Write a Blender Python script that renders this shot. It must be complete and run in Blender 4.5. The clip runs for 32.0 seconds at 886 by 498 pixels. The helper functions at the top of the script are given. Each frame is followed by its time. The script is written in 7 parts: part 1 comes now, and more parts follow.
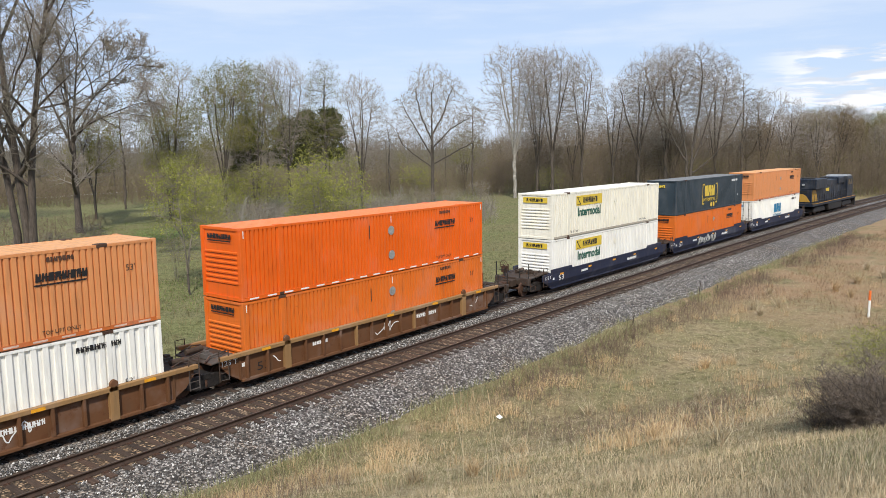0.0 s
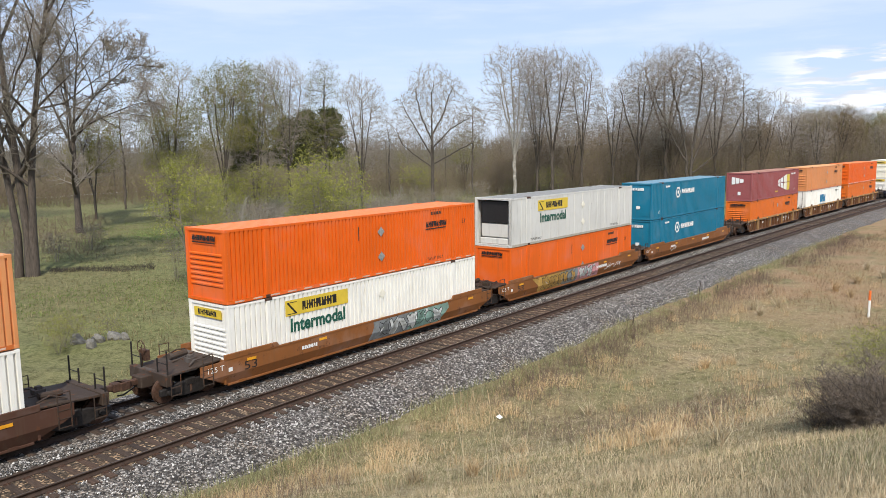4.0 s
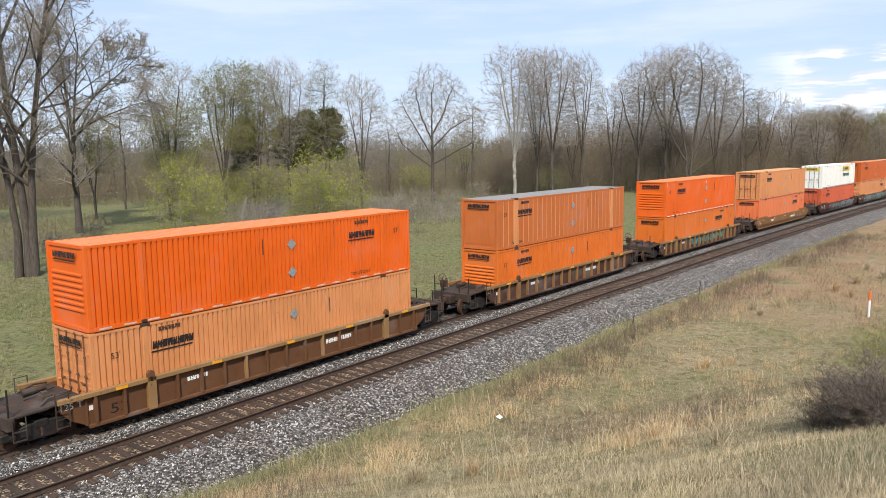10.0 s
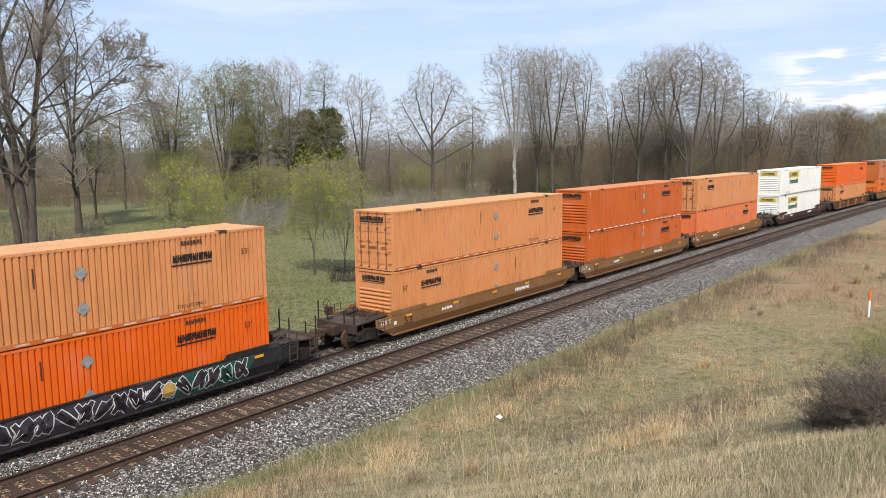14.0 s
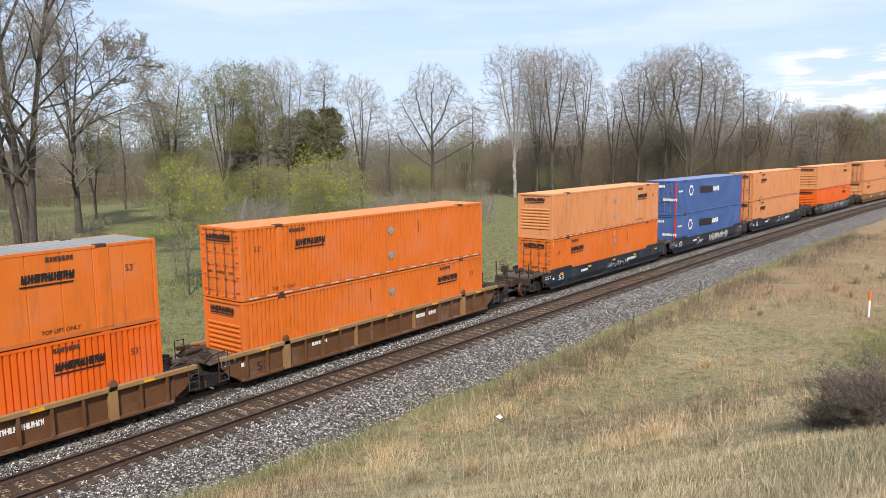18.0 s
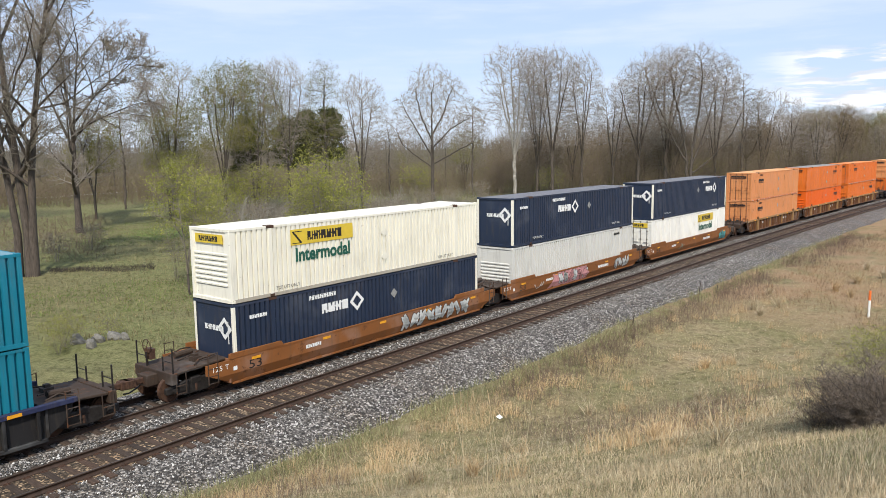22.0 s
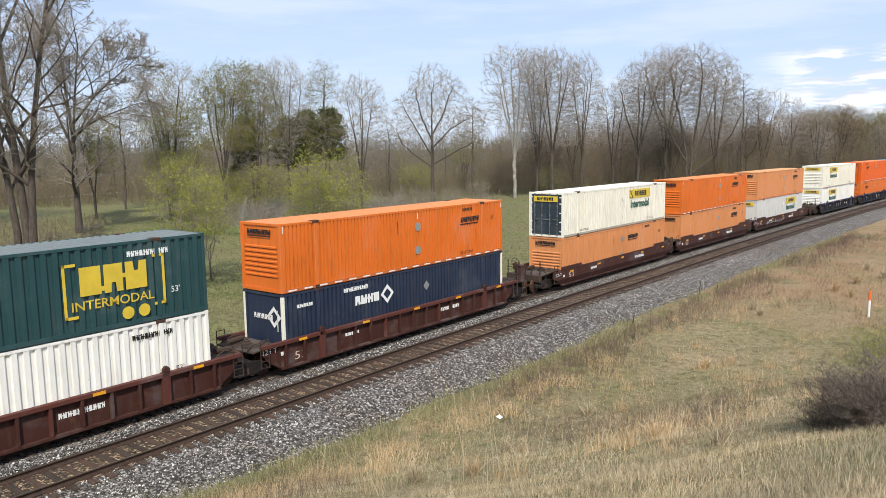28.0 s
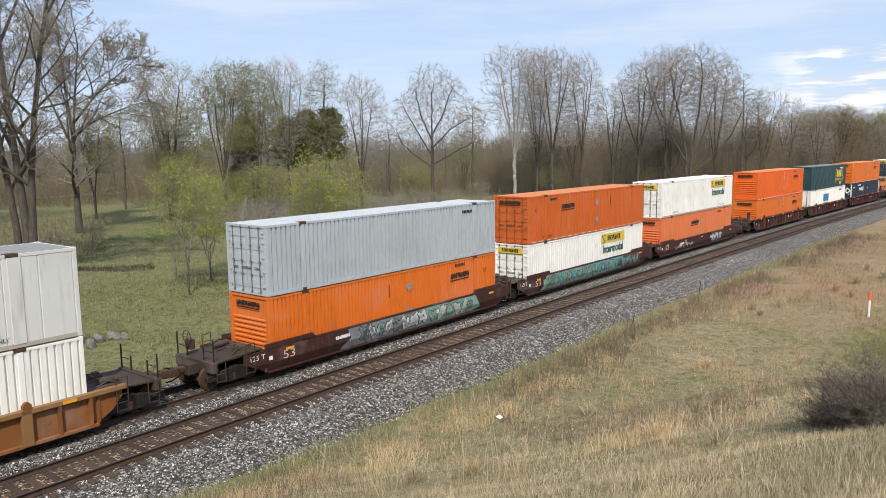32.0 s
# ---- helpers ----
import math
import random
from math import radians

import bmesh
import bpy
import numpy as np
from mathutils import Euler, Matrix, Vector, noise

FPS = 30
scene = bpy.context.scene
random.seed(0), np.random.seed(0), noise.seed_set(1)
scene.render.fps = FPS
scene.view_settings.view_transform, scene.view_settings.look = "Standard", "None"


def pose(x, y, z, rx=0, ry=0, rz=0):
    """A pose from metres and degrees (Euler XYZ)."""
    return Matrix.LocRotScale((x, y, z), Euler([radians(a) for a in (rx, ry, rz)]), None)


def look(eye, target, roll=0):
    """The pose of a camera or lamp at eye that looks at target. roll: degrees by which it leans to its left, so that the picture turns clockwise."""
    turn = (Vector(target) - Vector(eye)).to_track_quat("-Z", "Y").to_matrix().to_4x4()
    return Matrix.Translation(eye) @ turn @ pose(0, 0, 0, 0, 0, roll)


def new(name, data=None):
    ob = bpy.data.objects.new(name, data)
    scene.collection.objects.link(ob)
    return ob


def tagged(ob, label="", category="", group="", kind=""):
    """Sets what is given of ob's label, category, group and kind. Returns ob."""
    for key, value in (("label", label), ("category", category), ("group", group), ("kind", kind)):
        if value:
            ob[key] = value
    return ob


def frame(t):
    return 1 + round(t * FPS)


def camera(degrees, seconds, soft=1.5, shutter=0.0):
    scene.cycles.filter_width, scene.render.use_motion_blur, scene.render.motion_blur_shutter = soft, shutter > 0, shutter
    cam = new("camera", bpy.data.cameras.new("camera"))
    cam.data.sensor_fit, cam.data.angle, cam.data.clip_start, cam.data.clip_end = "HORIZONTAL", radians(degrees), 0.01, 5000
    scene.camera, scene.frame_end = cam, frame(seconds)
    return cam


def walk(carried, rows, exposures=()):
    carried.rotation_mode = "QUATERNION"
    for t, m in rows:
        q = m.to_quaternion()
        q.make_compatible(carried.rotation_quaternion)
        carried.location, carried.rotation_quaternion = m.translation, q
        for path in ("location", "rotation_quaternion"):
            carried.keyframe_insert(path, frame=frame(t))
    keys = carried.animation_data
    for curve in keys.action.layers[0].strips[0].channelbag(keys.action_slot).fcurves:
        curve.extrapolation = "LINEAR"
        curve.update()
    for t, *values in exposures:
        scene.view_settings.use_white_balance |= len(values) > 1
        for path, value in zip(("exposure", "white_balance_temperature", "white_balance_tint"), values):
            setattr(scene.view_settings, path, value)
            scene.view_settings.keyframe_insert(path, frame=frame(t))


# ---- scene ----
cam = camera(60.54, 32.0, soft=0.75)
EYE = (0.0, -25.35, 9.19)
# the camera's own metering drifts a little as pale and dark loads pass
EXPOSURES = [(0.0, -0.08), (1.0, -0.14), (2.0, 0.04), (3.0, 0.0), (6.0, -0.06), (7.0, -0.11), (8.0, -0.06), (10.0, 0.04), (11.0, -0.16), (12.0, -0.23), (13.0, -0.06), (14.0, -0.01),
             (17.0, 0.04), (18.0, 0.09), (19.0, 0.0), (20.0, 0.04), (22.0, -0.01), (23.0, 0.09), (24.0, 0.09), (25.0, -0.16), (28.0, -0.01), (29.0, 0.09), (30.0, 0.04), (31.0, -0.21), (32.0, -0.09)]
VIEW = look(EYE, (78.557, 35.084, -4.097), -0.74)
walk(cam, [(0.0, VIEW), (32.0, VIEW)], EXPOSURES)

# ---- world, sun ----
SUN_AZ, SUN_EL = radians(222), radians(47)     # direction towards the sun, from +x towards +y
sun_dir = Vector((math.cos(SUN_AZ) * math.cos(SUN_EL), math.sin(SUN_AZ) * math.cos(SUN_EL), math.sin(SUN_EL)))
world = bpy.data.worlds.new("sky")
scene.world = world
world.use_nodes = True
wt = world.node_tree
wt.nodes.clear()
w_out = wt.nodes.new("ShaderNodeOutputWorld")
w_bg = wt.nodes.new("ShaderNodeBackground")
w_sky = wt.nodes.new("ShaderNodeTexSky")
w_sky.sky_type, w_sky.sun_disc = "NISHITA", False
w_sky.sun_elevation, w_sky.sun_rotation = SUN_EL, math.pi / 2 - SUN_AZ
w_sky.air_density, w_sky.dust_density, w_sky.ozone_density = 1.0, 0.3, 2.0
w_bg.inputs["Strength"].default_value = 0.138
# thin clouds, thicker towards the horizon
w_tc = wt.nodes.new("ShaderNodeTexCoord")
w_sep = wt.nodes.new("ShaderNodeSeparateXYZ")
wt.links.new(w_tc.outputs["Generated"], w_sep.inputs[0])


def w_noise(scale, place, size, detail, rough):
    mp = wt.nodes.new("ShaderNodeMapping")
    mp.inputs["Scale"].default_value, mp.inputs["Location"].default_value = scale, place
    wt.links.new(w_tc.outputs["Generated"], mp.inputs[0])
    no = wt.nodes.new("ShaderNodeTexNoise")
    no.inputs["Scale"].default_value, no.inputs["Detail"].default_value, no.inputs["Roughness"].default_value = size, detail, rough
    wt.links.new(mp.outputs[0], no.inputs["Vector"])
    return no.outputs["Fac"]


def w_range(value, a, b, lo=0.0, hi=1.0):
    r = wt.nodes.new("ShaderNodeMapRange")
    r.interpolation_type = "SMOOTHSTEP"
    for key, v in (("From Min", a), ("From Max", b), ("To Min", lo), ("To Max", hi)):
        r.inputs[key].default_value = v
    wt.links.new(value, r.inputs["Value"])
    return r.outputs[0]


def w_times(a, b):
    m = wt.nodes.new("ShaderNodeMath")
    m.operation = "MULTIPLY"
    wt.links.new(a, m.inputs[0])
    wt.links.new(b, m.inputs[1])
    return m.outputs[0]


def w_blend(fac, a, b):
    m = wt.nodes.new("ShaderNodeMix")
    m.data_type = "RGBA"
    for sock, v in ((m.inputs[0], fac), (m.inputs[6], a), (m.inputs[7], b)):
        if isinstance(v, (float, tuple)):
            sock.default_value = v
        else:
            wt.links.new(v, sock)
    return m.outputs[2]


up = w_sep.outputs["Z"]
veil = w_blend(0.76, w_sky.outputs[0], (4.55, 5.60, 7.70, 1))
wisps = w_range(w_noise((3.0, 3.0, 22.0), (0.3, 1.1, 0.4), 1.3, 6.0, 0.55), 0.40, 0.68, 0.0, 0.62)
veil = w_blend(wisps, veil, (5.9, 6.6, 7.7, 1))
w_dot = wt.nodes.new("ShaderNodeVectorMath")
w_dot.operation = "DOT_PRODUCT"
w_dot.inputs[1].default_value = Vector((1.078, 0.077, 0.095)).normalized()
wt.links.new(w_tc.outputs["Generated"], w_dot.inputs[0])
quarter = w_range(w_dot.outputs["Value"], 0.978, 0.994)
heap = w_noise((10.0, 10.0, 62.0), (0.55, 2.7, 2.9), 1.25, 7.0, 0.50)
belt = w_times(w_range(up, 0.118, 0.098), quarter)
cloud = w_times(w_range(heap, 0.44, 0.54), belt)
# the undersides of the heaps are greyer than their tops
shade = w_range(w_noise((10.0, 10.0, 62.0), (0.55, 2.7, 3.18), 1.25, 7.0, 0.50), 0.42, 0.58)
puff = w_blend(shade, (5.6, 6.1, 7.0, 1), (8.0, 8.1, 8.4, 1))
final = w_blend(cloud, veil, puff)
wt.links.new(final, w_bg.inputs["Color"])
wt.links.new(w_bg.outputs[0], w_out.inputs["Surface"])

sun = new("sun", bpy.data.lights.new("sun", "SUN"))
sun.data.energy, sun.data.angle, sun.data.color = 4.55, radians(0.6), (1.0, 0.945, 0.84)
sun.matrix_world = look((0, 0, 60), Vector((0, 0, 60)) - sun_dir)


# ---- materials ----
def nodes_of(name):
    m = bpy.data.materials.new(name)
    m.use_nodes = True
    t = m.node_tree
    b = t.nodes["Principled BSDF"]
    return m, t, b


def noise_node(t, vec, scale, detail=4.0, rough=0.55, w=None):
    n = t.nodes.new("ShaderNodeTexNoise")
    n.inputs["Scale"].default_value, n.inputs["Detail"].default_value, n.inputs["Roughness"].default_value = scale, detail, rough
    if w is not None:
        n.noise_dimensions = "4D"
        t.links.new(w, n.inputs["W"])
    t.links.new(vec, n.inputs["Vector"])
    return n


def ramp_node(t, fac, stops):
    r = t.nodes.new("ShaderNodeValToRGB")
    e = r.color_ramp.elements
    while len(e) < len(stops):
        e.new(0.5)
    for k, (pos, col) in enumerate(stops):
        e[k].position = pos
        e[k].color = (*col, 1) if len(col) == 3 else col
    t.links.new(fac, r.inputs[0])
    return r


def mix_node(t, fac, a, b, mode="MIX"):
    n = t.nodes.new("ShaderNodeMix")
    n.data_type, n.blend_type = "RGBA", mode
    for sock, v in ((n.inputs[0], fac), (n.inputs[6], a), (n.inputs[7], b)):
        if isinstance(v, (int, float)):
            sock.default_value = v
        elif isinstance(v, tuple):
            sock.default_value = (*v, 1)
        else:
            t.links.new(v, sock)
    return n.outputs[2]


def rnd_w(t, k=20.0):
    oi = t.nodes.new("ShaderNodeObjectInfo")
    m = t.nodes.new("ShaderNodeMath")
    m.operation = "MULTIPLY"
    m.inputs[1].default_value = k
    t.links.new(oi.outputs["Random"], m.inputs[0])
    return m.outputs[0]


def bump_to(t, b, height, strength, dist):
    n = t.nodes.new("ShaderNodeBump")
    n.inputs["Strength"].default_value, n.inputs["Distance"].default_value = strength, dist
    t.links.new(height, n.inputs["Height"])
    t.links.new(n.outputs[0], b.inputs["Normal"])


def paint(name, col, rough=0.45, wear=0.35, rust=0.12, grime=(0.10, 0.075, 0.05), streak=0.5):
    """Weathered steel paint: faded patches, vertical streaks, specks of rust."""
    m, t, b = nodes_of(name)
    tc = t.nodes.new("ShaderNodeTexCoord").outputs["Object"]
    w = rnd_w(t)
    big = noise_node(t, tc, 0.55, 4, 0.6, w)
    fade = tuple(min(1.0, c * 0.75 + 0.10) for c in col)
    deep = tuple(c * 0.80 for c in col)
    r1 = ramp_node(t, big.outputs["Fac"], [(0.32, deep), (0.52, col), (0.72, fade)])
    c1 = mix_node(t, wear, col, r1.outputs[0])
    mp = t.nodes.new("ShaderNodeMapping")
    mp.inputs["Scale"].default_value = (5.5, 5.5, 0.55)
    t.links.new(tc, mp.inputs[0])
    st = noise_node(t, mp.outputs[0], 1.0, 5, 0.65, w)
    r2 = ramp_node(t, st.outputs["Fac"], [(0.52, (0, 0, 0)), (0.80, (streak,) * 3)])
    c2 = mix_node(t, r2.outputs[0], c1, grime)
    sp = noise_node(t, tc, 3.2, 6, 0.7, w)
    r3 = ramp_node(t, sp.outputs["Fac"], [(0.69 - rust * 0.3, (0, 0, 0)), (0.74 - rust * 0.3, (0.8, 0.8, 0.8))])
    c3 = mix_node(t, r3.outputs[0], c2, (0.11, 0.042, 0.017))
    t.links.new(c3, b.inputs["Base Color"])
    rr = ramp_node(t, big.outputs["Fac"], [(0.3, (rough - 0.08,) * 3), (0.7, (rough + 0.18,) * 3)])
    t.links.new(rr.outputs[0], b.inputs["Roughness"])
    b.inputs["Specular IOR Level"].default_value = 0.32
    dent = noise_node(t, tc, 1.7, 3, 0.5, w)
    bump_to(t, b, dent.outputs["Fac"], 0.25, 0.03)
    return m


def plain(name, col, rough=0.6, metal=0.0, vary=0.35, scale=9.0):
    m, t, b = nodes_of(name)
    tc = t.nodes.new("ShaderNodeTexCoord").outputs["Object"]
    n = noise_node(t, tc, scale, 5, 0.6, rnd_w(t))
    lo, hi = tuple(c * (1 - vary) for c in col), tuple(min(1, c * (1 + vary)) for c in col)
    r = ramp_node(t, n.outputs["Fac"], [(0.3, lo), (0.7, hi)])
    t.links.new(r.outputs[0], b.inputs["Base Color"])
    b.inputs["Roughness"].default_value, b.inputs["Metallic"].default_value = rough, metal
    bump_to(t, b, n.outputs["Fac"], 0.3, 0.02)
    return m


COL = {
    "bright_orange": (0.74, 0.122, 0.008), "orange": (0.68, 0.155, 0.018), "deep_orange": (0.56, 0.115, 0.018), "tan": (0.65, 0.262, 0.098), "dark_orange": (0.52, 0.135, 0.030),
    "coral": (0.62, 0.115, 0.045), "salmon": (0.74, 0.175, 0.055), "maroon": (0.30, 0.085, 0.086), "white": (0.84, 0.82, 0.76), "cream": (0.82, 0.78, 0.66),
    "dirty_white": (0.40, 0.36, 0.29), "grey": (0.42, 0.45, 0.47), "pale_grey": (0.62, 0.61, 0.57), "navy": (0.020, 0.031, 0.060), "teal": (0.008, 0.165, 0.270), "aqua": (0.008, 0.178, 0.258), "green": (0.022, 0.064, 0.068),
    "slate": (0.030, 0.045, 0.058), "blue": (0.060, 0.120, 0.31),
}
PAINT = {k: paint(k + "_paint", v, 0.50 if "white" not in k else 0.5, 0.45, 0.03 if k in ("bright_orange", "teal", "aqua", "navy", "orange", "white") else 0.11, streak=0.34 if k == "white" else 0.32 if k == "bright_orange" else 0.50 if "orange" in k or k in ("tan", "salmon", "coral") else 0.40) for k, v in COL.items()}
ROOF = {k: paint(k + "_roof_paint", tuple(min(0.85, c * 0.8 + a) for c, a in zip(v, (0.15, 0.14, 0.13) if v[0] < 1.5 * v[2] else (0.13, 0.115, 0.06))), 0.5, 0.5, 0.05) for k, v in COL.items()}
GREY_ROOF = paint("grey_roof_metal", (0.25, 0.245, 0.23), 0.5, 0.6, 0.1)
WELL = {
    "brown": paint("brown_well_paint", (0.135, 0.058, 0.024), 0.7, 0.9, 0.45), "rust": paint("rust_orange_well_paint", (0.235, 0.085, 0.022), 0.7, 0.8, 0.35),
    "mustard": paint("mustard_brown_well_paint", (0.225, 0.105, 0.034), 0.7, 0.7, 0.30), "navy": paint("navy_well_paint", (0.018, 0.022, 0.048), 0.6, 0.6, 0.2),
    "maroon": paint("maroon_well_paint", (0.056, 0.018, 0.013), 0.65, 0.8, 0.35), "dark": paint("dark_brown_well_paint", (0.080, 0.036, 0.022), 0.7, 0.8, 0.35),
    "slate": paint("slate_well_paint", (0.021, 0.024, 0.034), 0.65, 0.7, 0.2, streak=0.3), "black": paint("black_well_paint", (0.018, 0.017, 0.018), 0.65, 0.7, 0.2),
}
CHORD = {k: paint(k + "_chord_paint", c, 0.7, 0.8, 0.2) for k, c in (("brown", (0.26, 0.135, 0.05)), ("tan", (0.30, 0.17, 0.07)), ("navy", (0.02, 0.026, 0.07)), ("maroon", (0.10, 0.03, 0.022)))}
BLACK = plain("black_lettering_paint", (0.012, 0.010, 0.010), 0.55)
WHITE = plain("white_lettering_paint", (0.78, 0.78, 0.76), 0.5, 0, 0.08)
GREEN = plain("green_lettering_paint", (0.010, 0.090, 0.060), 0.5, 0, 0.15)
YELLOW = plain("yellow_sign_paint", (0.66, 0.47, 0.045), 0.45, 0, 0.12, 2.0)
AMBER = plain("amber_reflector", (0.75, 0.33, 0.02), 0.4, 0, 0.2)
TEALINK = plain("blue_lettering_paint", (0.02, 0.20, 0.36), 0.5, 0, 0.15)
TURQ = plain("turquoise_spray_paint", (0.10, 0.36, 0.36), 0.6, 0, 0.25, 3.0)
PINK = plain("pink_spray_paint", (0.52, 0.24, 0.24), 0.6, 0, 0.3, 3.0)
GREYSPRAY = plain("grey_spray_paint", (0.19, 0.20, 0.20), 0.65, 0, 0.35, 3.0)
SILVER = plain("silver_spray_paint", (0.55, 0.56, 0.54), 0.5, 0, 0.25, 3.0)
BROWNSPRAY = plain("brown_spray_paint", (0.10, 0.062, 0.045), 0.65, 0, 0.4, 2.5)
OCHRE = plain("ochre_spray_paint", (0.42, 0.25, 0.06), 0.6, 0, 0.35, 3.0)
VIOLET = plain("dark_violet_spray_paint", (0.040, 0.030, 0.040), 0.6, 0, 0.4, 2.5)
NIGHTGREEN = plain("dark_green_spray_paint", (0.015, 0.060, 0.045), 0.6, 0, 0.3, 2.5)
SAGE = plain("sage_spray_paint", (0.19, 0.30, 0.25), 0.65, 0, 0.4, 2.5)
FADED = plain("faded_tape", (0.60, 0.42, 0.34), 0.6, 0, 0.3, 4.0)
REDP = plain("red_paint", (0.55, 0.03, 0.02), 0.5, 0, 0.2)
STEEL = plain("dark_greasy_steel", (0.024, 0.020, 0.018), 0.6, 0.3, 0.5)
GRIMY = paint("grimy_brown_steel", (0.050, 0.033, 0.024), 0.75, 0.9, 0.4)
RUSTY = plain("rusty_steel", (0.075, 0.037, 0.022), 0.75, 0.2, 0.5)
GALV = plain("galvanised_steel", (0.36, 0.36, 0.35), 0.5, 0.4, 0.3)
RODBROWN = plain("rust_brown_rod", (0.20, 0.085, 0.040), 0.65, 0.1, 0.35)
RODGREY = plain("dull_zinc_rod", (0.19, 0.18, 0.165), 0.55, 0.3, 0.3)
RAILM = plain("rail_side_rust", (0.052, 0.030, 0.020), 0.75, 0.2, 0.4)
RAILTOP = plain("worn_rail_head", (0.105, 0.082, 0.066), 0.50, 0.5, 0.25, 3.0)
GLASS = plain("dark_window_glass", (0.02, 0.022, 0.025), 0.08, 0, 0.1)


# ---- mesh helpers ----
class Sheet:
    """Collects vertices and faces of one mesh."""

    def __init__(self):
        self.v, self.f = [], []

    def box(self, x0, x1, y0, y1, z0, z1):
        k = len(self.v)
        self.v += [(x, y, z) for z in (z0, z1) for y in (y0, y1) for x in (x0, x1)]
        self.f += [(k, k + 2, k + 3, k + 1), (k + 4, k + 5, k + 7, k + 6), (k, k + 1, k + 5, k + 4), (k + 2, k + 6, k + 7, k + 3), (k, k + 4, k + 6, k + 2), (k + 1, k + 3, k + 7, k + 5)]
        return self

    def slab(self, outline, y0, y1):
        """An outline in x, z, counted anticlockwise as seen from -y, made y0 to y1 thick."""
        k, n = len(self.v), len(outline)
        self.v += [(x, y0, z) for x, z in outline] + [(x, y1, z) for x, z in outline]
        self.f += [tuple(range(k, k + n)), tuple(range(k + 2 * n - 1, k + n - 1, -1))]
        self.f += [(k + i, k + n + i, k + n + (i + 1) % n, k + (i + 1) % n) for i in range(n)]
        return self

    def rod(self, a, b, r, n=6, r2=None):
        a, b = Vector(a), Vector(b)
        q = (b - a).to_track_quat("Z", "Y")
        k = len(self.v)
        for p, rr in ((a, r), (b, r if r2 is None else r2)):
            self.v += [tuple(p + q @ Vector((rr * math.cos(6.28319 * i / n), rr * math.sin(6.28319 * i / n), 0))) for i in range(n)]
        self.f += [(k + i, k + (i + 1) % n, k + n + (i + 1) % n, k + n + i) for i in range(n)]
        self.f += [tuple(range(k + n - 1, k - 1, -1)), tuple(range(k + n, k + 2 * n))]
        return self

    def lathe(self, profile, y_axis=True, n=20):
        """profile: rows of (along, radius) turned about the y axis."""
        k = len(self.v)
        for a, r in profile:
            self.v += [(r * math.cos(6.28319 * i / n), a, r * math.sin(6.28319 * i / n)) for i in range(n)]
        for j in range(len(profile) - 1):
            self.f += [(k + j * n + i, k + (j + 1) * n + i, k + (j + 1) * n + (i + 1) % n, k + j * n + (i + 1) % n) for i in range(n)]
        self.f += [tuple(k + i for i in range(n)), tuple(k + (len(profile) - 1) * n + i for i in range(n - 1, -1, -1))]
        return self

    def mesh(self, name, bevel=0.0):
        me = bpy.data.meshes.new(name)
        me.from_pydata(self.v, [], self.f)
        if bevel:
            bm = bmesh.new()
            bm.from_mesh(me)
            bmesh.ops.bevel(bm, geom=bm.edges[:], offset=bevel, segments=1, affect="EDGES", clamp_overlap=True)
            bm.to_mesh(me)
            bm.free()
        me.validate()
        return me


def part(name, me, material, parent=None, label="", m=None):
    """Links a mesh (it may be shared) as one object with its own material."""
    if isinstance(me, Sheet):
        me = me.mesh(name)
    ob = new(name, me)
    if not me.materials:
        me.materials.append(material)
    elif me.materials[0] is not material:
        ob.material_slots[0].link = "OBJECT"
        ob.material_slots[0].material = material
    if parent is not None:
        ob.parent = parent
    if m is not None:
        ob.matrix_basis = m
    if label:
        ob["label"] = label
    return ob


def stuff_mesh(name, verts, faces_per, material, smooth=False):
    """One mesh out of numpy arrays; faces_per: an int array of faces with the same number of corners."""
    me = bpy.data.meshes.new(name)
    verts = np.ascontiguousarray(verts, dtype=np.float32).reshape(-1, 3)
    faces = np.ascontiguousarray(faces_per, dtype=np.int32)
    me.vertices.add(len(verts))
    me.vertices.foreach_set("co", verts.ravel())
    me.loops.add(faces.size)
    me.loops.foreach_set("vertex_index", faces.ravel())
    me.polygons.add(len(faces))
    me.polygons.foreach_set("loop_start", np.arange(0, faces.size, faces.shape[1], dtype=np.int32))
    if smooth:
        me.polygons.foreach_set("use_smooth", np.ones(len(faces), dtype=bool))
    me.update(calc_edges=True)
    me.materials.append(material)
    return me


# ---- the line of the railway ----
CURVE, C_END, GAP = 0.000563, 170.0, 3.52      # curvature over 0 < x < C_END; spacing of the two tracks


def centre(x):
    """y of the far track's centre line, and its slope."""
    if x < 0:
        return 0.0, 0.0
    if x < C_END:
        return -CURVE * x * x / 2, -CURVE * x
    return -CURVE * C_END * C_END / 2 - CURVE * C_END * (x - C_END), -CURVE * C_END


def on_track(s, off=0.0, z=0.0):
    y, dy = centre(s)
    a = math.atan(dy)
    return pose(s + math.sin(a) * -off, y + math.cos(a) * off, z, 0, 0, math.degrees(a))


CX = np.concatenate([np.linspace(-1400, -20, 12), np.arange(-16, 60, 2.0), np.arange(60, 172, 4.0), np.linspace(176, 1500, 14)])


def ribbon(profile, material, name, xs=CX):
    """A profile of (off, z) drawn along the line; open strip."""
    v, f, n = [], [], len(profile)
    for x in xs:
        m = on_track(x)
        v += [tuple(m @ Vector((0, o, z))) for o, z in profile]
    for i in range(len(xs) - 1):
        for j in range(n - 1):
            a = i * n + j
            f.append((a, a + 1, a + n + 1, a + n))
    return stuff_mesh(name, np.array(v), np.array(f), material)


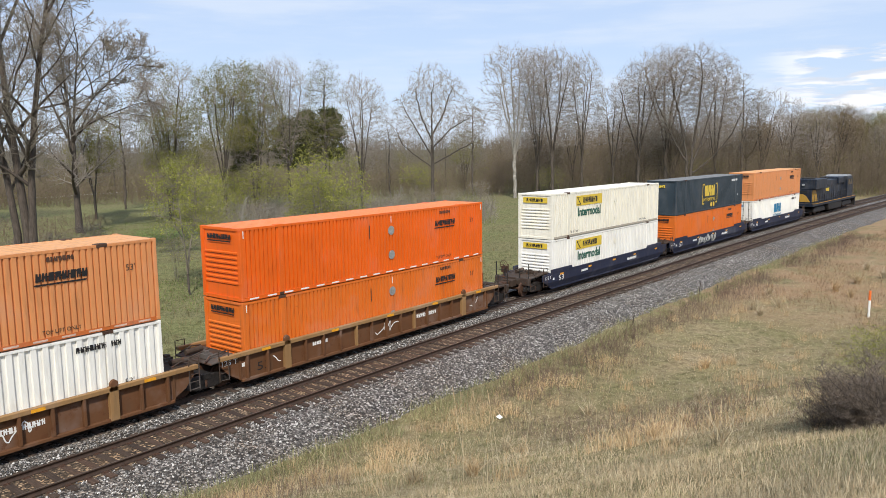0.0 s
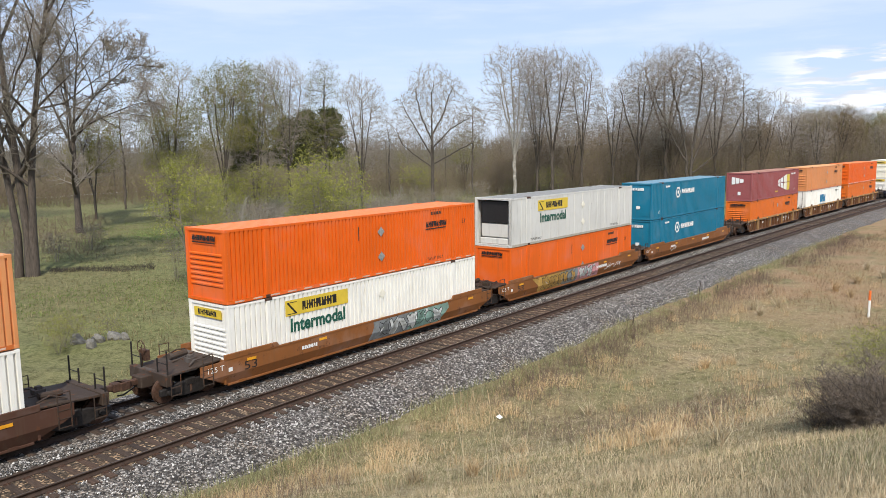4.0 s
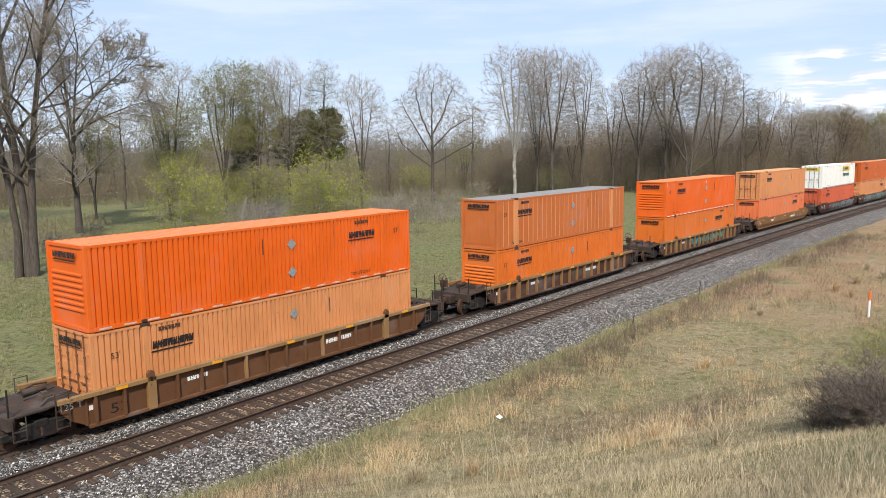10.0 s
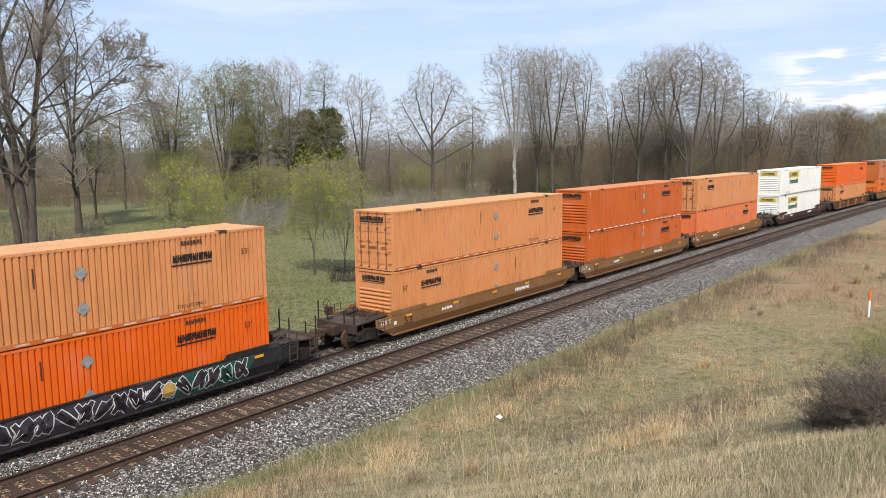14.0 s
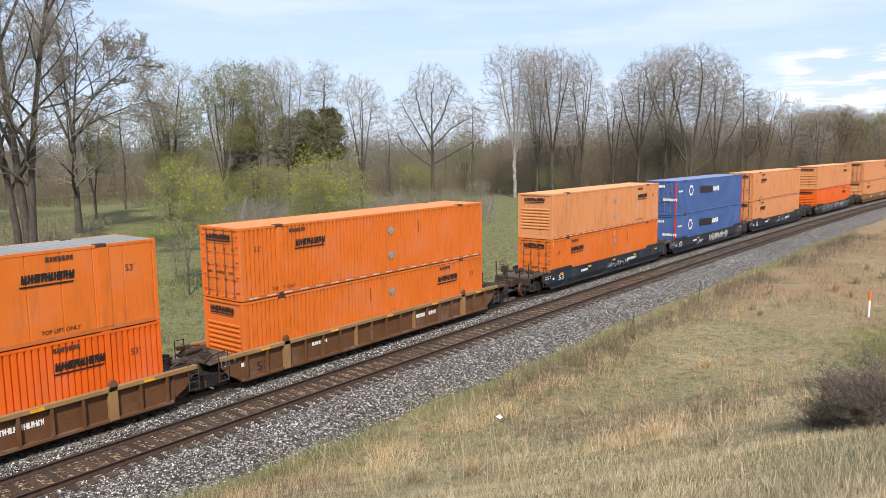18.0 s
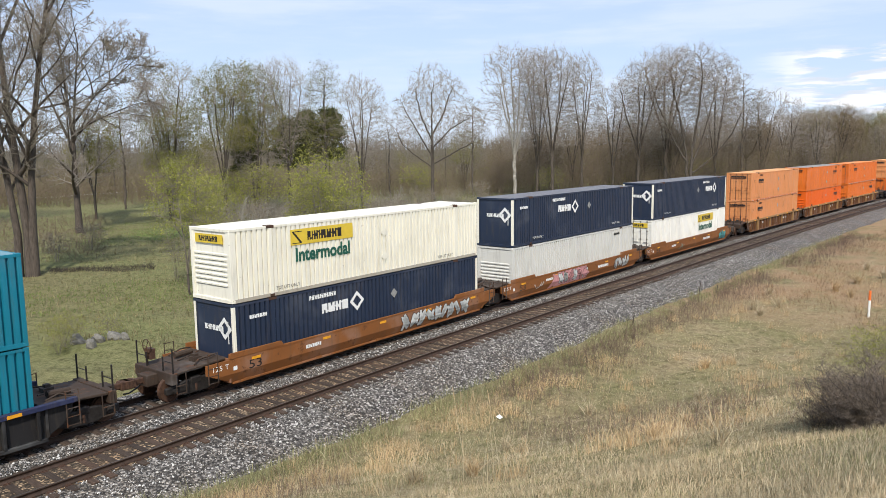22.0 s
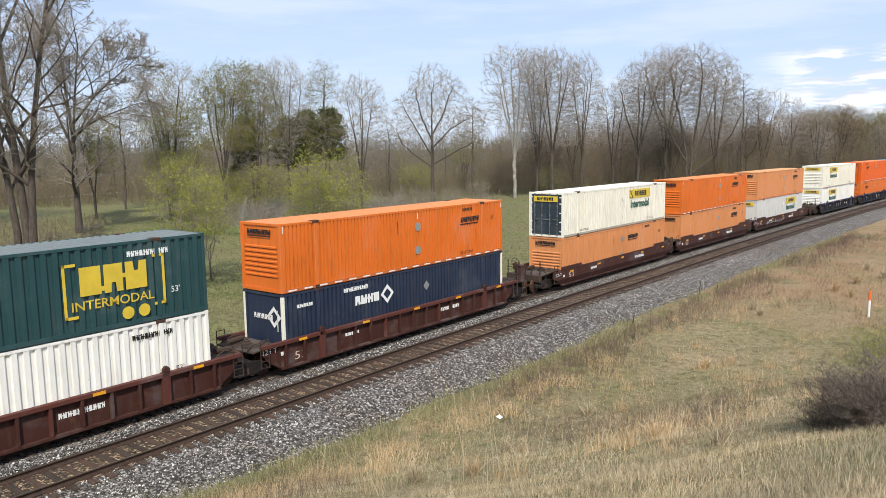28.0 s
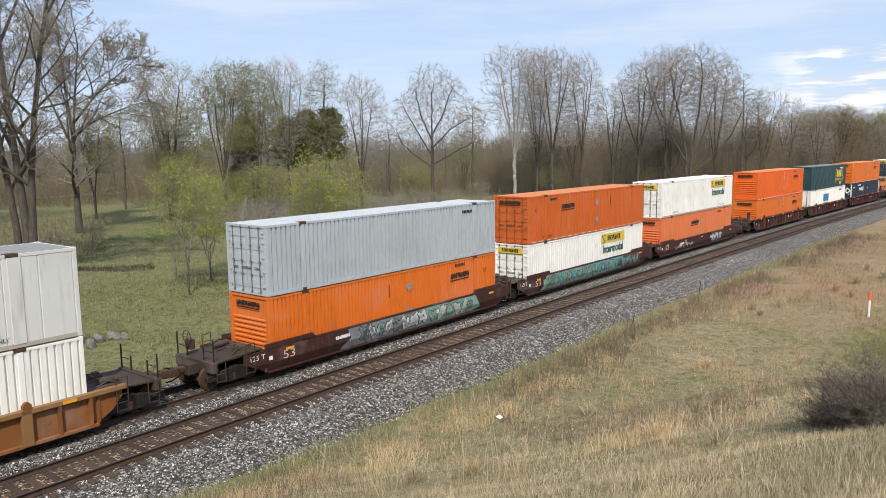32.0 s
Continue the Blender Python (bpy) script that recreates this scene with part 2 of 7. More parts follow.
def ground_z(x, y):
    """Height of the ground: field beyond the line, grassy bank on the near side."""
    yc = np.where(x < 0, 0.0, np.where(x < C_END, -CURVE * x * x / 2, -CURVE * C_END ** 2 / 2 - CURVE * C_END * (x - C_END)))
    o = y - yc
    q = 0.514 * np.clip(x, -60, 200) + 0.962 * (y + 25.0)
    bank = 7.55 - 0.36 * q
    bank = np.clip(bank, None, 7.6 + 0.02 * (bank - 7.6))
    low = np.where(o > 0, -1.6, -0.72)
    k = 0.55
    near = low + k * np.logaddexp(0, (bank - low) / k)
    near = np.where(o > -2, low, near)
    u = 0.10 * np.sin(x * 0.83 + 0.6 * y) + 0.09 * np.sin(0.57 * y - 0.31 * x) + 0.08 * np.sin(1.9 * x + 1.3) * np.sin(1.7 * y) + 0.05 * np.sin(3.1 * x + y)
    away = np.clip((np.abs(o + 1.8) - 4.6) / 1.6, 0, 1)
    under = np.clip(1 - (np.abs(o + 1.8) - 4.0) / 1.8, 0, 1)
    far = np.where(o > 12, np.clip((o - 12) / 60, 0, 1) * 0.35 * np.sin(x * 0.045 + 1) * np.sin(y * 0.05), 0.0)
    u = u * np.where(o < -6, 0.40, 1.0)
    return near + u * away - 0.35 * under + far


# ---- ground, ballast, track ----
def ground_material():
    m, t, b = nodes_of("grassy_ground")
    g = t.nodes.new("ShaderNodeNewGeometry").outputs["Position"]
    big = noise_node(t, g, 0.09, 4, 0.6)
    mid = noise_node(t, g, 0.7, 5, 0.65)
    fine = noise_node(t, g, 9.0, 5, 0.7)
    dry = ramp_node(t, fine.outputs["Fac"], [(0.28, (0.18, 0.140, 0.082)), (0.5, (0.305, 0.248, 0.150)), (0.72, (0.43, 0.37, 0.24))])
    lush = ramp_node(t, fine.outputs["Fac"], [(0.28, (0.095, 0.100, 0.040)), (0.5, (0.18, 0.178, 0.082)), (0.72, (0.29, 0.268, 0.145))])
    k = ramp_node(t, mid.outputs["Fac"], [(0.36, (0, 0, 0)), (0.58, (1, 1, 1))])
    k2 = ramp_node(t, big.outputs["Fac"], [(0.40, (0.0, 0.0, 0.0)), (0.62, (0.85, 0.85, 0.85))])
    f = mix_node(t, 0.5, k.outputs[0], k2.outputs[0])
    turf = mix_node(t, f, dry.outputs[0], lush.outputs[0])
    sep = t.nodes.new("ShaderNodeSeparateXYZ")
    t.links.new(g, sep.inputs[0])
    side = t.nodes.new("ShaderNodeMapRange")
    side.inputs["From Min"].default_value, side.inputs["From Max"].default_value = -4.0, 3.0
    t.links.new(sep.outputs["Y"], side.inputs["Value"])
    green = ramp_node(t, fine.outputs["Fac"], [(0.28, (0.075, 0.118, 0.030)), (0.5, (0.125, 0.190, 0.050)), (0.72, (0.200, 0.260, 0.088))])
    straw = ramp_node(t, fine.outputs["Fac"], [(0.28, (0.115, 0.103, 0.054)), (0.5, (0.195, 0.174, 0.094)), (0.72, (0.28, 0.245, 0.148))])
    off = t.nodes.new("ShaderNodeVectorMath")
    off.operation = "SUBTRACT"
    off.inputs[1].default_value = (60, 64, -1.6)
    t.links.new(g, off.inputs[0])
    size = t.nodes.new("ShaderNodeVectorMath")
    size.operation = "MULTIPLY"
    size.inputs[1].default_value = (1 / 17, 1 / 17, 0)
    t.links.new(off.outputs[0], size.inputs[0])
    far_off = t.nodes.new("ShaderNodeVectorMath")
    far_off.operation = "LENGTH"
    t.links.new(size.outputs[0], far_off.inputs[0])
    ragged = t.nodes.new("ShaderNodeMath")
    ragged.operation = "ADD"
    t.links.new(far_off.outputs["Value"], ragged.inputs[0])
    t.links.new(mid.outputs["Fac"], ragged.inputs[1])
    hollow = ramp_node(t, ragged.outputs[0], [(0.0, (0.95,) * 3), (0.85, (0.80,) * 3), (1.0, (0.18,) * 3)])
    rag2 = mix_node(t, 0.25, hollow.outputs[0], k2.outputs[0])
    meadow = mix_node(t, rag2, straw.outputs[0], green.outputs[0])
    turf = mix_node(t, side.outputs[0], turf, meadow)
    clump = noise_node(t, g, 2.4, 4, 0.7)
    shade = ramp_node(t, clump.outputs["Fac"], [(0.34, (0.50, 0.47, 0.42)), (0.50, (0.92, 0.90, 0.88)), (0.68, (1.10, 1.06, 1.0))])
    turf = mix_node(t, 1.0, turf, shade.outputs[0], "MULTIPLY")
    bare = noise_node(t, g, 0.21, 5, 0.7)
    earth = ramp_node(t, bare.outputs["Fac"], [(0.36, (0, 0, 0)), (0.56, (0.85, 0.85, 0.85))])
    here = t.nodes.new("ShaderNodeMath")
    here.operation, here.inputs[0].default_value = "SUBTRACT", 1.0
    t.links.new(side.outputs[0], here.inputs[1])
    worn = t.nodes.new("ShaderNodeMath")
    worn.operation = "MULTIPLY"
    along = t.nodes.new("ShaderNodeMapRange")
    along.inputs["From Min"].default_value, along.inputs["From Max"].default_value = 40.0, 52.0
    along.inputs["To Min"].default_value = 0.12
    t.links.new(sep.outputs["X"], along.inputs["Value"])
    t.links.new(mix_node(t, 1.0, earth.outputs[0], along.outputs[0], "MULTIPLY"), worn.inputs[0])
    t.links.new(here.outputs[0], worn.inputs[1])
    turf = mix_node(t, worn.outputs[0], turf, (0.315, 0.205, 0.125))
    t.links.new(turf, b.inputs["Base Color"])
    b.inputs["Roughness"].default_value = 0.95
    b.inputs["Specular IOR Level"].default_value = 0.1
    bump_to(t, b, fine.outputs["Fac"], 0.8, 0.08)
    return m


def stone_material(name="crushed_stone_ballast", tint=(0.98, 0.925, 0.86)):
    m, t, b = nodes_of(name)
    g = t.nodes.new("ShaderNodeNewGeometry").outputs["Position"]
    v = t.nodes.new("ShaderNodeTexVoronoi")
    v.inputs["Scale"].default_value = 12.5
    t.links.new(g, v.inputs["Vector"])
    s = t.nodes.new("ShaderNodeSeparateColor")
    t.links.new(v.outputs["Color"], s.inputs[0])
    c = ramp_node(t, s.outputs[0], [(0.0, (0.035, 0.032, 0.030)), (0.45, (0.125, 0.118, 0.112)), (0.78, (0.30, 0.29, 0.28)), (1.0, (0.66, 0.65, 0.64))])
    # stone colour darkens towards cell edges: shade between the stones, painted in
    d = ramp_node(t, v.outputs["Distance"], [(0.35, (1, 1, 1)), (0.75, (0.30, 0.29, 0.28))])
    big = noise_node(t, g, 0.5, 4, 0.6)
    dirt = ramp_node(t, big.outputs["Fac"], [(0.42, (0.90, 0.90, 0.92)), (0.68, (0.78, 0.70, 0.62))])
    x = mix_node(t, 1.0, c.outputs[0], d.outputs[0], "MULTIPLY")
    x = mix_node(t, 1.0, x, dirt.outputs[0], "MULTIPLY")
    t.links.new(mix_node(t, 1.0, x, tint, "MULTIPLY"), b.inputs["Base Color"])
    b.inputs["Roughness"].default_value = 0.85
    n = t.nodes.new("ShaderNodeBump")
    n.invert = True
    n.inputs["Strength"].default_value, n.inputs["Distance"].default_value = 1.0, 0.05
    t.links.new(v.outputs["Distance"], n.inputs["Height"])
    t.links.new(n.outputs[0], b.inputs["Normal"])
    return m


def pebble_material():
    m, t, b = nodes_of("loose_stone")
    g = t.nodes.new("ShaderNodeNewGeometry")
    c = ramp_node(t, g.outputs["Random Per Island"], [(0.0, (0.030, 0.027, 0.025)), (0.5, (0.150, 0.138, 0.128)), (0.82, (0.40, 0.375, 0.35)), (1.0, (0.72, 0.70, 0.67))])
    t.links.new(c.outputs[0], b.inputs["Base Color"])
    b.inputs["Roughness"].default_value = 0.8
    return m


def tie_material():
    m, t, b = nodes_of("weathered_tie_wood")
    tc = t.nodes.new("ShaderNodeTexCoord").outputs["Object"]
    mp = t.nodes.new("ShaderNodeMapping")
    mp.inputs["Scale"].default_value = (14, 1.6, 14)
    t.links.new(tc, mp.inputs[0])
    n = noise_node(t, mp.outputs[0], 1.6, 6, 0.7, rnd_w(t))
    c = ramp_node(t, n.outputs["Fac"], [(0.3, (0.026, 0.018, 0.014)), (0.55, (0.062, 0.042, 0.030)), (0.8, (0.13, 0.095, 0.070))])
    oi = t.nodes.new("ShaderNodeObjectInfo")
    r = ramp_node(t, oi.outputs["Random"], [(0.0, (0.65, 0.60, 0.58)), (0.6, (1.0, 0.95, 0.9)), (1.0, (1.35, 1.1, 0.95))])
    t.links.new(mix_node(t, 1.0, c.outputs[0], r.outputs[0], "MULTIPLY"), b.inputs["Base Color"])
    b.inputs["Roughness"].default_value = 0.9
    bump_to(t, b, n.outputs["Fac"], 0.5, 0.02)
    return m


FOULED = stone_material("fouled_brown_ballast", (0.98, 0.72, 0.46))
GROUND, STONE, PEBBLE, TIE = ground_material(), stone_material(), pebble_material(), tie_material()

gx = np.unique(np.concatenate([np.linspace(-1500, -30, 30), np.arange(-30, 60, 0.5), np.arange(60, 130, 1.0), np.arange(130, 400, 6.0), np.linspace(400, 3000, 16)]))
gy = np.unique(np.concatenate([np.linspace(-900, -60, 14), np.arange(-60, 14, 0.5), np.arange(14, 60, 1.5), np.arange(60, 260, 6.0), np.linspace(260, 3500, 16)]))
GX, GY = np.meshgrid(gx, gy, indexing="ij")
gi = np.arange(len(gx) * len(gy)).reshape(len(gx), len(gy))
gf = np.stack([gi[:-1, :-1], gi[1:, :-1], gi[1:, 1:], gi[:-1, 1:]], -1).reshape(-1, 4)
ground = new("ground", stuff_mesh("ground", np.stack([GX, GY, ground_z(GX, GY)], -1), gf, GROUND, True))
tagged(ground, "dry tan and green spring grass over rolling ground", "ground", kind="structure")

TIE_Z = -0.165
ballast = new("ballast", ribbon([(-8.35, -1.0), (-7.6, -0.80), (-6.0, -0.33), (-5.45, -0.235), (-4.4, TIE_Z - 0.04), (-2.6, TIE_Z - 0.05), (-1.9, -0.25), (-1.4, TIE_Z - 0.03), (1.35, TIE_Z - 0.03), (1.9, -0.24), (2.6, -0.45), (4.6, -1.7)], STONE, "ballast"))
tagged(ballast, "grey crushed stone ballast bed under two tracks", "ballast", kind="structure")

fouled = new("fouled_ballast", ribbon([(-GAP - 1.0, TIE_Z - 0.05), (-GAP - 0.80, TIE_Z - 0.018), (-GAP + 0.80, TIE_Z - 0.018), (-GAP + 1.0, TIE_Z - 0.05)], FOULED, "fouled_ballast"))
tagged(fouled, "brown dirt-fouled ballast between the rails", "ballast", kind="structure")

# loose stones on the near shoulder and between the tracks
rs = np.random.RandomState(4)
oct_v = np.array([(1, 0, 0), (-0.9, 0.1, 0), (0, 1, 0.1), (0.1, -0.95, 0), (0, 0.1, 0.8), (0, 0, -0.8)])
oct_f = np.array([(0, 2, 4), (2, 1, 4), (1, 3, 4), (3, 0, 4), (2, 0, 5), (1, 2, 5), (3, 1, 5), (0, 3, 5)])


def scatter_stones(n, x0, x1, bands, smin, smax):
    xs = x0 + (x1 - x0) * rs.rand(n) ** 1.5
    pick = rs.randint(0, len(bands), n)
    b = np.array(bands)[pick]
    u = rs.rand(n)
    off, z = b[:, 0] + (b[:, 2] - b[:, 0]) * u, b[:, 1] + (b[:, 3] - b[:, 1]) * u
    yc = np.where(xs < 0, 0, -CURVE * xs * xs / 2)
    size = smin + (smax - smin) * rs.rand(n, 1, 1) ** 2
    ang = rs.rand(n) * 6.283
    v = oct_v[None] * size * (0.6 + 0.7 * rs.rand(n, 1, 3)) + 0.15 * size * rs.randn(n, 6, 3)
    c, s = np.cos(ang)[:, None], np.sin(ang)[:, None]
    v = np.stack([v[..., 0] * c - v[..., 1] * s, v[..., 0] * s + v[..., 1] * c, v[..., 2]], -1)
    v += np.stack([xs, yc + off, z + 0.008], -1)[:, None]
    f = (oct_f[None] + 6 * np.arange(n)[:, None, None]).reshape(-1, 3)
    return v, f


sv, sf = scatter_stones(42000, 6, 70, [(-8.3, -0.98, -7.6, -0.80), (-7.6, -0.80, -6.0, -0.33), (-7.6, -0.80, -6.0, -0.33), (-6.0, -0.33, -5.45, -0.235), (-5.45, -0.235, -4.4, -0.20), (-2.55, -0.21, -1.4, -0.2), (-2.55, -0.22, -1.4, -0.21)], 0.019, 0.052)
tagged(new("ballast_stones", stuff_mesh("ballast_stones", sv, sf, PEBBLE)), "loose angular grey ballast stones", "stone", kind="stuff")

rail_profile = [(-0.07, -0.17), (-0.07, -0.155), (-0.012, -0.13), (-0.012, -0.045), (-0.036, -0.035), (-0.036, -0.008), (-0.028, 0.0), (0.028, 0.0), (0.036, -0.008), (0.036, -0.035), (0.012, -0.045), (0.012, -0.13), (0.07, -0.155), (0.07, -0.17)]


def railway_track(label, off, near):
    th = new("railway_track")
    tagged(th, label, "railway track", "pair of railway tracks", "structure")
    for side in (0.7525, -0.7525):
        r = part("rail", ribbon([(off + side - o, z) for o, z in rail_profile][::-1], RAILM, "rail"), RAILM, th, "rusty steel rail with worn head")
        h = part("rail_head", ribbon([(off + side + 0.031, 0.0015), (off + side - 0.031, 0.0015)][::-1], RAILTOP, "rail_head"), RAILTOP, r, "dull worn running surface")
    tie = Sheet().box(-0.115, 0.115, -1.30, 1.30, TIE_Z - 0.17, TIE_Z).mesh("tie", 0.012)
    plate = Sheet().box(-0.09, 0.09, -0.18, 0.18, TIE_Z, TIE_Z + 0.012)
    for sx in (-0.05, 0.05):
        for sy in (-0.11, 0.11):
            plate.box(sx - 0.018, sx + 0.018, sy - 0.02, sy + 0.02, TIE_Z + 0.012, TIE_Z + 0.035)
    plate = plate.mesh("tie_plate")
    rt = random.Random(7 if near else 8)
    if near:
        x = 5.0
        for k in range(290):
            m = on_track(x, off + rt.uniform(-0.04, 0.04), rt.uniform(-0.012, 0.010)) @ pose(0, 0, 0, 0, 0, rt.uniform(-1.5, 1.5))
            t_ob = part("tie", tie, TIE, th, m=m)
            if x < 55:
                for side in (0.7525, -0.7525):
                    part("tie_plate", plate, RUSTY, t_ob, m=pose(0, side, 0))
            x += 0.535 + rt.uniform(-0.03, 0.03)
        spans = ((-1300, 5), (x, 900))
    else:
        spans = ((-1300, 900),)
    v, f = [], []
    base = np.array([(a, b, c) for c in (TIE_Z - 0.17, TIE_Z) for b in (-1.3, 1.3) for a in (-0.115, 0.115)])
    bf = np.array([(0, 2, 3, 1), (4, 5, 7, 6), (0, 1, 5, 4), (2, 6, 7, 3), (0, 4, 6, 2), (1, 3, 7, 5)])
    k = 0
    for a, b in spans:
        for x in np.arange(a, b, 0.55):
            c, dy = centre(x)
            v.append(base + np.array([x, c + off, 0]) + np.stack([np.zeros(8), base[:, 0] * dy, np.zeros(8)], -1))
            f.append(bf + 8 * k)
            k += 1
    tagged(part("tie_rows", stuff_mesh("tie_rows", np.concatenate(v), np.concatenate(f), TIE), TIE, th), kind="stuff")
    return th


railway_track("empty railway track with rusty rails and wooden ties", -GAP, True)
railway_track("railway track with rusty rails carrying the freight train", 0.0, False)


# ---- lettering ----
def text_mesh(body, height, width=None, shear=0.0, weight=0.0):
    cu = bpy.data.curves.new("lettering", "FONT")
    cu.body, cu.align_x, cu.align_y, cu.shear = body, "LEFT", "BOTTOM_BASELINE", shear
    cu.resolution_u = 3
    cu.offset = weight
    ob = new("lettering", cu)
    me = bpy.data.meshes.new_from_object(ob)
    bpy.data.objects.remove(ob)
    bpy.data.curves.remove(cu)
    co = np.zeros(len(me.vertices) * 3, dtype=np.float32)
    me.vertices.foreach_get("co", co)
    co = co.reshape(-1, 3)
    h = max(co[:, 1].max(), 1e-3)
    sy = height / h
    sx = sy if width is None else width / max(co[:, 0].max() - co[:, 0].min(), 1e-3)
    out = np.stack([(co[:, 0] - co[:, 0].min()) * sx, np.zeros(len(co)), co[:, 1] * sy], -1)
    me.vertices.foreach_set("co", out.astype(np.float32).ravel())
    me.materials.clear()
    me.update()
    return me


def bars_mesh(widths, height, gap, slant=0.0, lean=0):
    """A row of notched blocks joined by slim bridges, one connected shape that stands for a word."""
    low, high, x = [], [], 0.0
    for k, w in enumerate(widths):
        b = height * (0.10, 0.46, 0.76, 0.42)[(k + lean) % 4]
        kind = (k * 5 + lean + len(widths)) % 4
        low.append((x, 0))
        if kind in (0, 2) and w > 0.09:
            low += [(x + 0.36 * w, 0), (x + 0.40 * w, 0.34 * height), (x + 0.62 * w, 0.34 * height), (x + 0.66 * w, 0)]
        low.append((x + w, 0))
        high.append((x, height))
        if kind in (1, 2) and w > 0.09:
            high += [(x + 0.36 * w, height), (x + 0.42 * w, 0.66 * height), (x + 0.60 * w, 0.66 * height), (x + 0.66 * w, height)]
        high.append((x + w, height))
        if k < len(widths) - 1:
            low += [(x + w, b), (x + w + gap, b)]
            high += [(x + w, b + 0.16 * height), (x + w + gap, b + 0.16 * height)]
        x += w + gap
    return Sheet().slab([(a + slant * c, c) for a, c in low + high[::-1]], -0.003, 0.0).mesh("lettering")


TXT = {
    "intermodal": text_mesh("Intermodal", 0.56, 3.15, 0.0, 0.034), "INTERMODAL": text_mesh("INTERMODAL", 0.30, 2.9, 0.0, 0.01), "top": text_mesh("TOP LIFT ONLY", 0.13, 1.25), "53f": text_mesh("53'", 0.22),
    "53": text_mesh("53", 0.34, 0.62), "125": text_mesh("125 T", 0.20, 0.72), "A": text_mesh("A", 0.20), "C": text_mesh("C", 0.2),
}
rb = random.Random(3)
LET = {
    "word9": bars_mesh([0.16, 0.165, 0.175, 0.18, 0.14, 0.06, 0.165, 0.14, 0.175], 0.27, 0.034, 0.10), "under": Sheet().slab([(0, 0), (1.62, 0), (1.68, 0.055), (0.0, 0.055)], -0.003, 0).mesh("underline"),
    "word7": bars_mesh([0.18, 0.06, 0.22, 0.06, 0.26, 0.25, 0.26, 0.23], 0.38, 0.065), "sign": Sheet().box(0, 3.6, -0.003, 0, 0, 0.66).mesh("sign_panel"),
    "word12": bars_mesh([0.24, 0.07, 0.24, 0.07, 0.02, 0.24, 0.24, 0.22, 0.08, 0.22, 0.24, 0.24], 0.38, 0.055), "word4": bars_mesh([0.32, 0.38, 0.34, 0.36], 0.42, 0.06),
    "word3": bars_mesh([0.72, 0.66, 0.78], 0.95, 0.10), "smallword": bars_mesh([0.10, 0.07, 0.11, 0.09, 0.10, 0.10, 0.08], 0.15, 0.035), "number": bars_mesh([0.11] * 4 + [0.05] + [0.10] * 6, 0.19, 0.045, 0, 1),
    "endword": bars_mesh([0.15, 0.16, 0.16, 0.17, 0.13, 0.05, 0.16, 0.13, 0.16], 0.20, 0.03, 0.1), "endunder": Sheet().slab([(0, 0), (1.5, 0), (1.5, 0.05), (0, 0.05)], -0.003, 0).mesh("underline"), "endsign": Sheet().box(0, 1.8, -0.003, 0, 0, 0.36).mesh("sign_panel"),
    "endsignword": bars_mesh([0.12, 0.04, 0.12, 0.04, 0.14, 0.14, 0.14, 0.12], 0.22, 0.05),
}


def ring_mesh(n, r0, r1, turn=0.0):
    v = [(r * math.cos(turn + 6.28319 * i / n), -0.003, r * math.sin(turn + 6.28319 * i / n)) for r in (r0, r1) for i in range(n)]
    f = [(i, n + i, n + (i + 1) % n, (i + 1) % n) for i in range(n)]
    me = bpy.data.meshes.new("emblem")
    me.from_pydata(v, [], [q[::-1] for q in f])
    return me


LET["hexagon"] = ring_mesh(6, 0.34, 0.50)
LET["hex_core"] = ring_mesh(6, 0.02, 0.16)
LET["diamond"] = ring_mesh(4, 0.26, 0.46)
LET["placard"] = Sheet().slab([(0, -0.24), (0.24, 0), (0, 0.24), (-0.24, 0)], -0.006, 0).mesh("placard")
LET["round_plate"] = Sheet().slab([(0.22 * math.cos(i * 0.5236), 0.22 * math.sin(i * 0.5236)) for i in range(12)], -0.006, 0).mesh("placard")
LET["vmark"] = Sheet().slab([(0, 0), (0.05, 0), (0.05, 0.62), (0, 0.62)], -0.003, 0).mesh("lettering")
LET["sign_trim"] = Sheet().slab([(0.10, 0.06), (0.62, 0.06), (0.62, 0.09), (0.20, 0.54), (0.62, 0.54), (0.62, 0.57), (0.10, 0.57), (0.10, 0.53), (0.50, 0.09), (0.10, 0.09)], -0.003, 0).mesh("sign_trim")
LET["tag"] = Sheet().box(-0.02, 0.02, -0.006, 0, 0, 0.30).mesh("marker_tag")

# ---- containers ----
CL, CW, CH = 16.154, 2.591, 2.896
HW = CW / 2


def rib_side(pitch, land, depth, length, z0, z1, y):
    """Upright corrugation between x = -length / 2 and length / 2, outer lands at y, recesses behind it."""
    xs, ys = [-length / 2], [y]
    n = int(round(length / pitch))
    p = length / n
    e = 0.013
    for k in range(n):
        a = -length / 2 + k * p
        for u, d in ((land, 0), (land + e, depth), (p - e, depth), (p, 0)):
            xs.append(a + u)
            ys.append(y + d)
    v = [(x, yy, z) for z in (z0, z1) for x, yy in zip(xs, ys)]
    m = len(xs)
    f = [(i, i + 1, m + i + 1, m + i) for i in range(m - 1)]
    me = bpy.data.meshes.new("side_panel")
    me.from_pydata(v, [], f)
    return me


def flip_y(me):
    c = me.copy()
    co = np.zeros(len(c.vertices) * 3, dtype=np.float32)
    c.vertices.foreach_get("co", co)
    co = co.reshape(-1, 3) * np.array([1, -1, 1], dtype=np.float32)
    c.vertices.foreach_set("co", co.ravel())
    c.flip_normals()
    return c


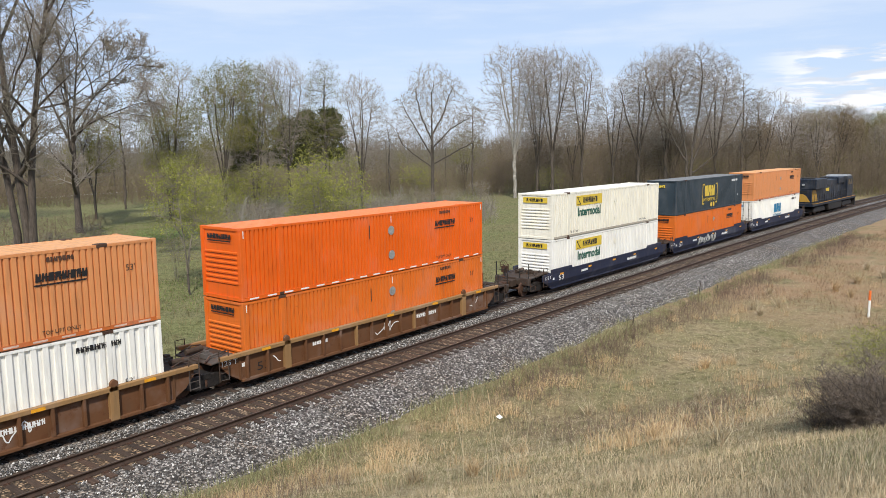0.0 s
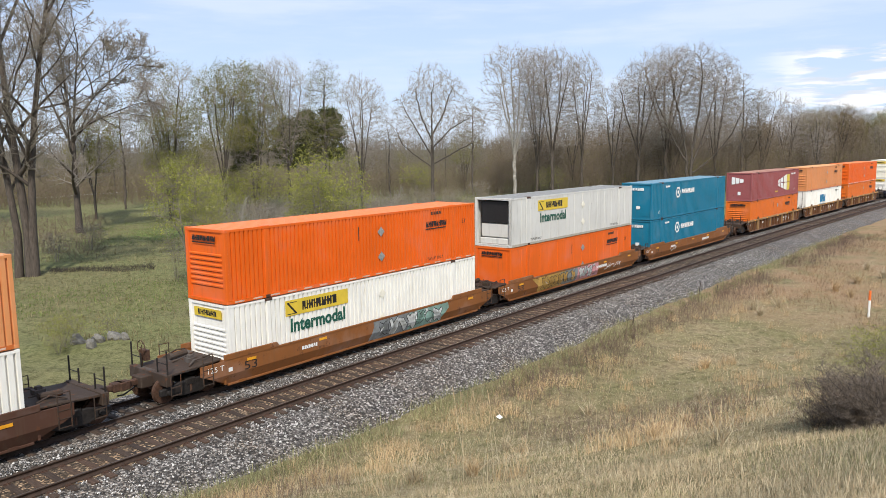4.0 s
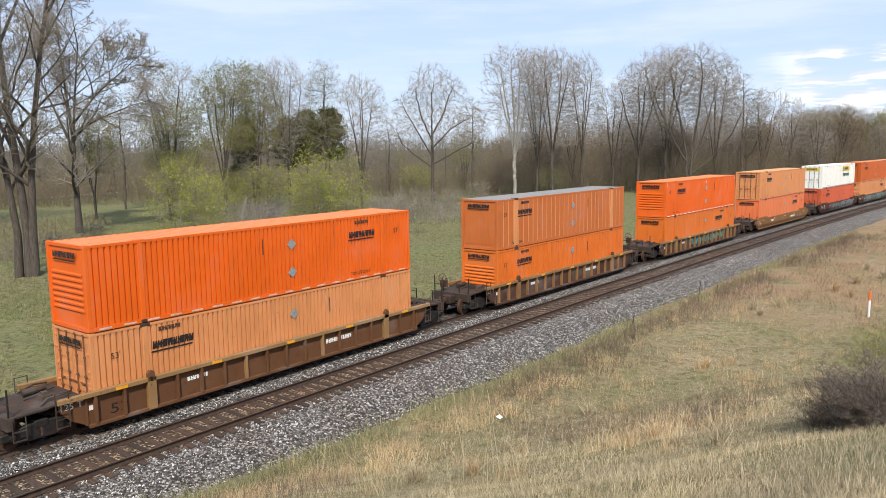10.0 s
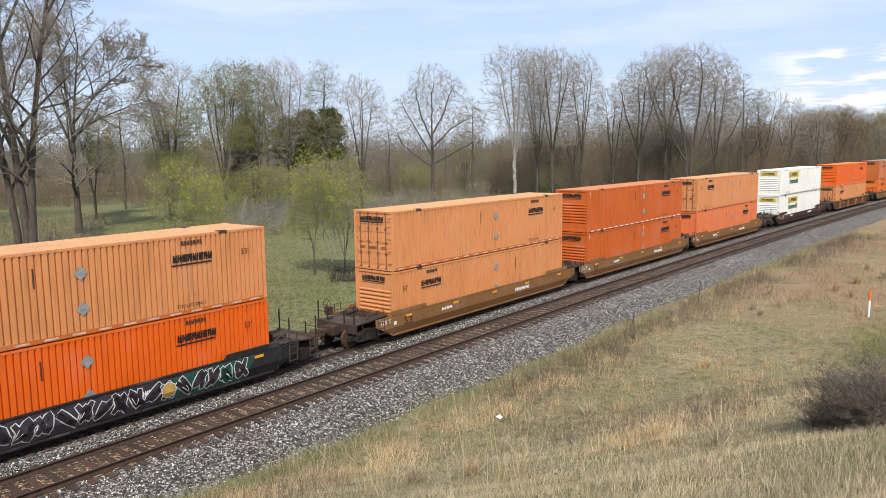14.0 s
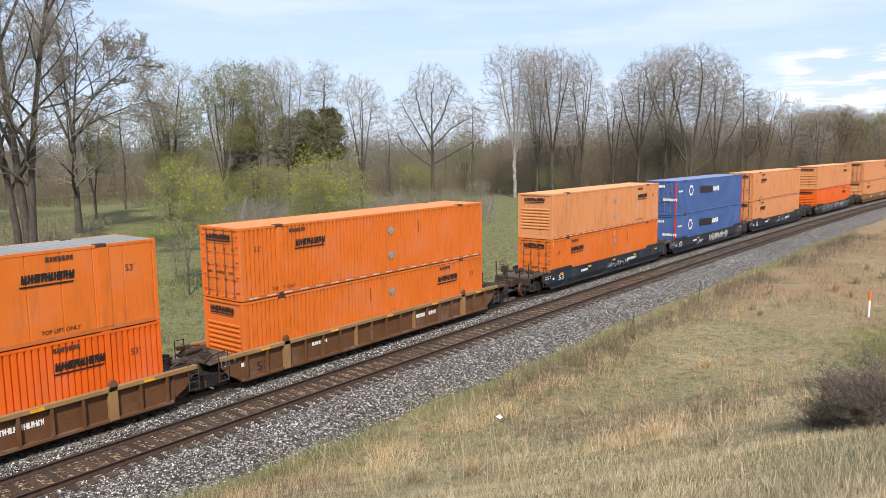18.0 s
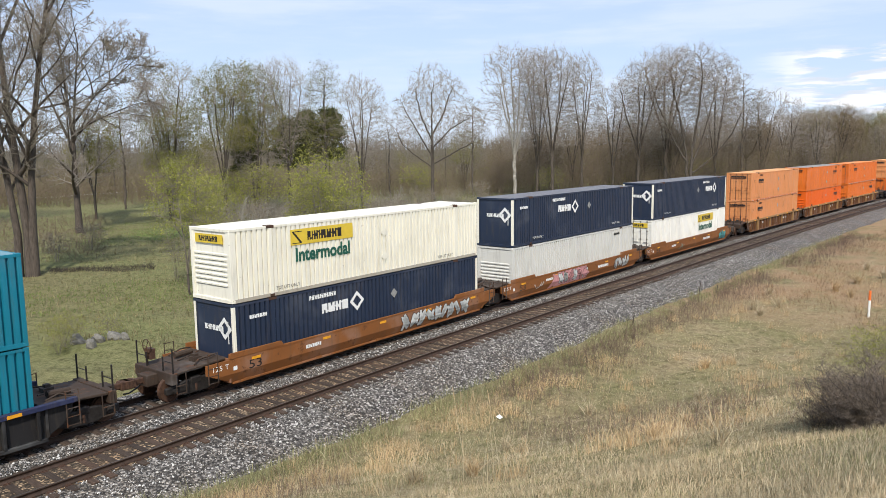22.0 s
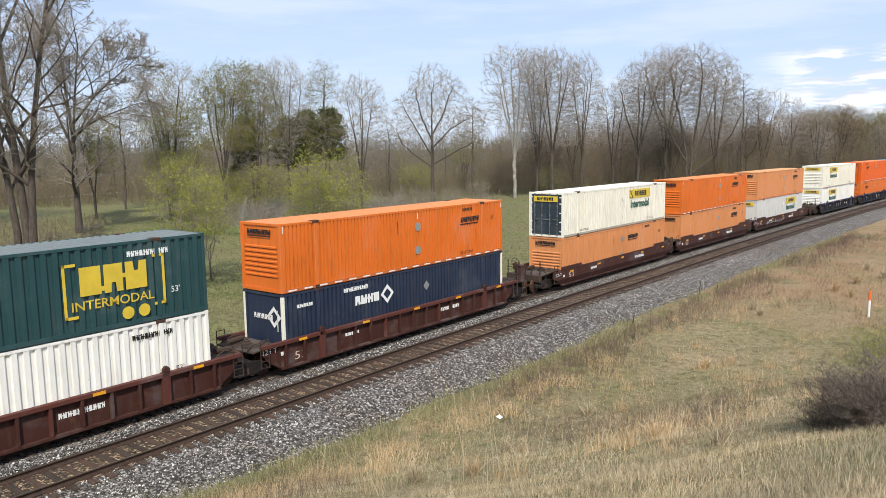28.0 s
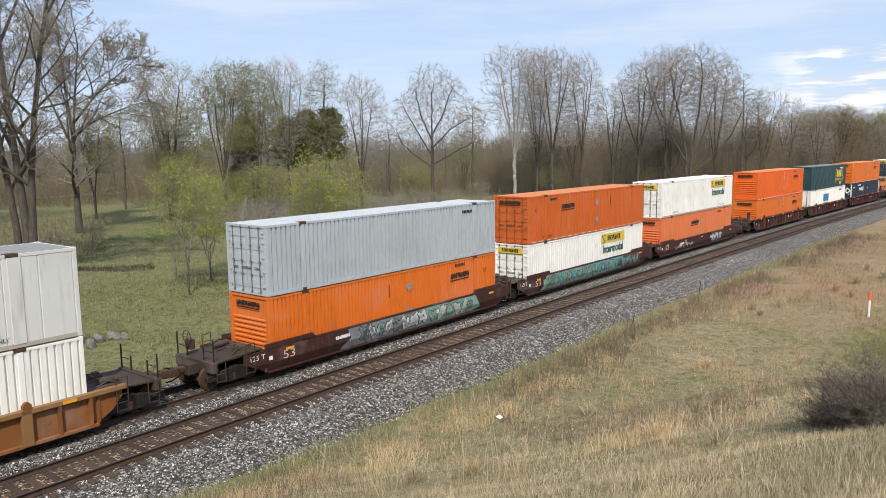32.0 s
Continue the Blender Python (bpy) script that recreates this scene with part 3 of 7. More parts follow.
SIDE = {"rib": rib_side(0.248, 0.160, 0.080, CL - 0.24, 0.13, CH - 0.10, -HW + 0.012), "fine": rib_side(0.212, 0.138, 0.060, CL - 0.24, 0.13, CH - 0.10, -HW + 0.012), "seam": rib_side(0.525, 0.495, 0.012, CL - 0.24, 0.13, CH - 0.10, -HW + 0.014), "wide": rib_side(0.36, 0.17, 0.06, CL - 0.24, 0.13, CH - 0.10, -HW + 0.012), "flat": rib_side(1.05, 1.005, 0.022, CL - 0.24, 0.13, CH - 0.10, -HW + 0.014)}
SIDE_F = {k: flip_y(v) for k, v in SIDE.items()}


def nose_wall():
    """End wall with lying corrugations, facing -x."""
    zs, ds = [0.12, 0.62], [0.0, 0.0]
    z = 0.62
    while z < 2.0:
        zs += [z + 0.03, z + 0.09, z + 0.12, z + 0.20]
        ds += [-0.045, -0.045, 0.0, 0.0]
        z += 0.20
    zs.append(CH - 0.11)
    ds.append(0.0)
    v = [(-CL / 2 + 0.05 + d, y, zz) for y in (-HW + 0.24, HW - 0.24) for zz, d in zip(zs, ds)]
    m = len(zs)
    f = [(i, m + i, m + i + 1, i + 1) for i in range(m - 1)]
    s = Sheet()
    s.v, s.f = v, [q[::-1] for q in f]
    s.box(-CL / 2 + 0.02, -CL / 2 + 0.10, -HW + 0.10, -HW + 0.25, 0.12, CH - 0.11)
    s.box(-CL / 2 + 0.02, -CL / 2 + 0.10, HW - 0.25, HW - 0.10, 0.12, CH - 0.11)
    return s.mesh("end_wall")


def door_leaf(side):
    s = Sheet()
    y0, y1 = (-HW + 0.11, -0.012) if side < 0 else (0.012, HW - 0.11)
    x = -CL / 2 + 0.03
    s.box(x + 0.02, x + 0.07, y0, y1, 0.13, CH - 0.12)
    for k in range(5):
        z = 0.30 + k * 0.52
        s.box(x, x + 0.03, y0 + 0.06, y1 - 0.06, z, z + 0.34)
    s.box(x - 0.01, x + 0.03, y0, y0 + 0.05, 0.13, CH - 0.12).box(x - 0.01, x + 0.03, y1 - 0.05, y1, 0.13, CH - 0.12)
    return s.mesh("door")


def lock_rod(y):
    s = Sheet().rod((-CL / 2 - 0.005, y, 0.10), (-CL / 2 - 0.005, y, CH - 0.09), 0.024, 6)
    for z in (0.10, 0.8, 1.35, 2.0, CH - 0.14):
        s.box(-CL / 2 - 0.03, -CL / 2 + 0.03, y - 0.05, y + 0.05, z, z + 0.07)
    s.box(-CL / 2 - 0.045, -CL / 2 - 0.02, y - 0.02, y + 0.30 * (1 if y < 0 else -1), 1.12, 1.16)
    return s.mesh("lock_rod")


def hinge(y):
    s = Sheet()
    s.box(-CL / 2 - 0.006, -CL / 2 + 0.03, min(y, y * 0.97), max(y, y * 0.97), 0.2, 2.7)
    for z in (0.35, 0.95, 1.55, 2.15, 2.55):
        s.box(-CL / 2 - 0.012, -CL / 2 + 0.03, min(y, y * 0.84), max(y, y * 0.84), z, z + 0.06)
    return s.mesh("hinge_set")


def sloped_roof():
    s = Sheet()
    n = 54
    p = (CL - 0.2) / n
    for k in range(n):
        x = -CL / 2 + 0.1 + k * p
        s.v += [(x + a, y, CH - 0.035 + z) for y, dz in ((-HW + 0.05, 0), (HW - 0.05, 0)) for a, z in ((0, 0), (p * 0.55, 0), (p * 0.7, 0.02), (p, 0.02))]
        b = 8 * k
        s.f += [(b + i, b + i + 1, b + 5 + i, b + 4 + i) for i in range(3)]
        if k < n - 1:
            s.f += [(b + 3, b + 8, b + 12, b + 7)]
    return s.mesh("roof")


def end_frame():
    """Sill, header and one jamb of an end opening in one piece."""
    w, x = HW - 0.16, -CL / 2
    s = Sheet().slab([(-w, 0.0), (w, 0.0), (w, 0.13), (-w + 0.04, 0.13), (-w + 0.04, CH - 0.12), (w, CH - 0.12), (w, CH - 0.02), (-w, CH - 0.02)], 0.0, 0.11)
    s.v = [(x + b, -a, c) for a, b, c in s.v]
    s.f = [q[::-1] for q in s.f]
    return s.mesh("end_frame")


C_MESH = {
    "nose": nose_wall(), "door_l": door_leaf(-1), "door_r": door_leaf(1), "roof": sloped_roof(),
    "rods": [lock_rod(y) for y in (-0.85, -0.30, 0.30, 0.85)], "hinges": [hinge(-HW + 0.09), hinge(HW - 0.09)],
    "smooth": Sheet().box(-CL / 2 + 0.05, -CL / 2 + 0.09, -HW + 0.1, HW - 0.1, 0.12, CH - 0.11).box(-CL / 2 + 0.035, -CL / 2 + 0.05, -HW + 0.3, HW - 0.3, 0.3, CH - 0.3).mesh("end_wall"),
    "far_end": Sheet().box(CL / 2 - 0.09, CL / 2 - 0.05, -HW + 0.1, HW - 0.1, 0.12, CH - 0.11).mesh("end_wall"),
    "top_rail": Sheet().box(-CL / 2 + 0.16, CL / 2 - 0.16, -HW, -HW + 0.09, CH - 0.11, CH - 0.02).mesh("top_rail"),
    "bottom_rail": Sheet().box(-CL / 2 + 0.16, CL / 2 - 0.16, -HW, -HW + 0.10, 0.0, 0.14).mesh("bottom_rail"),
    "end_rail": end_frame(),
    "post": Sheet().box(-CL / 2, -CL / 2 + 0.13, -HW, -HW + 0.13, 0.11, CH - 0.11).mesh("corner_post", 0.01),
    "lift": Sheet().box(-6.20, -6.02, -HW - 0.012, -HW + 0.08, 0.11, CH - 0.11).mesh("lift_post", 0.01), "lift_wide": Sheet().box(-6.36, -5.96, -HW - 0.014, -HW + 0.08, 0.11, CH - 0.11).mesh("lift_post", 0.01),
    "casting": Sheet().box(-CL / 2 - 0.004, -CL / 2 + 0.17, -HW - 0.004, -HW + 0.16, 0, 0.118).mesh("corner_casting", 0.012), "lift_casting": Sheet().box(-6.22, -6.0, -HW - 0.02, -HW + 0.16, 0, 0.118).mesh("lift_casting", 0.012),
    "cap": Sheet().box(-6.30, -5.92, -HW - 0.016, -HW + 0.25, CH - 0.115, CH + 0.004).mesh("lift_pad", 0.01),
    "reefer_frame": Sheet().box(-CL / 2, -CL / 2 + 0.12, -HW, -HW + 0.14, 0.1, CH).box(-CL / 2, -CL / 2 + 0.12, HW - 0.14, HW, 0.1, CH).box(-CL / 2, -CL / 2 + 0.10, -HW + 0.14, HW - 0.14, CH - 0.1, CH).box(-CL / 2, -CL / 2 + 0.10, -HW + 0.14, HW - 0.14, 0.05, 0.15).mesh("machine_frame", 0.01),
    "reefer_unit": Sheet().box(-CL / 2 + 0.25, -CL / 2 + 0.9, -HW + 0.30, HW - 0.30, 0.55, 1.35).box(-CL / 2 + 0.18, -CL / 2 + 0.9, -HW + 0.25, HW - 0.25, 0.12, 0.5).mesh("cooling_unit", 0.04),
    "reefer_grille": Sheet().box(-CL / 2 + 0.2, -CL / 2 + 0.9, -HW + 0.35, HW - 0.35, 1.40, CH - 0.2).mesh("cooling_grille", 0.03),
}
FULL = {k: flip_y(C_MESH[k]) for k in ("top_rail", "bottom_rail", "post", "lift", "lift_wide", "casting", "lift_casting", "cap")}
TAPE = Sheet()
for k in range(18):
    TAPE.box(-CL / 2 + 0.35 + k * 0.88, -CL / 2 + 0.80 + k * 0.88, -HW - 0.004, -HW, 0.035, 0.095)
TAPE = TAPE.mesh("reflective_tape")
TURN = pose(0, 0, 0, 0, 0, 180)
LIFT_UP = pose(0, 0, CH - 0.118)
WORDS = {"deep_orange": "deep orange", "bright_orange": "bright orange", "dark_orange": "dark faded orange", "tan": "sun-faded tan orange", "pale_grey": "pale grey", "coral": "coral red", "aqua": "blue-green"}


# solid dark strips at each louvre's foot stand in for shade in the slots
GAPS = Sheet()
for gz in range(7):
    GAPS.box(-CL / 2 + 0.045, -CL / 2 + 0.055, -0.86, 0.86, 0.615 + 0.2 * gz, 0.650 + 0.2 * gz)
GAPS = GAPS.mesh("louvre_gap")
SEAMS = Sheet()
for gk in range(1, 30):
    gx0 = -(CL - 0.24) / 2 + gk * (CL - 0.24) / 30
    SEAMS.box(gx0 - 0.045, gx0 + 0.012, -HW + 0.011, -HW + 0.030, 0.16, CH - 0.14)
SEAMS = SEAMS.mesh("panel_seam")


def container(colour, rear="nose", side="rib", logo="word", at=2.6, roof="", tape=False, where=""):
    """An intermodal container; rear: what closes its trailing end; at: metres from the trailing end to the logo."""
    c = WORDS.get(colour, colour)
    end = {"nose": "louvred nose", "door": "barred double doors", "smooth": "smooth end panel", "reefer": "open cooling-unit end"}[rear]
    th = new("shipping_container")
    tagged(th, f"{c} {'ribbed' if side != 'flat' else 'smooth-sided'} container, {end}, {where}", "container", "containers on the train")
    P = PAINT[colour]
    skin = "fine" if side == "rib" and logo == "word" else "seam" if side == "flat" and colour in ("salmon", "dark_orange") else side
    part("side_panel", SIDE[skin], P, th)
    part("side_panel", SIDE_F[skin], P, th)
    if skin == "seam":
        tagged(part("panel_seam", SEAMS, PAINT["tan"], th, "pale rubbed panel seams"), kind="stuff")
    if rear == "nose":
        tagged(part("louvre_gap", GAPS, BLACK if colour in ("white", "cream") else RUSTY, th, "dark strips standing in for shaded louvre slots"), kind="stuff")
    part("roof", C_MESH["roof"], GREY_ROOF if roof == "grey" else ROOF[colour], th, "weathered metal roof")
    pp = PAINT["cream"] if colour == "navy" else REDP if colour == "blue" else P
    if rear == "reefer":
        part("end_wall", C_MESH["smooth"], P, th, m=pose(1.0, 0, 0))
        part("machine_frame", C_MESH["reefer_frame"], P, th)
        part("cooling_unit", C_MESH["reefer_unit"], P, th, "white cooling machinery cover")
        part("cooling_grille", C_MESH["reefer_grille"], BLACK, th, "black condenser grille")
    elif rear == "door":
        for me, k in ((C_MESH["door_l"], 0), (C_MESH["door_r"], 1)):
            d = part("door", me, PAINT["slate"] if roof == "dark_door" else P, th, "closed container door")
            for rod in C_MESH["rods"][2 * k:2 * k + 2]:
                part("lock_rod", rod, RODGREY if colour in ("white", "cream", "grey", "blue") else RODBROWN, d, "upright locking bar")
            part("hinge_set", C_MESH["hinges"][k], P, d)
    else:
        part("end_wall", C_MESH[rear], P, th)
    part("end_wall", C_MESH["far_end"], P, th)
    part("end_frame", C_MESH["end_rail"], P, th)
    part("end_frame", C_MESH["end_rail"], P, th, m=TURN)
    for d in (C_MESH, FULL):
        part("top_rail", d["top_rail"], P, th)
        part("bottom_rail", d["bottom_rail"], PAINT["dark_orange"] if colour in ("tan", "orange", "deep_orange", "salmon") else PAINT["dirty_white"] if colour in ("white", "cream", "pale_grey") else P, th)
        lift = "lift_wide" if side == "flat" else "lift"
        for turn in (None, TURN):
            part("corner_post", d["post"], pp, th, m=turn)
            part("lift_post", d[lift], PAINT["tan"] if colour == "dark_orange" and side == "flat" else P, th, m=turn)
            part("corner_casting", d["casting"], P, th, m=turn)
            part("corner_casting", d["casting"], P, th, m=(turn or pose(0, 0, 0)) @ LIFT_UP)
            if (d is C_MESH) == (turn is None) or d is C_MESH:
                if d is C_MESH:
                    part("lift_casting", d["lift_casting"], RUSTY, th, "dark lift casting", m=turn)
                part("lift_pad", d["cap"], RUSTY if colour not in ("bright_orange",) else P, th, m=turn)
    y = -HW - 0.006
    x0 = -CL / 2 + at

    def mark(name, key, mat, x, z, label=""):
        part(name, TXT[key] if key in TXT else LET[key], mat, th, label, m=pose(x, y, z))

    def endmark(name, key, mat, yy, z, label=""):
        part(name, LET[key], mat, th, label, m=pose(-CL / 2 - (0.03 if rear == "door" else 0.012), yy, z, 0, 0, -90))

    if logo == "word":
        mark("lettering", "word9", BLACK, x0, 1.92, "black logo bars")
        mark("underline", "under", BLACK, x0 - 0.05, 1.79, "black underline bar")
        if rear != "smooth" or colour != "navy":
            endmark("lettering", "endword", BLACK, 0.80, 2.42, "black logo bars")
            endmark("underline", "endunder", BLACK, 0.80, 2.31, "black underline bar")
        if not tape and side == "rib":
            tagged(part("reflective_tape", TAPE, FADED, th, "faded dashes of reflective tape"), kind="stuff")
        if tape:
            tagged(part("reflective_tape", TAPE, WHITE, th, "dashes of white reflective tape"), kind="stuff")
            mark("marker_tag", "tag", WHITE, -CL / 2 + 0.16, CH - 0.42)
            mark("marker_tag", "tag", WHITE, CL / 2 - 0.16, CH - 0.42)
            mark("marker_tag", "tag", WHITE, 0.6, CH - 0.50)
        mark("placard", "round_plate" if tape else "placard", GALV, 0.6, 2.02, "dull grey placard holder")
        mark("placard", "round_plate" if tape else "placard", GALV, 0.6, 0.85, "dull grey placard holder")
        mark("lettering", "vmark", RUSTY, -0.9 if at > 6 else 2.6, 1.75, "small upright stencil bars")
        mark("lettering", "53f", RUSTY, 6.9 if at > 6 else -7.4, 1.9)
        mark("lettering", "top", BLACK, -6.6 if at < 6 else 4.0, 0.24)
        mark("lettering", "smallword", RUSTY, -5.6 if at < 6 else 4.3, 2.52, "small faded bars")
    elif logo == "yellow":
        s = part("sign_panel", LET["sign"], YELLOW, th, "yellow logo panel", m=pose(x0, y, 1.95))
        part("lettering", LET["word7"], BLACK, s, "black logo bars", m=pose(0.92, -0.004, 0.14))
        part("sign_trim", LET["sign_trim"], BLACK, s, "thin black zigzag ornament", m=pose(0, -0.004, 0))
        mark("lettering", "intermodal", GREEN, x0 + 0.25, 1.27, "dark green lettering")
        mark("lettering", "top", BLACK, -5.9, 0.24)
        mark("lettering", "top", BLACK, 4.6, 0.24)
        mark("placard", "placard", PAINT["cream"], 0.6, 2.0, "faded placard holder")
        mark("placard", "placard", PAINT["cream"], 0.6, 0.85, "faded placard holder")
        if rear != "reefer":
            e = part("sign_panel", LET["endsign"], YELLOW, th, "yellow logo panel", m=pose(-CL / 2 - (0.03 if rear == "door" else 0.012), 0.9, 2.3, 0, 0, -90))
            part("lettering", LET["endsignword"], BLACK, e, m=pose(0.25, -0.004, 0.07))
    elif logo == "hex":
        mark("emblem", "hexagon", WHITE, x0 + 0.5, 1.95, "white hexagon emblem")
        mark("emblem", "hex_core", WHITE, x0 + 0.5, 1.95)
        mark("lettering", "word12", WHITE, x0 + 1.25, 1.80, "white logo bars")
        mark("lettering", "smallword", WHITE, -5.5, 2.45)
        mark("lettering", "53f", WHITE, -6.9, 0.45)
        endmark("lettering", "endsignword", WHITE, 0.6, 2.3)
        part("notice", LET["endsign"], WHITE, th, "white notice", m=pose(-CL / 2 - 0.012, 0.0, 0.85, 0, 0, -90) @ Matrix.Diagonal((0.18, 1, 0.7, 1)))
    elif logo == "diamond":
        mark("lettering", "word4", WHITE, x0, 1.72, "white logo bars")
        mark("emblem", "diamond", WHITE, x0 + 2.15, 1.95, "white diamond emblem")
        mark("lettering", "number", WHITE, x0 - 0.7, 2.42)
        mark("lettering", "top", WHITE, -5.9, 0.30)
        mark("lettering", "top", WHITE, 4.6, 0.30)
        mark("lettering", "smallword", WHITE, -7.3, 2.2)
        mark("placard", "placard", GALV, 1.2, 1.9)
        endmark("lettering", "endsignword", WHITE, 0.55, 1.75)
        endmark("emblem", "diamond", WHITE, -0.75, 1.9)
        part("stripe", Sheet().box(0, 0.05, -0.003, 0, 0, 0.9), WHITE, th, m=pose(-CL / 2 - 0.012, -0.95, 1.3, 0, 0, -90))
    elif logo in ("big_blue", "big_yellow"):
        ink = TEALINK if logo == "big_blue" else YELLOW
        mark("lettering", "word3", ink, x0, 1.25, "large logo bars")
        mark("lettering", "INTERMODAL", ink, x0 - 0.3, 0.80)
        mark("lettering", "number", BLACK if logo == "big_blue" else WHITE, 5.0, 2.35)
        mark("lettering", "53f", BLACK if logo == "big_blue" else WHITE, 6.6, 0.9)
        endmark("lettering", "endsignword", ink, 0.9, 2.3)
        if logo == "big_yellow":
            for sx in (x0 - 0.55, x0 + 2.6):
                for z in (0.55, 2.25):
                    part("bracket", Sheet().box(0, 0.45, -0.003, 0, 0, 0.1), YELLOW, th, m=pose(sx, y, z))
                part("bracket", Sheet().box(0, 0.1, -0.003, 0, 0, 1.8), YELLOW, th, m=pose(sx + (0 if sx < x0 else 0.35), y, 0.55))
            mark("dot", "round_plate", YELLOW, x0 + 2.2, 0.45)
            mark("dot", "round_plate", YELLOW, x0 + 1.6, 0.45)
    elif logo == "wedge":
        for xa, xb, ink in ((0, 0.25, WHITE), (0.42, 0.84, WHITE), (1.02, 1.80, WHITE), (2.0, 3.15, PAINT["cream"]), (3.24, 4.2, YELLOW)):
            ha, hb = 0.30 + 0.19 * xa, 0.30 + 0.19 * min(xb, 3.2)
            ha, hb = (hb, ha - 0.04) if xa > 3.2 else (ha, hb)
            for up in (1, -1):
                q = [(xa, 0.035 * up), (xb, 0.035 * up), (xb, hb * up), (xa, ha * up)]
                part("emblem", Sheet().slab(q[::up], -0.003, 0), ink, th, "white and yellow wedge emblem", m=pose(x0, y, 1.50))
        for k in range(3):
            ha, hb = 0.42 - 0.09 * k, 0.36 - 0.09 * k
            part("emblem", Sheet().slab([(0.42 * k, -hb), (0.42 * k + 0.36, -hb + 0.04), (0.42 * k + 0.36, ha - 0.06), (0.42 * k, ha)], -0.003, 0), WHITE, th, "white wedge emblem", m=pose(-CL / 2 - 0.012, 0.75, 2.05, 0, 0, -90))
        part("notice", Sheet().box(0, 0.3, -0.003, 0, 0, 0.34), WHITE, th, "white notice", m=pose(-CL / 2 - 0.012, 0.1, 0.62, 0, 0, -90))
        mark("lettering", "smallword", YELLOW, x0 - 0.9, 0.55)
        mark("lettering", "number", WHITE, 5.2, 2.3)
        mark("lettering", "53f", WHITE, 6.4, 0.5)
    elif logo == "blue":
        mark("emblem", "hexagon", WHITE, x0 + 0.4, 1.95, "white emblem")
        part("patch", Sheet().slab([(0, 0.1), (3.0, 0), (3.2, 0.5), (2.6, 0.6), (0.1, 0.7)], -0.003, 0), BLACK, th, "black painted-out patch", m=pose(x0 + 2.4, y, 1.55))
        mark("lettering", "word4", WHITE, x0 + 5.4, 1.65)
        mark("lettering", "smallword", WHITE, -7.6, 1.9)
        endmark("notice", "endsignword", WHITE, 0.9, 2.3)
        endmark("notice", "endsignword", WHITE, -0.2, 1.2)
    elif logo == "none":
        mark("lettering", "smallword", BLACK, 5.0, 2.4)
    return th


# ---- well cars ----
JOINT, PULL = 9.75, 11.84       # from a unit's centre to an articulated joint, to a coupler's face
SX = 8.35                       # half length of the well


def tuck(z):
    """The lower part of a smooth side leans in under the car."""
    return 0.40 * max(0.0, 0.62 - z)


def smooth_side(top):
    s = Sheet()
    s.slab([(-SX - 1.15, 0.80), (-SX - 0.75, 0.62), (SX + 0.75, 0.62), (SX + 1.15, 0.80), (SX + 1.15, 1.18), (SX - 1.5, 1.20), (SX - 1.75, top), (-SX + 1.75, top), (-SX + 1.5, 1.20), (-SX - 1.15, 1.18)], -1.46, -1.40)
    k = len(s.v)
    s.slab([(-SX - 0.75, 0.62), (-SX + 0.1, 0.22), (SX - 0.1, 0.22), (SX + 0.75, 0.62)], -1.46, -1.40)
    s.v = s.v[:k] + [(x, y + tuck(z), z) for x, y, z in s.v[k:]]
    return s.mesh("side_sheet")


def ribbed_side():
    s = Sheet()
    s.slab([(-SX - 0.9, 0.95), (-SX - 0.55, 0.55), (-SX, 0.25), (SX, 0.25), (SX + 0.55, 0.55), (SX + 0.9, 0.95), (SX + 0.9, 1.2), (-SX - 0.9, 1.2)], -1.335, -1.305)
    return s.mesh("side_sheet")


def y_twin(me):
    return (me, flip_y(me))


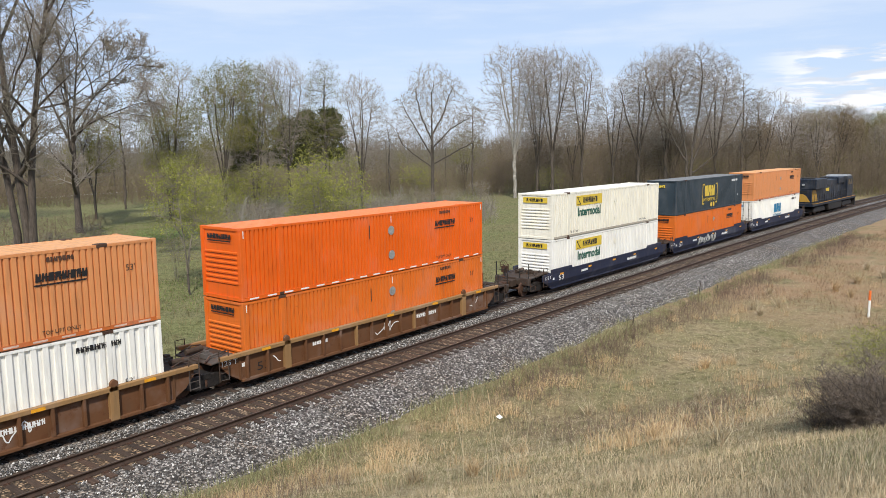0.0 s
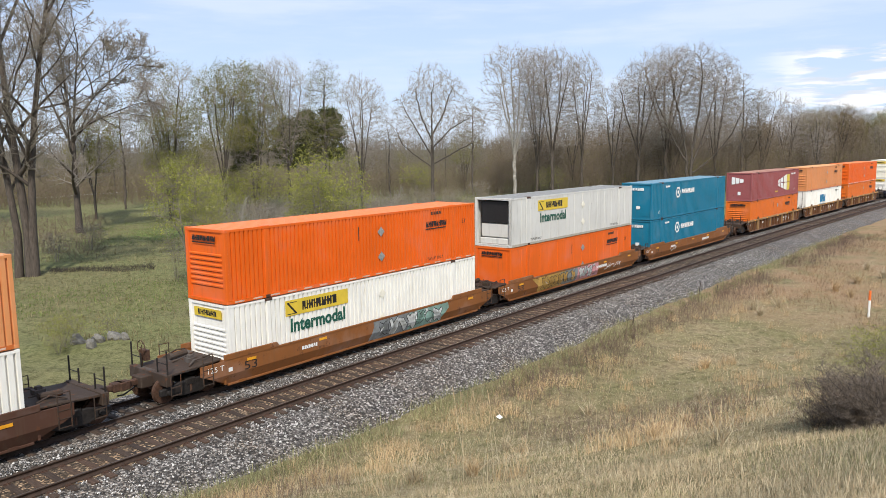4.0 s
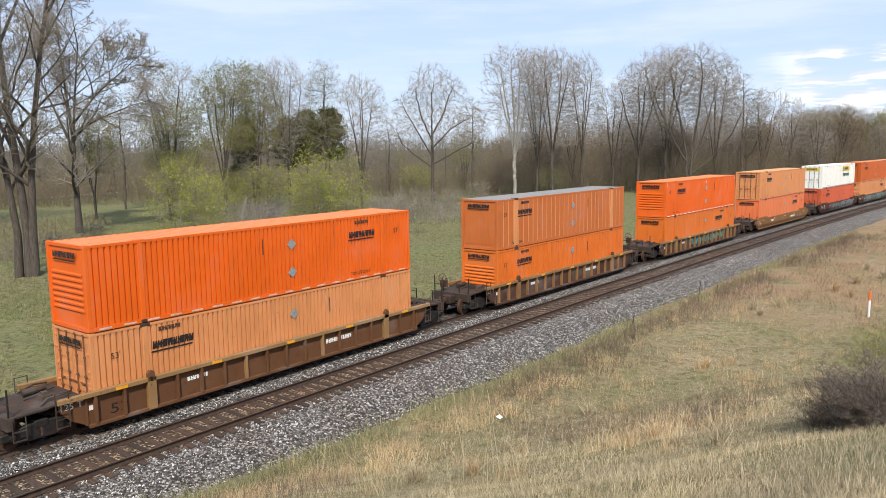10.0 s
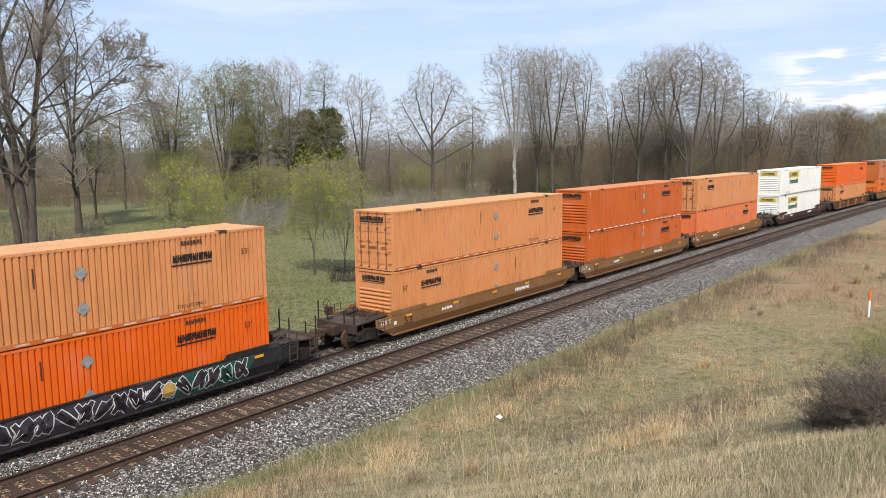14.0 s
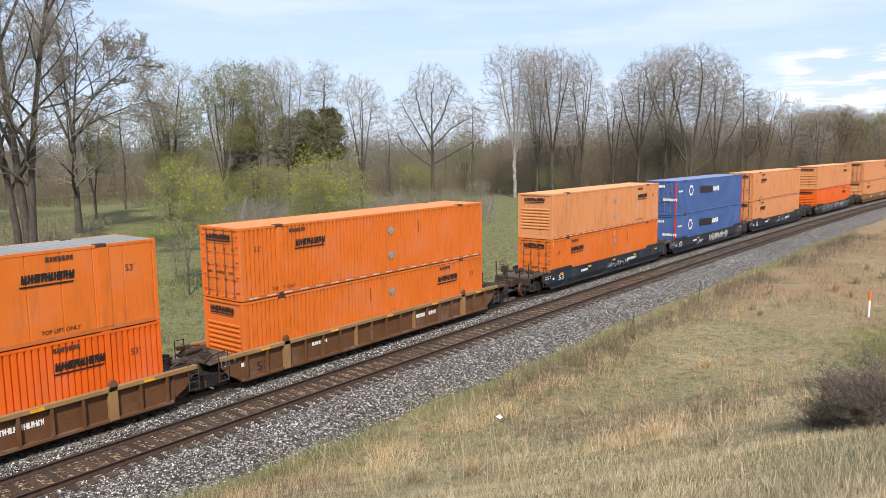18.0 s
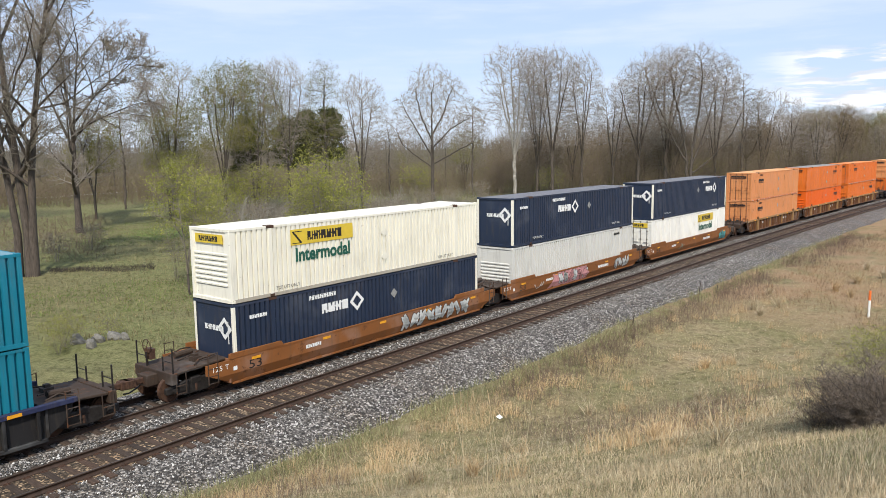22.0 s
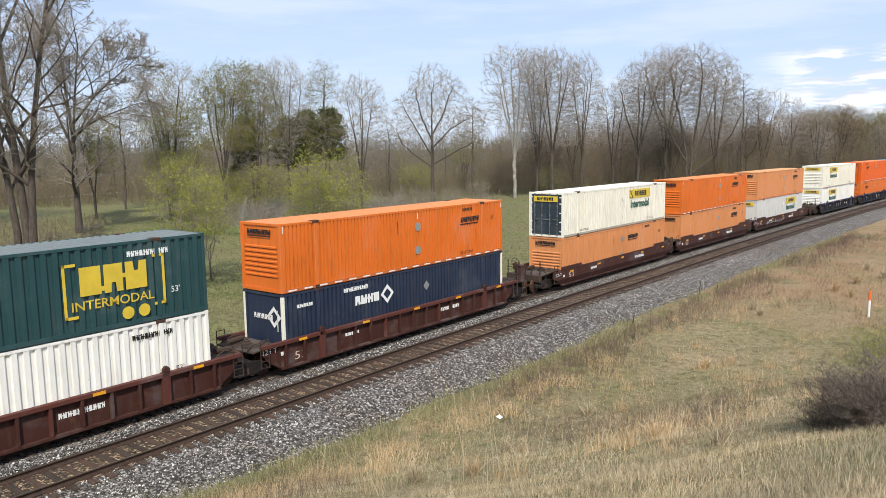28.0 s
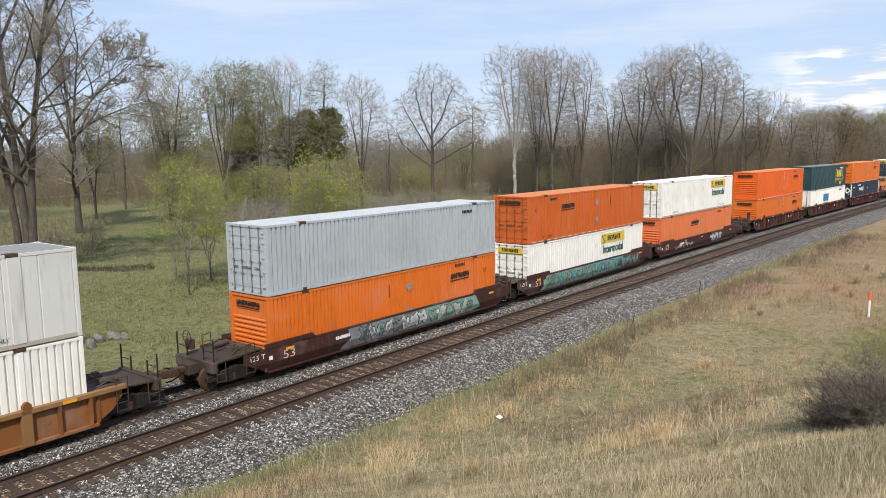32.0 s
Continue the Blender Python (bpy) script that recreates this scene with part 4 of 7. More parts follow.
W_MESH = {
    "smooth": y_twin(smooth_side(1.22)), "low": y_twin(smooth_side(1.02)), "ribbed": y_twin(ribbed_side()),
    "raised": y_twin(Sheet().slab([(-SX - 0.1, 1.20), (-SX + 2.6, 1.20), (-SX + 2.45, 1.42), (-SX - 0.1, 1.42)], -1.475, -1.39).mesh("end_chord", 0.01)),
    "chord": y_twin(Sheet().box(-SX - 1.0, SX + 1.0, -1.50, -1.31, 1.20, 1.36).mesh("top_chord", 0.015)), "sill": y_twin(Sheet().box(-SX, SX, -1.47, -1.30, 0.16, 0.27).mesh("bottom_sill", 0.012)),
    "low_sill": y_twin(Sheet().box(-SX + 0.1, SX - 0.1, -1.34, -1.20, 0.15, 0.24).mesh("bottom_sill", 0.012)),
    "thin_chord": y_twin(Sheet().box(-SX + 1.8, SX - 1.8, -1.475, -1.39, 1.17, 1.25).mesh("top_chord", 0.01)),
    "post": y_twin(Sheet().box(-0.05, 0.05, -1.485, -1.335, 0.27, 1.20).mesh("side_post", 0.008)), "wide_post": y_twin(Sheet().box(-0.16, 0.16, -1.50, -1.335, 0.20, 1.38).mesh("side_post", 0.01)),
    "guide": y_twin(Sheet().slab([(-0.14, 1.34), (0.14, 1.34), (0.14, 1.50), (0.05, 1.60), (-0.05, 1.60), (-0.14, 1.50)], -1.50, -1.38).mesh("container_guide", 0.01)),
    "bulkhead": Sheet().box(-SX - 0.08, -SX, -1.38, 1.38, 0.25, 1.20).mesh("bulkhead"), "cross": Sheet().box(-0.15, 0.15, -1.36, 1.36, 0.17, 0.27).mesh("cross_member"),
    "deck": Sheet().slab([(-SX - 2.2, 1.02), (-SX, 1.16), (-SX, 1.24), (-SX - 2.2, 1.12)], -1.15, 1.15).mesh("end_platform", 0.02),
    "deck_short": Sheet().slab([(-JOINT + 0.15, 1.06), (-SX, 1.16), (-SX, 1.24), (-JOINT + 0.15, 1.14)], -1.2, 1.2).mesh("end_platform", 0.02),
    "draft": Sheet().box(-SX - 2.9, -SX, -0.32, 0.32, 0.62, 1.04).mesh("draft_sill", 0.02), "draft_short": Sheet().box(-JOINT, -SX, -0.36, 0.36, 0.60, 1.08).mesh("draft_sill", 0.02),
    "end_sill": Sheet().slab([(-SX - 2.45, 0.72), (-SX - 2.2, 0.72), (-SX - 2.2, 1.16), (-SX - 2.45, 1.16)], -1.25, 1.25).mesh("end_sill", 0.02),
    "coupler": Sheet().box(-PULL + 0.05, -SX - 2.8, -0.10, 0.10, 0.74, 0.96).box(-PULL - 0.12, -PULL + 0.28, -0.20, 0.16, 0.68, 1.0).box(-PULL - 0.20, -PULL + 0.05, 0.06, 0.22, 0.68, 1.0).mesh("coupler", 0.03),
    "wheel_axle": Sheet().lathe([(-0.9, 0.07), (-0.80, 0.07), (-0.80, 0.10), (-0.79, 0.14), (-0.785, 0.40), (-0.785, 0.455), (-0.70, 0.46), (-0.675, 0.485), (-0.66, 0.485), (-0.66, 0.41), (-0.70, 0.36), (-0.70, 0.14), (-0.62, 0.10), (0.62, 0.10), (0.70, 0.14), (0.70, 0.36), (0.66, 0.41), (0.66, 0.485), (0.675, 0.485), (0.70, 0.46), (0.785, 0.455), (0.785, 0.40), (0.79, 0.14), (0.80, 0.10), (0.80, 0.07), (0.9, 0.07)]).mesh("wheelset"),
    "frame": Sheet().slab([(-1.25, 0.36), (-0.85, 0.34), (-0.45, 0.20), (0.45, 0.20), (0.85, 0.34), (1.25, 0.36), (1.25, 0.60), (0.75, 0.66), (0.45, 0.74), (-0.45, 0.74), (-0.75, 0.66), (-1.25, 0.60)], -1.08, -0.92).mesh("side_frame", 0.03),
    "springs": Sheet().rod((-0.16, -1.0, 0.28), (-0.16, -1.0, 0.55), 0.075, 8).rod((0.16, -1.0, 0.28), (0.16, -1.0, 0.55), 0.075, 8).rod((0, -1.02, 0.28), (0, -1.02, 0.55), 0.08, 8).mesh("spring_set"),
    "bolster": Sheet().box(-0.22, 0.22, -1.1, 1.1, 0.55, 0.80).mesh("bolster", 0.03), "cap": Sheet().lathe([(-1.16, 0.06), (-1.15, 0.10), (-1.07, 0.12), (-1.06, 0.0)], n=10).mesh("bearing_cap"),
    "amber": Sheet().box(-0.22, 0.22, -0.003, 0, 0, 0.11).mesh("reflector"), "white_mark": Sheet().box(-0.09, 0.09, -0.003, 0, 0, 0.16).mesh("notice"),
}


def ladder_mesh(x):
    s = Sheet()
    for yy in (x, x + 0.42):
        s.rod((yy, -1.46, 0.42), (yy, -1.46, 1.62), 0.022, 6)
    for z in (0.46, 0.74, 1.02, 1.30, 1.60):
        s.rod((x, -1.46, z), (x + 0.42, -1.46, z), 0.016, 5)
    return s.mesh("ladder")


def rail_mesh():
    s = Sheet()
    x = -SX - 2.35
    for y in (-1.2, -0.55, 0.55, 1.2):
        s.rod((x, y, 1.1), (x, y, 2.05 if abs(y) > 1 else 1.7), 0.034, 6)
    s.rod((x, -1.2, 1.55), (x, -0.55, 1.55), 0.018, 5).rod((x, 0.55, 1.55), (x, 1.2, 1.55), 0.018, 5)
    s.rod((x, -1.2, 1.1), (x + 1.2, -1.2, 1.1), 0.018, 5).rod((x, -1.2, 1.14), (x, 1.2, 1.14), 0.022, 5)
    return s.mesh("handrail")


def brake_mesh():
    s = Sheet()
    n = 14
    c = Vector((-SX - 2.2, 0.75, 1.85))
    for i in range(n):
        a, b = 6.28319 * i / n, 6.28319 * (i + 1) / n
        s.rod(c + Vector((0, 0.27 * math.cos(a), 0.27 * math.sin(a))), c + Vector((0, 0.27 * math.cos(b), 0.27 * math.sin(b))), 0.018, 5)
    for i in range(3):
        a = 6.28319 * i / 3
        s.rod(c, c + Vector((0, 0.27 * math.cos(a), 0.27 * math.sin(a))), 0.014, 5)
    s.rod(c - Vector((0, 0, 0.75)), c, 0.03, 6).box(-SX - 2.18, -SX - 1.98, 0.55, 0.95, 1.35, 1.75)
    return s.mesh("hand_brake")


def gear_mesh():
    """Brake reservoir, valve and bent rods, low on the end platform."""
    s = Sheet()
    s.rod((-SX - 1.25, 0.45, 1.32), (-SX - 0.50, 0.45, 1.36), 0.115, 10)
    s.box(-SX - 1.05, -SX - 0.70, -0.55, -0.20, 1.18, 1.36).box(-SX - 0.98, -SX - 0.80, -0.48, -0.28, 1.36, 1.46)
    for pts, r in (([(-1.30, -0.95, 1.20), (-0.95, -0.70, 1.30), (-0.55, -0.80, 1.36), (-0.15, -0.60, 1.33)], 0.035), ([(-1.35, 0.10, 1.20), (-0.90, 0.05, 1.30), (-0.30, 0.25, 1.34)], 0.028), ([(-1.2, 0.95, 1.22), (-0.7, 0.85, 1.42), (-0.2, 1.0, 1.34)], 0.03)):
        for a, b in zip(pts, pts[1:]):
            s.rod((-SX + a[0], a[1], a[2]), (-SX + b[0], b[1], b[2]), r, 6)
    return s.mesh("brake_gear")


def hose_mesh():
    s = Sheet()
    pts = [(-SX - 2.5, 0.35, 0.75), (-SX - 2.85, 0.38, 0.50), (-PULL + 0.25, 0.36, 0.36), (-PULL, 0.30, 0.40)]
    for a, b in zip(pts, pts[1:]):
        s.rod(a, b, 0.03, 6)
    return s.mesh("air_hose")


def step_mesh():
    s = Sheet()
    for x in (-SX - 2.3, -SX - 1.9):
        s.rod((x, -1.3, 1.1), (x, -1.3, 0.35), 0.02, 5)
    for z in (0.36, 0.66):
        s.box(-SX - 2.3, -SX - 1.9, -1.33, -1.27, z, z + 0.03)
    return s.mesh("stirrup_step")


W_MESH.update(ladder=y_twin(ladder_mesh(-SX - 1.05)), handrail=rail_mesh(), brake=brake_mesh(), gear=gear_mesh(), hose=hose_mesh(), step=y_twin(step_mesh()), end_post=y_twin(Sheet().box(-SX - 2.05, -SX - 1.75, -1.30, -1.05, 1.10, 2.05).box(-SX - 2.10, -SX - 1.70, -1.33, -1.02, 2.05, 2.12).box(-SX - 2.07, -SX - 1.73, -1.33, -1.29, 1.35, 1.42).mesh("end_post", 0.012)))
WHEELS = {-0.89: [], 0.89: []}


def add_truck(car, x):
    tr = part("truck", W_MESH["bolster"], STEEL, car, "dark greasy bogie", m=pose(x, 0, 0))
    for me in (W_MESH["frame"], FLIPS["frame"]):
        part("side_frame", me, STEEL, tr)
    for me in (W_MESH["springs"], FLIPS["springs"]):
        part("spring_set", me, RUSTY, tr)
    for dx in WHEELS:
        w = part("wheelset", W_MESH["wheel_axle"], RUSTY, tr, "steel wheels on an axle", m=pose(dx, 0, 0.46))
        WHEELS[dx].append(w)
        part("bearing_cap", W_MESH["cap"], STEEL, tr, m=pose(dx, 0, 0.46))


FLIPS = {k: flip_y(W_MESH[k]) for k in ("frame", "springs")}
SPRAY = {
    "sage": ((GREYSPRAY, BROWNSPRAY, SAGE, BROWNSPRAY), SAGE, BLACK), "grey": ((BROWNSPRAY, GREYSPRAY), GREYSPRAY, BLACK), "night": ((VIOLET, VIOLET, VIOLET, NIGHTGREEN), VIOLET, SILVER), "turq": (TURQ,), "silver": (SILVER,), "pink": ((PINK,), SILVER, BLACK), "white": (WHITE,),
    "dark": ((OCHRE, GREYSPRAY), OCHRE, BLACK), "teal": ((SAGE, SAGE, TURQ, TURQ, BROWNSPRAY), SAGE, BLACK), "mix": ((GREYSPRAY, SAGE), SILVER, BLACK),
}


def blob(rg, w, h):
    n = rg.choice((5, 6, 7, 8))
    o, sl, tw = [], rg.uniform(-0.9, 0.9), rg.random()
    for i in range(n):
        a = 6.28319 * (i + tw + rg.uniform(-0.25, 0.25)) / n
        k = rg.choice((0.45, 0.8, 1.0, 1.1))
        z = 0.5 * h * k * math.sin(a)
        o.append((0.5 * w * k * math.cos(a) + sl * z, z))
    return o


def scrawl(car, kind, x0, x1, z0, z1, seed, y=-1.466, filled=True):
    """Sprayed graffiti: rounded letter-like shapes, or a line of loops, a few millimetres proud."""
    rg = random.Random(seed)
    inks = SPRAY[kind]
    h = z1 - z0
    if filled:
        sheets, lay = {}, 0
        back, fill, line = inks if len(inks) == 3 and isinstance(inks[0], tuple) else ((), inks[0], BLACK)

        def put(ink, pts, ya, yb):
            """A flat patch, folded where the side sheet bends in."""
            s = sheets.setdefault(ink, Sheet())
            if y > -1.4:
                s.slab(pts, ya, yb)
                return
            for sign in (1, -1):
                o = []
                for (a, c), (a2, c2) in zip(pts, pts[1:] + pts[:1]):
                    if sign * (c - 0.62) >= 0:
                        o.append((a, c))
                    if (c - 0.62) * (c2 - 0.62) < 0:
                        o.append((a + (a2 - a) * (0.62 - c) / (c2 - c), 0.62))
                if len(o) > 2:
                    s.slab(o, ya, yb)

        x = x0
        while back and x < x1:
            ink = back[int((x - x0) / (x1 - x0) * len(back) * 0.999)]
            for rep in range(2):
                lay += 1
                cx, cz = x + rg.uniform(-0.2, 0.3) * h, z0 + h * rg.uniform(0.4, 0.6)
                pts = [(cx + a, min(max(cz + c, z0), z1)) for a, c in blob(rg, 1.5 * h, 2.1 * h)]
                put(ink, pts, y - 0.0004 * (lay % 5) - 0.002, y - 0.0004 * (lay % 5))
            x += 0.42 * h
        for k, ink in enumerate(back):
            xa, xb = (x0 + (x1 - x0) * u / len(back) for u in (k, k + 1))
            put(ink, [(xa, z0 + 0.06 * h), (xb, z0 + 0.03 * h), (xb + 0.2, z1 - 0.1 * h), (xa + 0.1, z1 - 0.04 * h)], y - 0.0045, y - 0.0020)
        def ribbon_of(ink, line, wide, dy):
            """A curved stroke of even width with blunt ends."""
            left, right = [], []
            for k, p in enumerate(line):
                a, b = line[max(k - 1, 0)], line[min(k + 1, len(line) - 1)]
                d = Vector((b[0] - a[0], b[1] - a[1]))
                d = d.normalized() if d.length > 1e-6 else Vector((1, 0))
                e = wide * 0.8 * (-1 if k == 0 else 1 if k == len(line) - 1 else 0)
                c = (p[0] + d.x * e, p[1] + d.y * e)
                w = wide * (0.75 if e else 1.0)
                left.append((c[0] - d.y * w, min(max(c[1] + d.x * w, z0), z1)))
                right.append((c[0] + d.y * w, min(max(c[1] - d.x * w, z0), z1)))
            for k in range(len(line) - 1):
                put(ink, [right[k], right[k + 1], left[k + 1], left[k]], y - dy - 0.0012, y - dy)

        x, balled = x0 + 0.1 * h, False
        while x < x1 - 0.3 * h:
            w = rg.uniform(0.62, 1.0) * h
            tone = fill if rg.random() < 0.7 or not back else back[rg.randrange(len(back))]
            n = rg.choice((4, 4, 5, 6))
            knots = [(x + w * (0.12 + 0.76 * (0.5 + 0.5 * math.cos(2.4 * k + x * 3))), z0 + h * (rg.uniform(0.66, 0.90) if k % 2 == 0 else rg.uniform(0.10, 0.36))) for k in range(n)]
            line_pts = []
            for k in range(n - 1):
                p0, p1, p2, p3 = knots[max(k - 1, 0)], knots[k], knots[k + 1], knots[min(k + 2, n - 1)]
                for q in range(4):
                    u = q / 4
                    line_pts.append(tuple(0.5 * (2 * p1[i] + (p2[i] - p0[i]) * u + (2 * p0[i] - 5 * p1[i] + 4 * p2[i] - p3[i]) * u * u + (3 * p1[i] - p0[i] - 3 * p2[i] + p3[i]) * u ** 3) for i in (0, 1)))
            line_pts.append(knots[-1])
            lay += 1
            ribbon_of(line, line_pts, 0.150 * h, 0.0050 + 0.0004 * (lay % 4))
            ribbon_of(tone, line_pts, 0.105 * h, 0.0085 + 0.0004 * (lay % 4))
            if lay % 3 == 0 and back:
                ribbon_of(SILVER, [(a - 0.05 * h, c + 0.05 * h) for a, c in line_pts[2:7]], 0.018 * h, 0.0115)
            if back and not balled and x > x0 + 0.72 * (x1 - x0):
                balled = True
                cx, cz, r = x + 0.5 * w, z0 + 0.5 * h, 0.30 * h
                put(line, [(cx + 1.12 * r * math.cos(i * 0.524), cz + 1.12 * r * math.sin(i * 0.524)) for i in range(12)], y - 0.0120, y - 0.0115)
                put(back[-1] if kind != "night" else OCHRE, [(cx + r * math.cos(i * 0.524), cz + r * math.sin(i * 0.524)) for i in range(12)], y - 0.0130, y - 0.0125)
            x += w * 0.86
        for ink, s in sheets.items():
            if y < -1.4:
                s.v = [(a, b + tuck(c), c) for a, b, c in s.v]
            tagged(part("graffiti", s, ink, car, "sprayed graffiti letters"), kind="stuff")
    else:
        s = Sheet()
        zc, amp = (z0 + z1) / 2, 0.42 * h
        ph, pts, x = rg.uniform(0, 6), [], x0
        while x < x1:
            ph += 0.62
            a = amp * rg.uniform(0.55, 1.0) if int(ph / 3.14) % 3 else amp * 0.4
            pts.append((x + 0.16 * h * math.cos(ph * 0.9), zc + a * math.sin(ph)))
            x += 0.045 * h * rg.uniform(0.6, 1.6) if int(ph / 6.3) % 3 else 0.15 * h
        for a, b in zip(pts, pts[1:]):
            d = Vector((b[0] - a[0], b[1] - a[1]))
            if d.length < 0.004:
                continue
            nrm = Vector((-d.y, d.x)).normalized() * 0.020
            s.slab([(a[0] - nrm.x, a[1] - nrm.y), (b[0] - nrm.x, b[1] - nrm.y), (b[0] + nrm.x, b[1] + nrm.y), (a[0] + nrm.x, a[1] + nrm.y)], y - 0.003, y)
        if y < -1.4:
            s.v = [(a, b + tuck(c), c) for a, b, c in s.v]
        tagged(part("graffiti", s, inks[1] if len(inks) == 3 else inks[0], car, "thin sprayed scribble"), kind="stuff")


def well_car(kind, colour, fore, aft, truck_fore, seed, spray=(), number=True):
    """One unit of a double-stack well car. fore and aft: 'A' articulated or 'C' coupled ends."""
    car = new("well_car")
    look_of = {"brown": "weathered brown", "rust": "rust-orange", "mustard": "mustard-brown", "navy": "dark navy", "maroon": "dark maroon", "dark": "dark brown", "slate": "slate-blue", "black": "blackened"}[colour]
    tagged(car, f"{look_of} {'ribbed' if kind == 'ribbed' else 'smooth-sided'} double-stack well car{' with graffiti' if spray else ''} on rails", "rail car", "well cars of the train")
    P = WELL[colour]
    CP = {"brown": CHORD["tan"], "rust": CHORD["brown"], "navy": CHORD["navy"], "maroon": CHORD["maroon"], "black": CHORD["navy"], "dark": CHORD["brown"]}.get(colour, P)
    for k in (0, 1):
        part("side_sheet", W_MESH[kind][k], P, car)
        part("bottom_sill", W_MESH["sill" if kind == "ribbed" else "low_sill"][k], P, car)
        if kind == "ribbed":
            part("top_chord", W_MESH["chord"][k], CP, car)
            n = 17 if k == 0 else 9
            for i in range(n):
                x = -SX + 0.25 + (2 * SX - 0.5) * i / (n - 1)
                part("side_post", W_MESH["wide_post" if i in (2, n - 3) else "post"][k], CP if i % 4 == 2 or colour == "dark" else P, car, m=pose(x, 0, 0))
            for x in (-6.1, 6.1):
                part("container_guide", W_MESH["guide"][k], P, car, m=pose(x, 0, 0))
        else:
            part("top_chord", W_MESH["thin_chord"][k], P, car, m=pose(0, 0, 0 if kind == "smooth" else -0.2))
            for turn in (None, TURN):
                part("end_chord", W_MESH["raised"][k], P, car, m=turn)
    for turn in (None, TURN):
        part("bulkhead", W_MESH["bulkhead"], P, car, m=turn)
    for i in range(5):
        part("cross_member", W_MESH["cross"], P, car, m=pose(-7.6 + i * 3.8, 0, 0))
    for end, turn, has in ((aft, None, True), (fore, TURN, truck_fore)):
        sx = -1 if turn is None else 1
        if end == "C":
            for name, key, mat in (("end_platform", "deck", GRIMY), ("draft_sill", "draft", GRIMY), ("end_sill", "end_sill", GRIMY), ("coupler", "coupler", RUSTY), ("handrail", "handrail", STEEL), ("brake_gear", "gear", GRIMY), ("air_hose", "hose", BLACK)):
                part(name, W_MESH[key], mat, car, m=turn)
            if kind == "ribbed" and colour == "maroon":
                for k in (0, 1):
                    part("end_post", W_MESH["end_post"][k], P, car, "tall boxed end post", m=turn)
            for k in (0, 1):
                part("stirrup_step", W_MESH["step"][k], GRIMY, car, m=turn)
            if sx < 0:
                part("hand_brake", W_MESH["brake"], RUSTY, car, "round hand-brake wheel", m=turn)
            add_truck(car, sx * (SX + 1.35))
        else:
            part("end_platform", W_MESH["deck_short"], GRIMY, car, m=turn)
            part("draft_sill", W_MESH["draft_short"], GRIMY, car, m=turn)
            part("brake_gear", W_MESH["gear"], GRIMY, car, m=turn)
            if has:
                add_truck(car, sx * JOINT)
        for k in (0, 1):
            part("ladder", W_MESH["ladder"][k], GRIMY, car, m=turn)
    y = -1.466 if kind != "ribbed" else -1.340
    for x in (-7.2, 7.4):
        part("reflector", W_MESH["amber"], AMBER, car, "amber reflector", m=pose(x, -1.479 if kind != "ribbed" else -1.503, 0.98 if kind != "ribbed" else 1.22))
    for x in (-3.4, 0.2, 3.6):
        part("reflector", W_MESH["amber"], AMBER, car, "amber reflector", m=pose(x, y if kind != "ribbed" else -1.503, 0.98 if kind != "ribbed" else 1.22))
    part("lettering", TXT["53"], FADED if colour == "maroon" else WHITE if colour in ("navy", "slate") else BLACK, car, m=pose(-7.55, y, 0.42 if kind == "ribbed" else 0.64))
    part("lettering", TXT["125"], WHITE, car, m=pose(-SX - 0.85, -1.466 if kind != "ribbed" else -1.340, 0.86 if kind != "ribbed" else 0.95))
    part("notice", W_MESH["white_mark"], WHITE, car, m=pose(-SX + 0.15, y, 0.74))
    if number:
        part("lettering", LET["number"], WHITE, car, "white reporting-mark bars", m=pose(2.3, y - 0.004, 0.72))
        part("lettering", LET["smallword"], WHITE, car, m=pose(-4.6, y - 0.003, 0.80))
    for k, (sk, x0, x1, filled) in enumerate(spray):
        if kind == "ribbed":
            scrawl(car, sk, x0, x1, 0.38, 1.08, seed * 7 + k, -1.342, filled)
        else:
            scrawl(car, sk, x0, x1, 0.26 if filled else 0.40, 1.15 if filled else 0.95, seed * 7 + k, -1.468, filled)
    return car


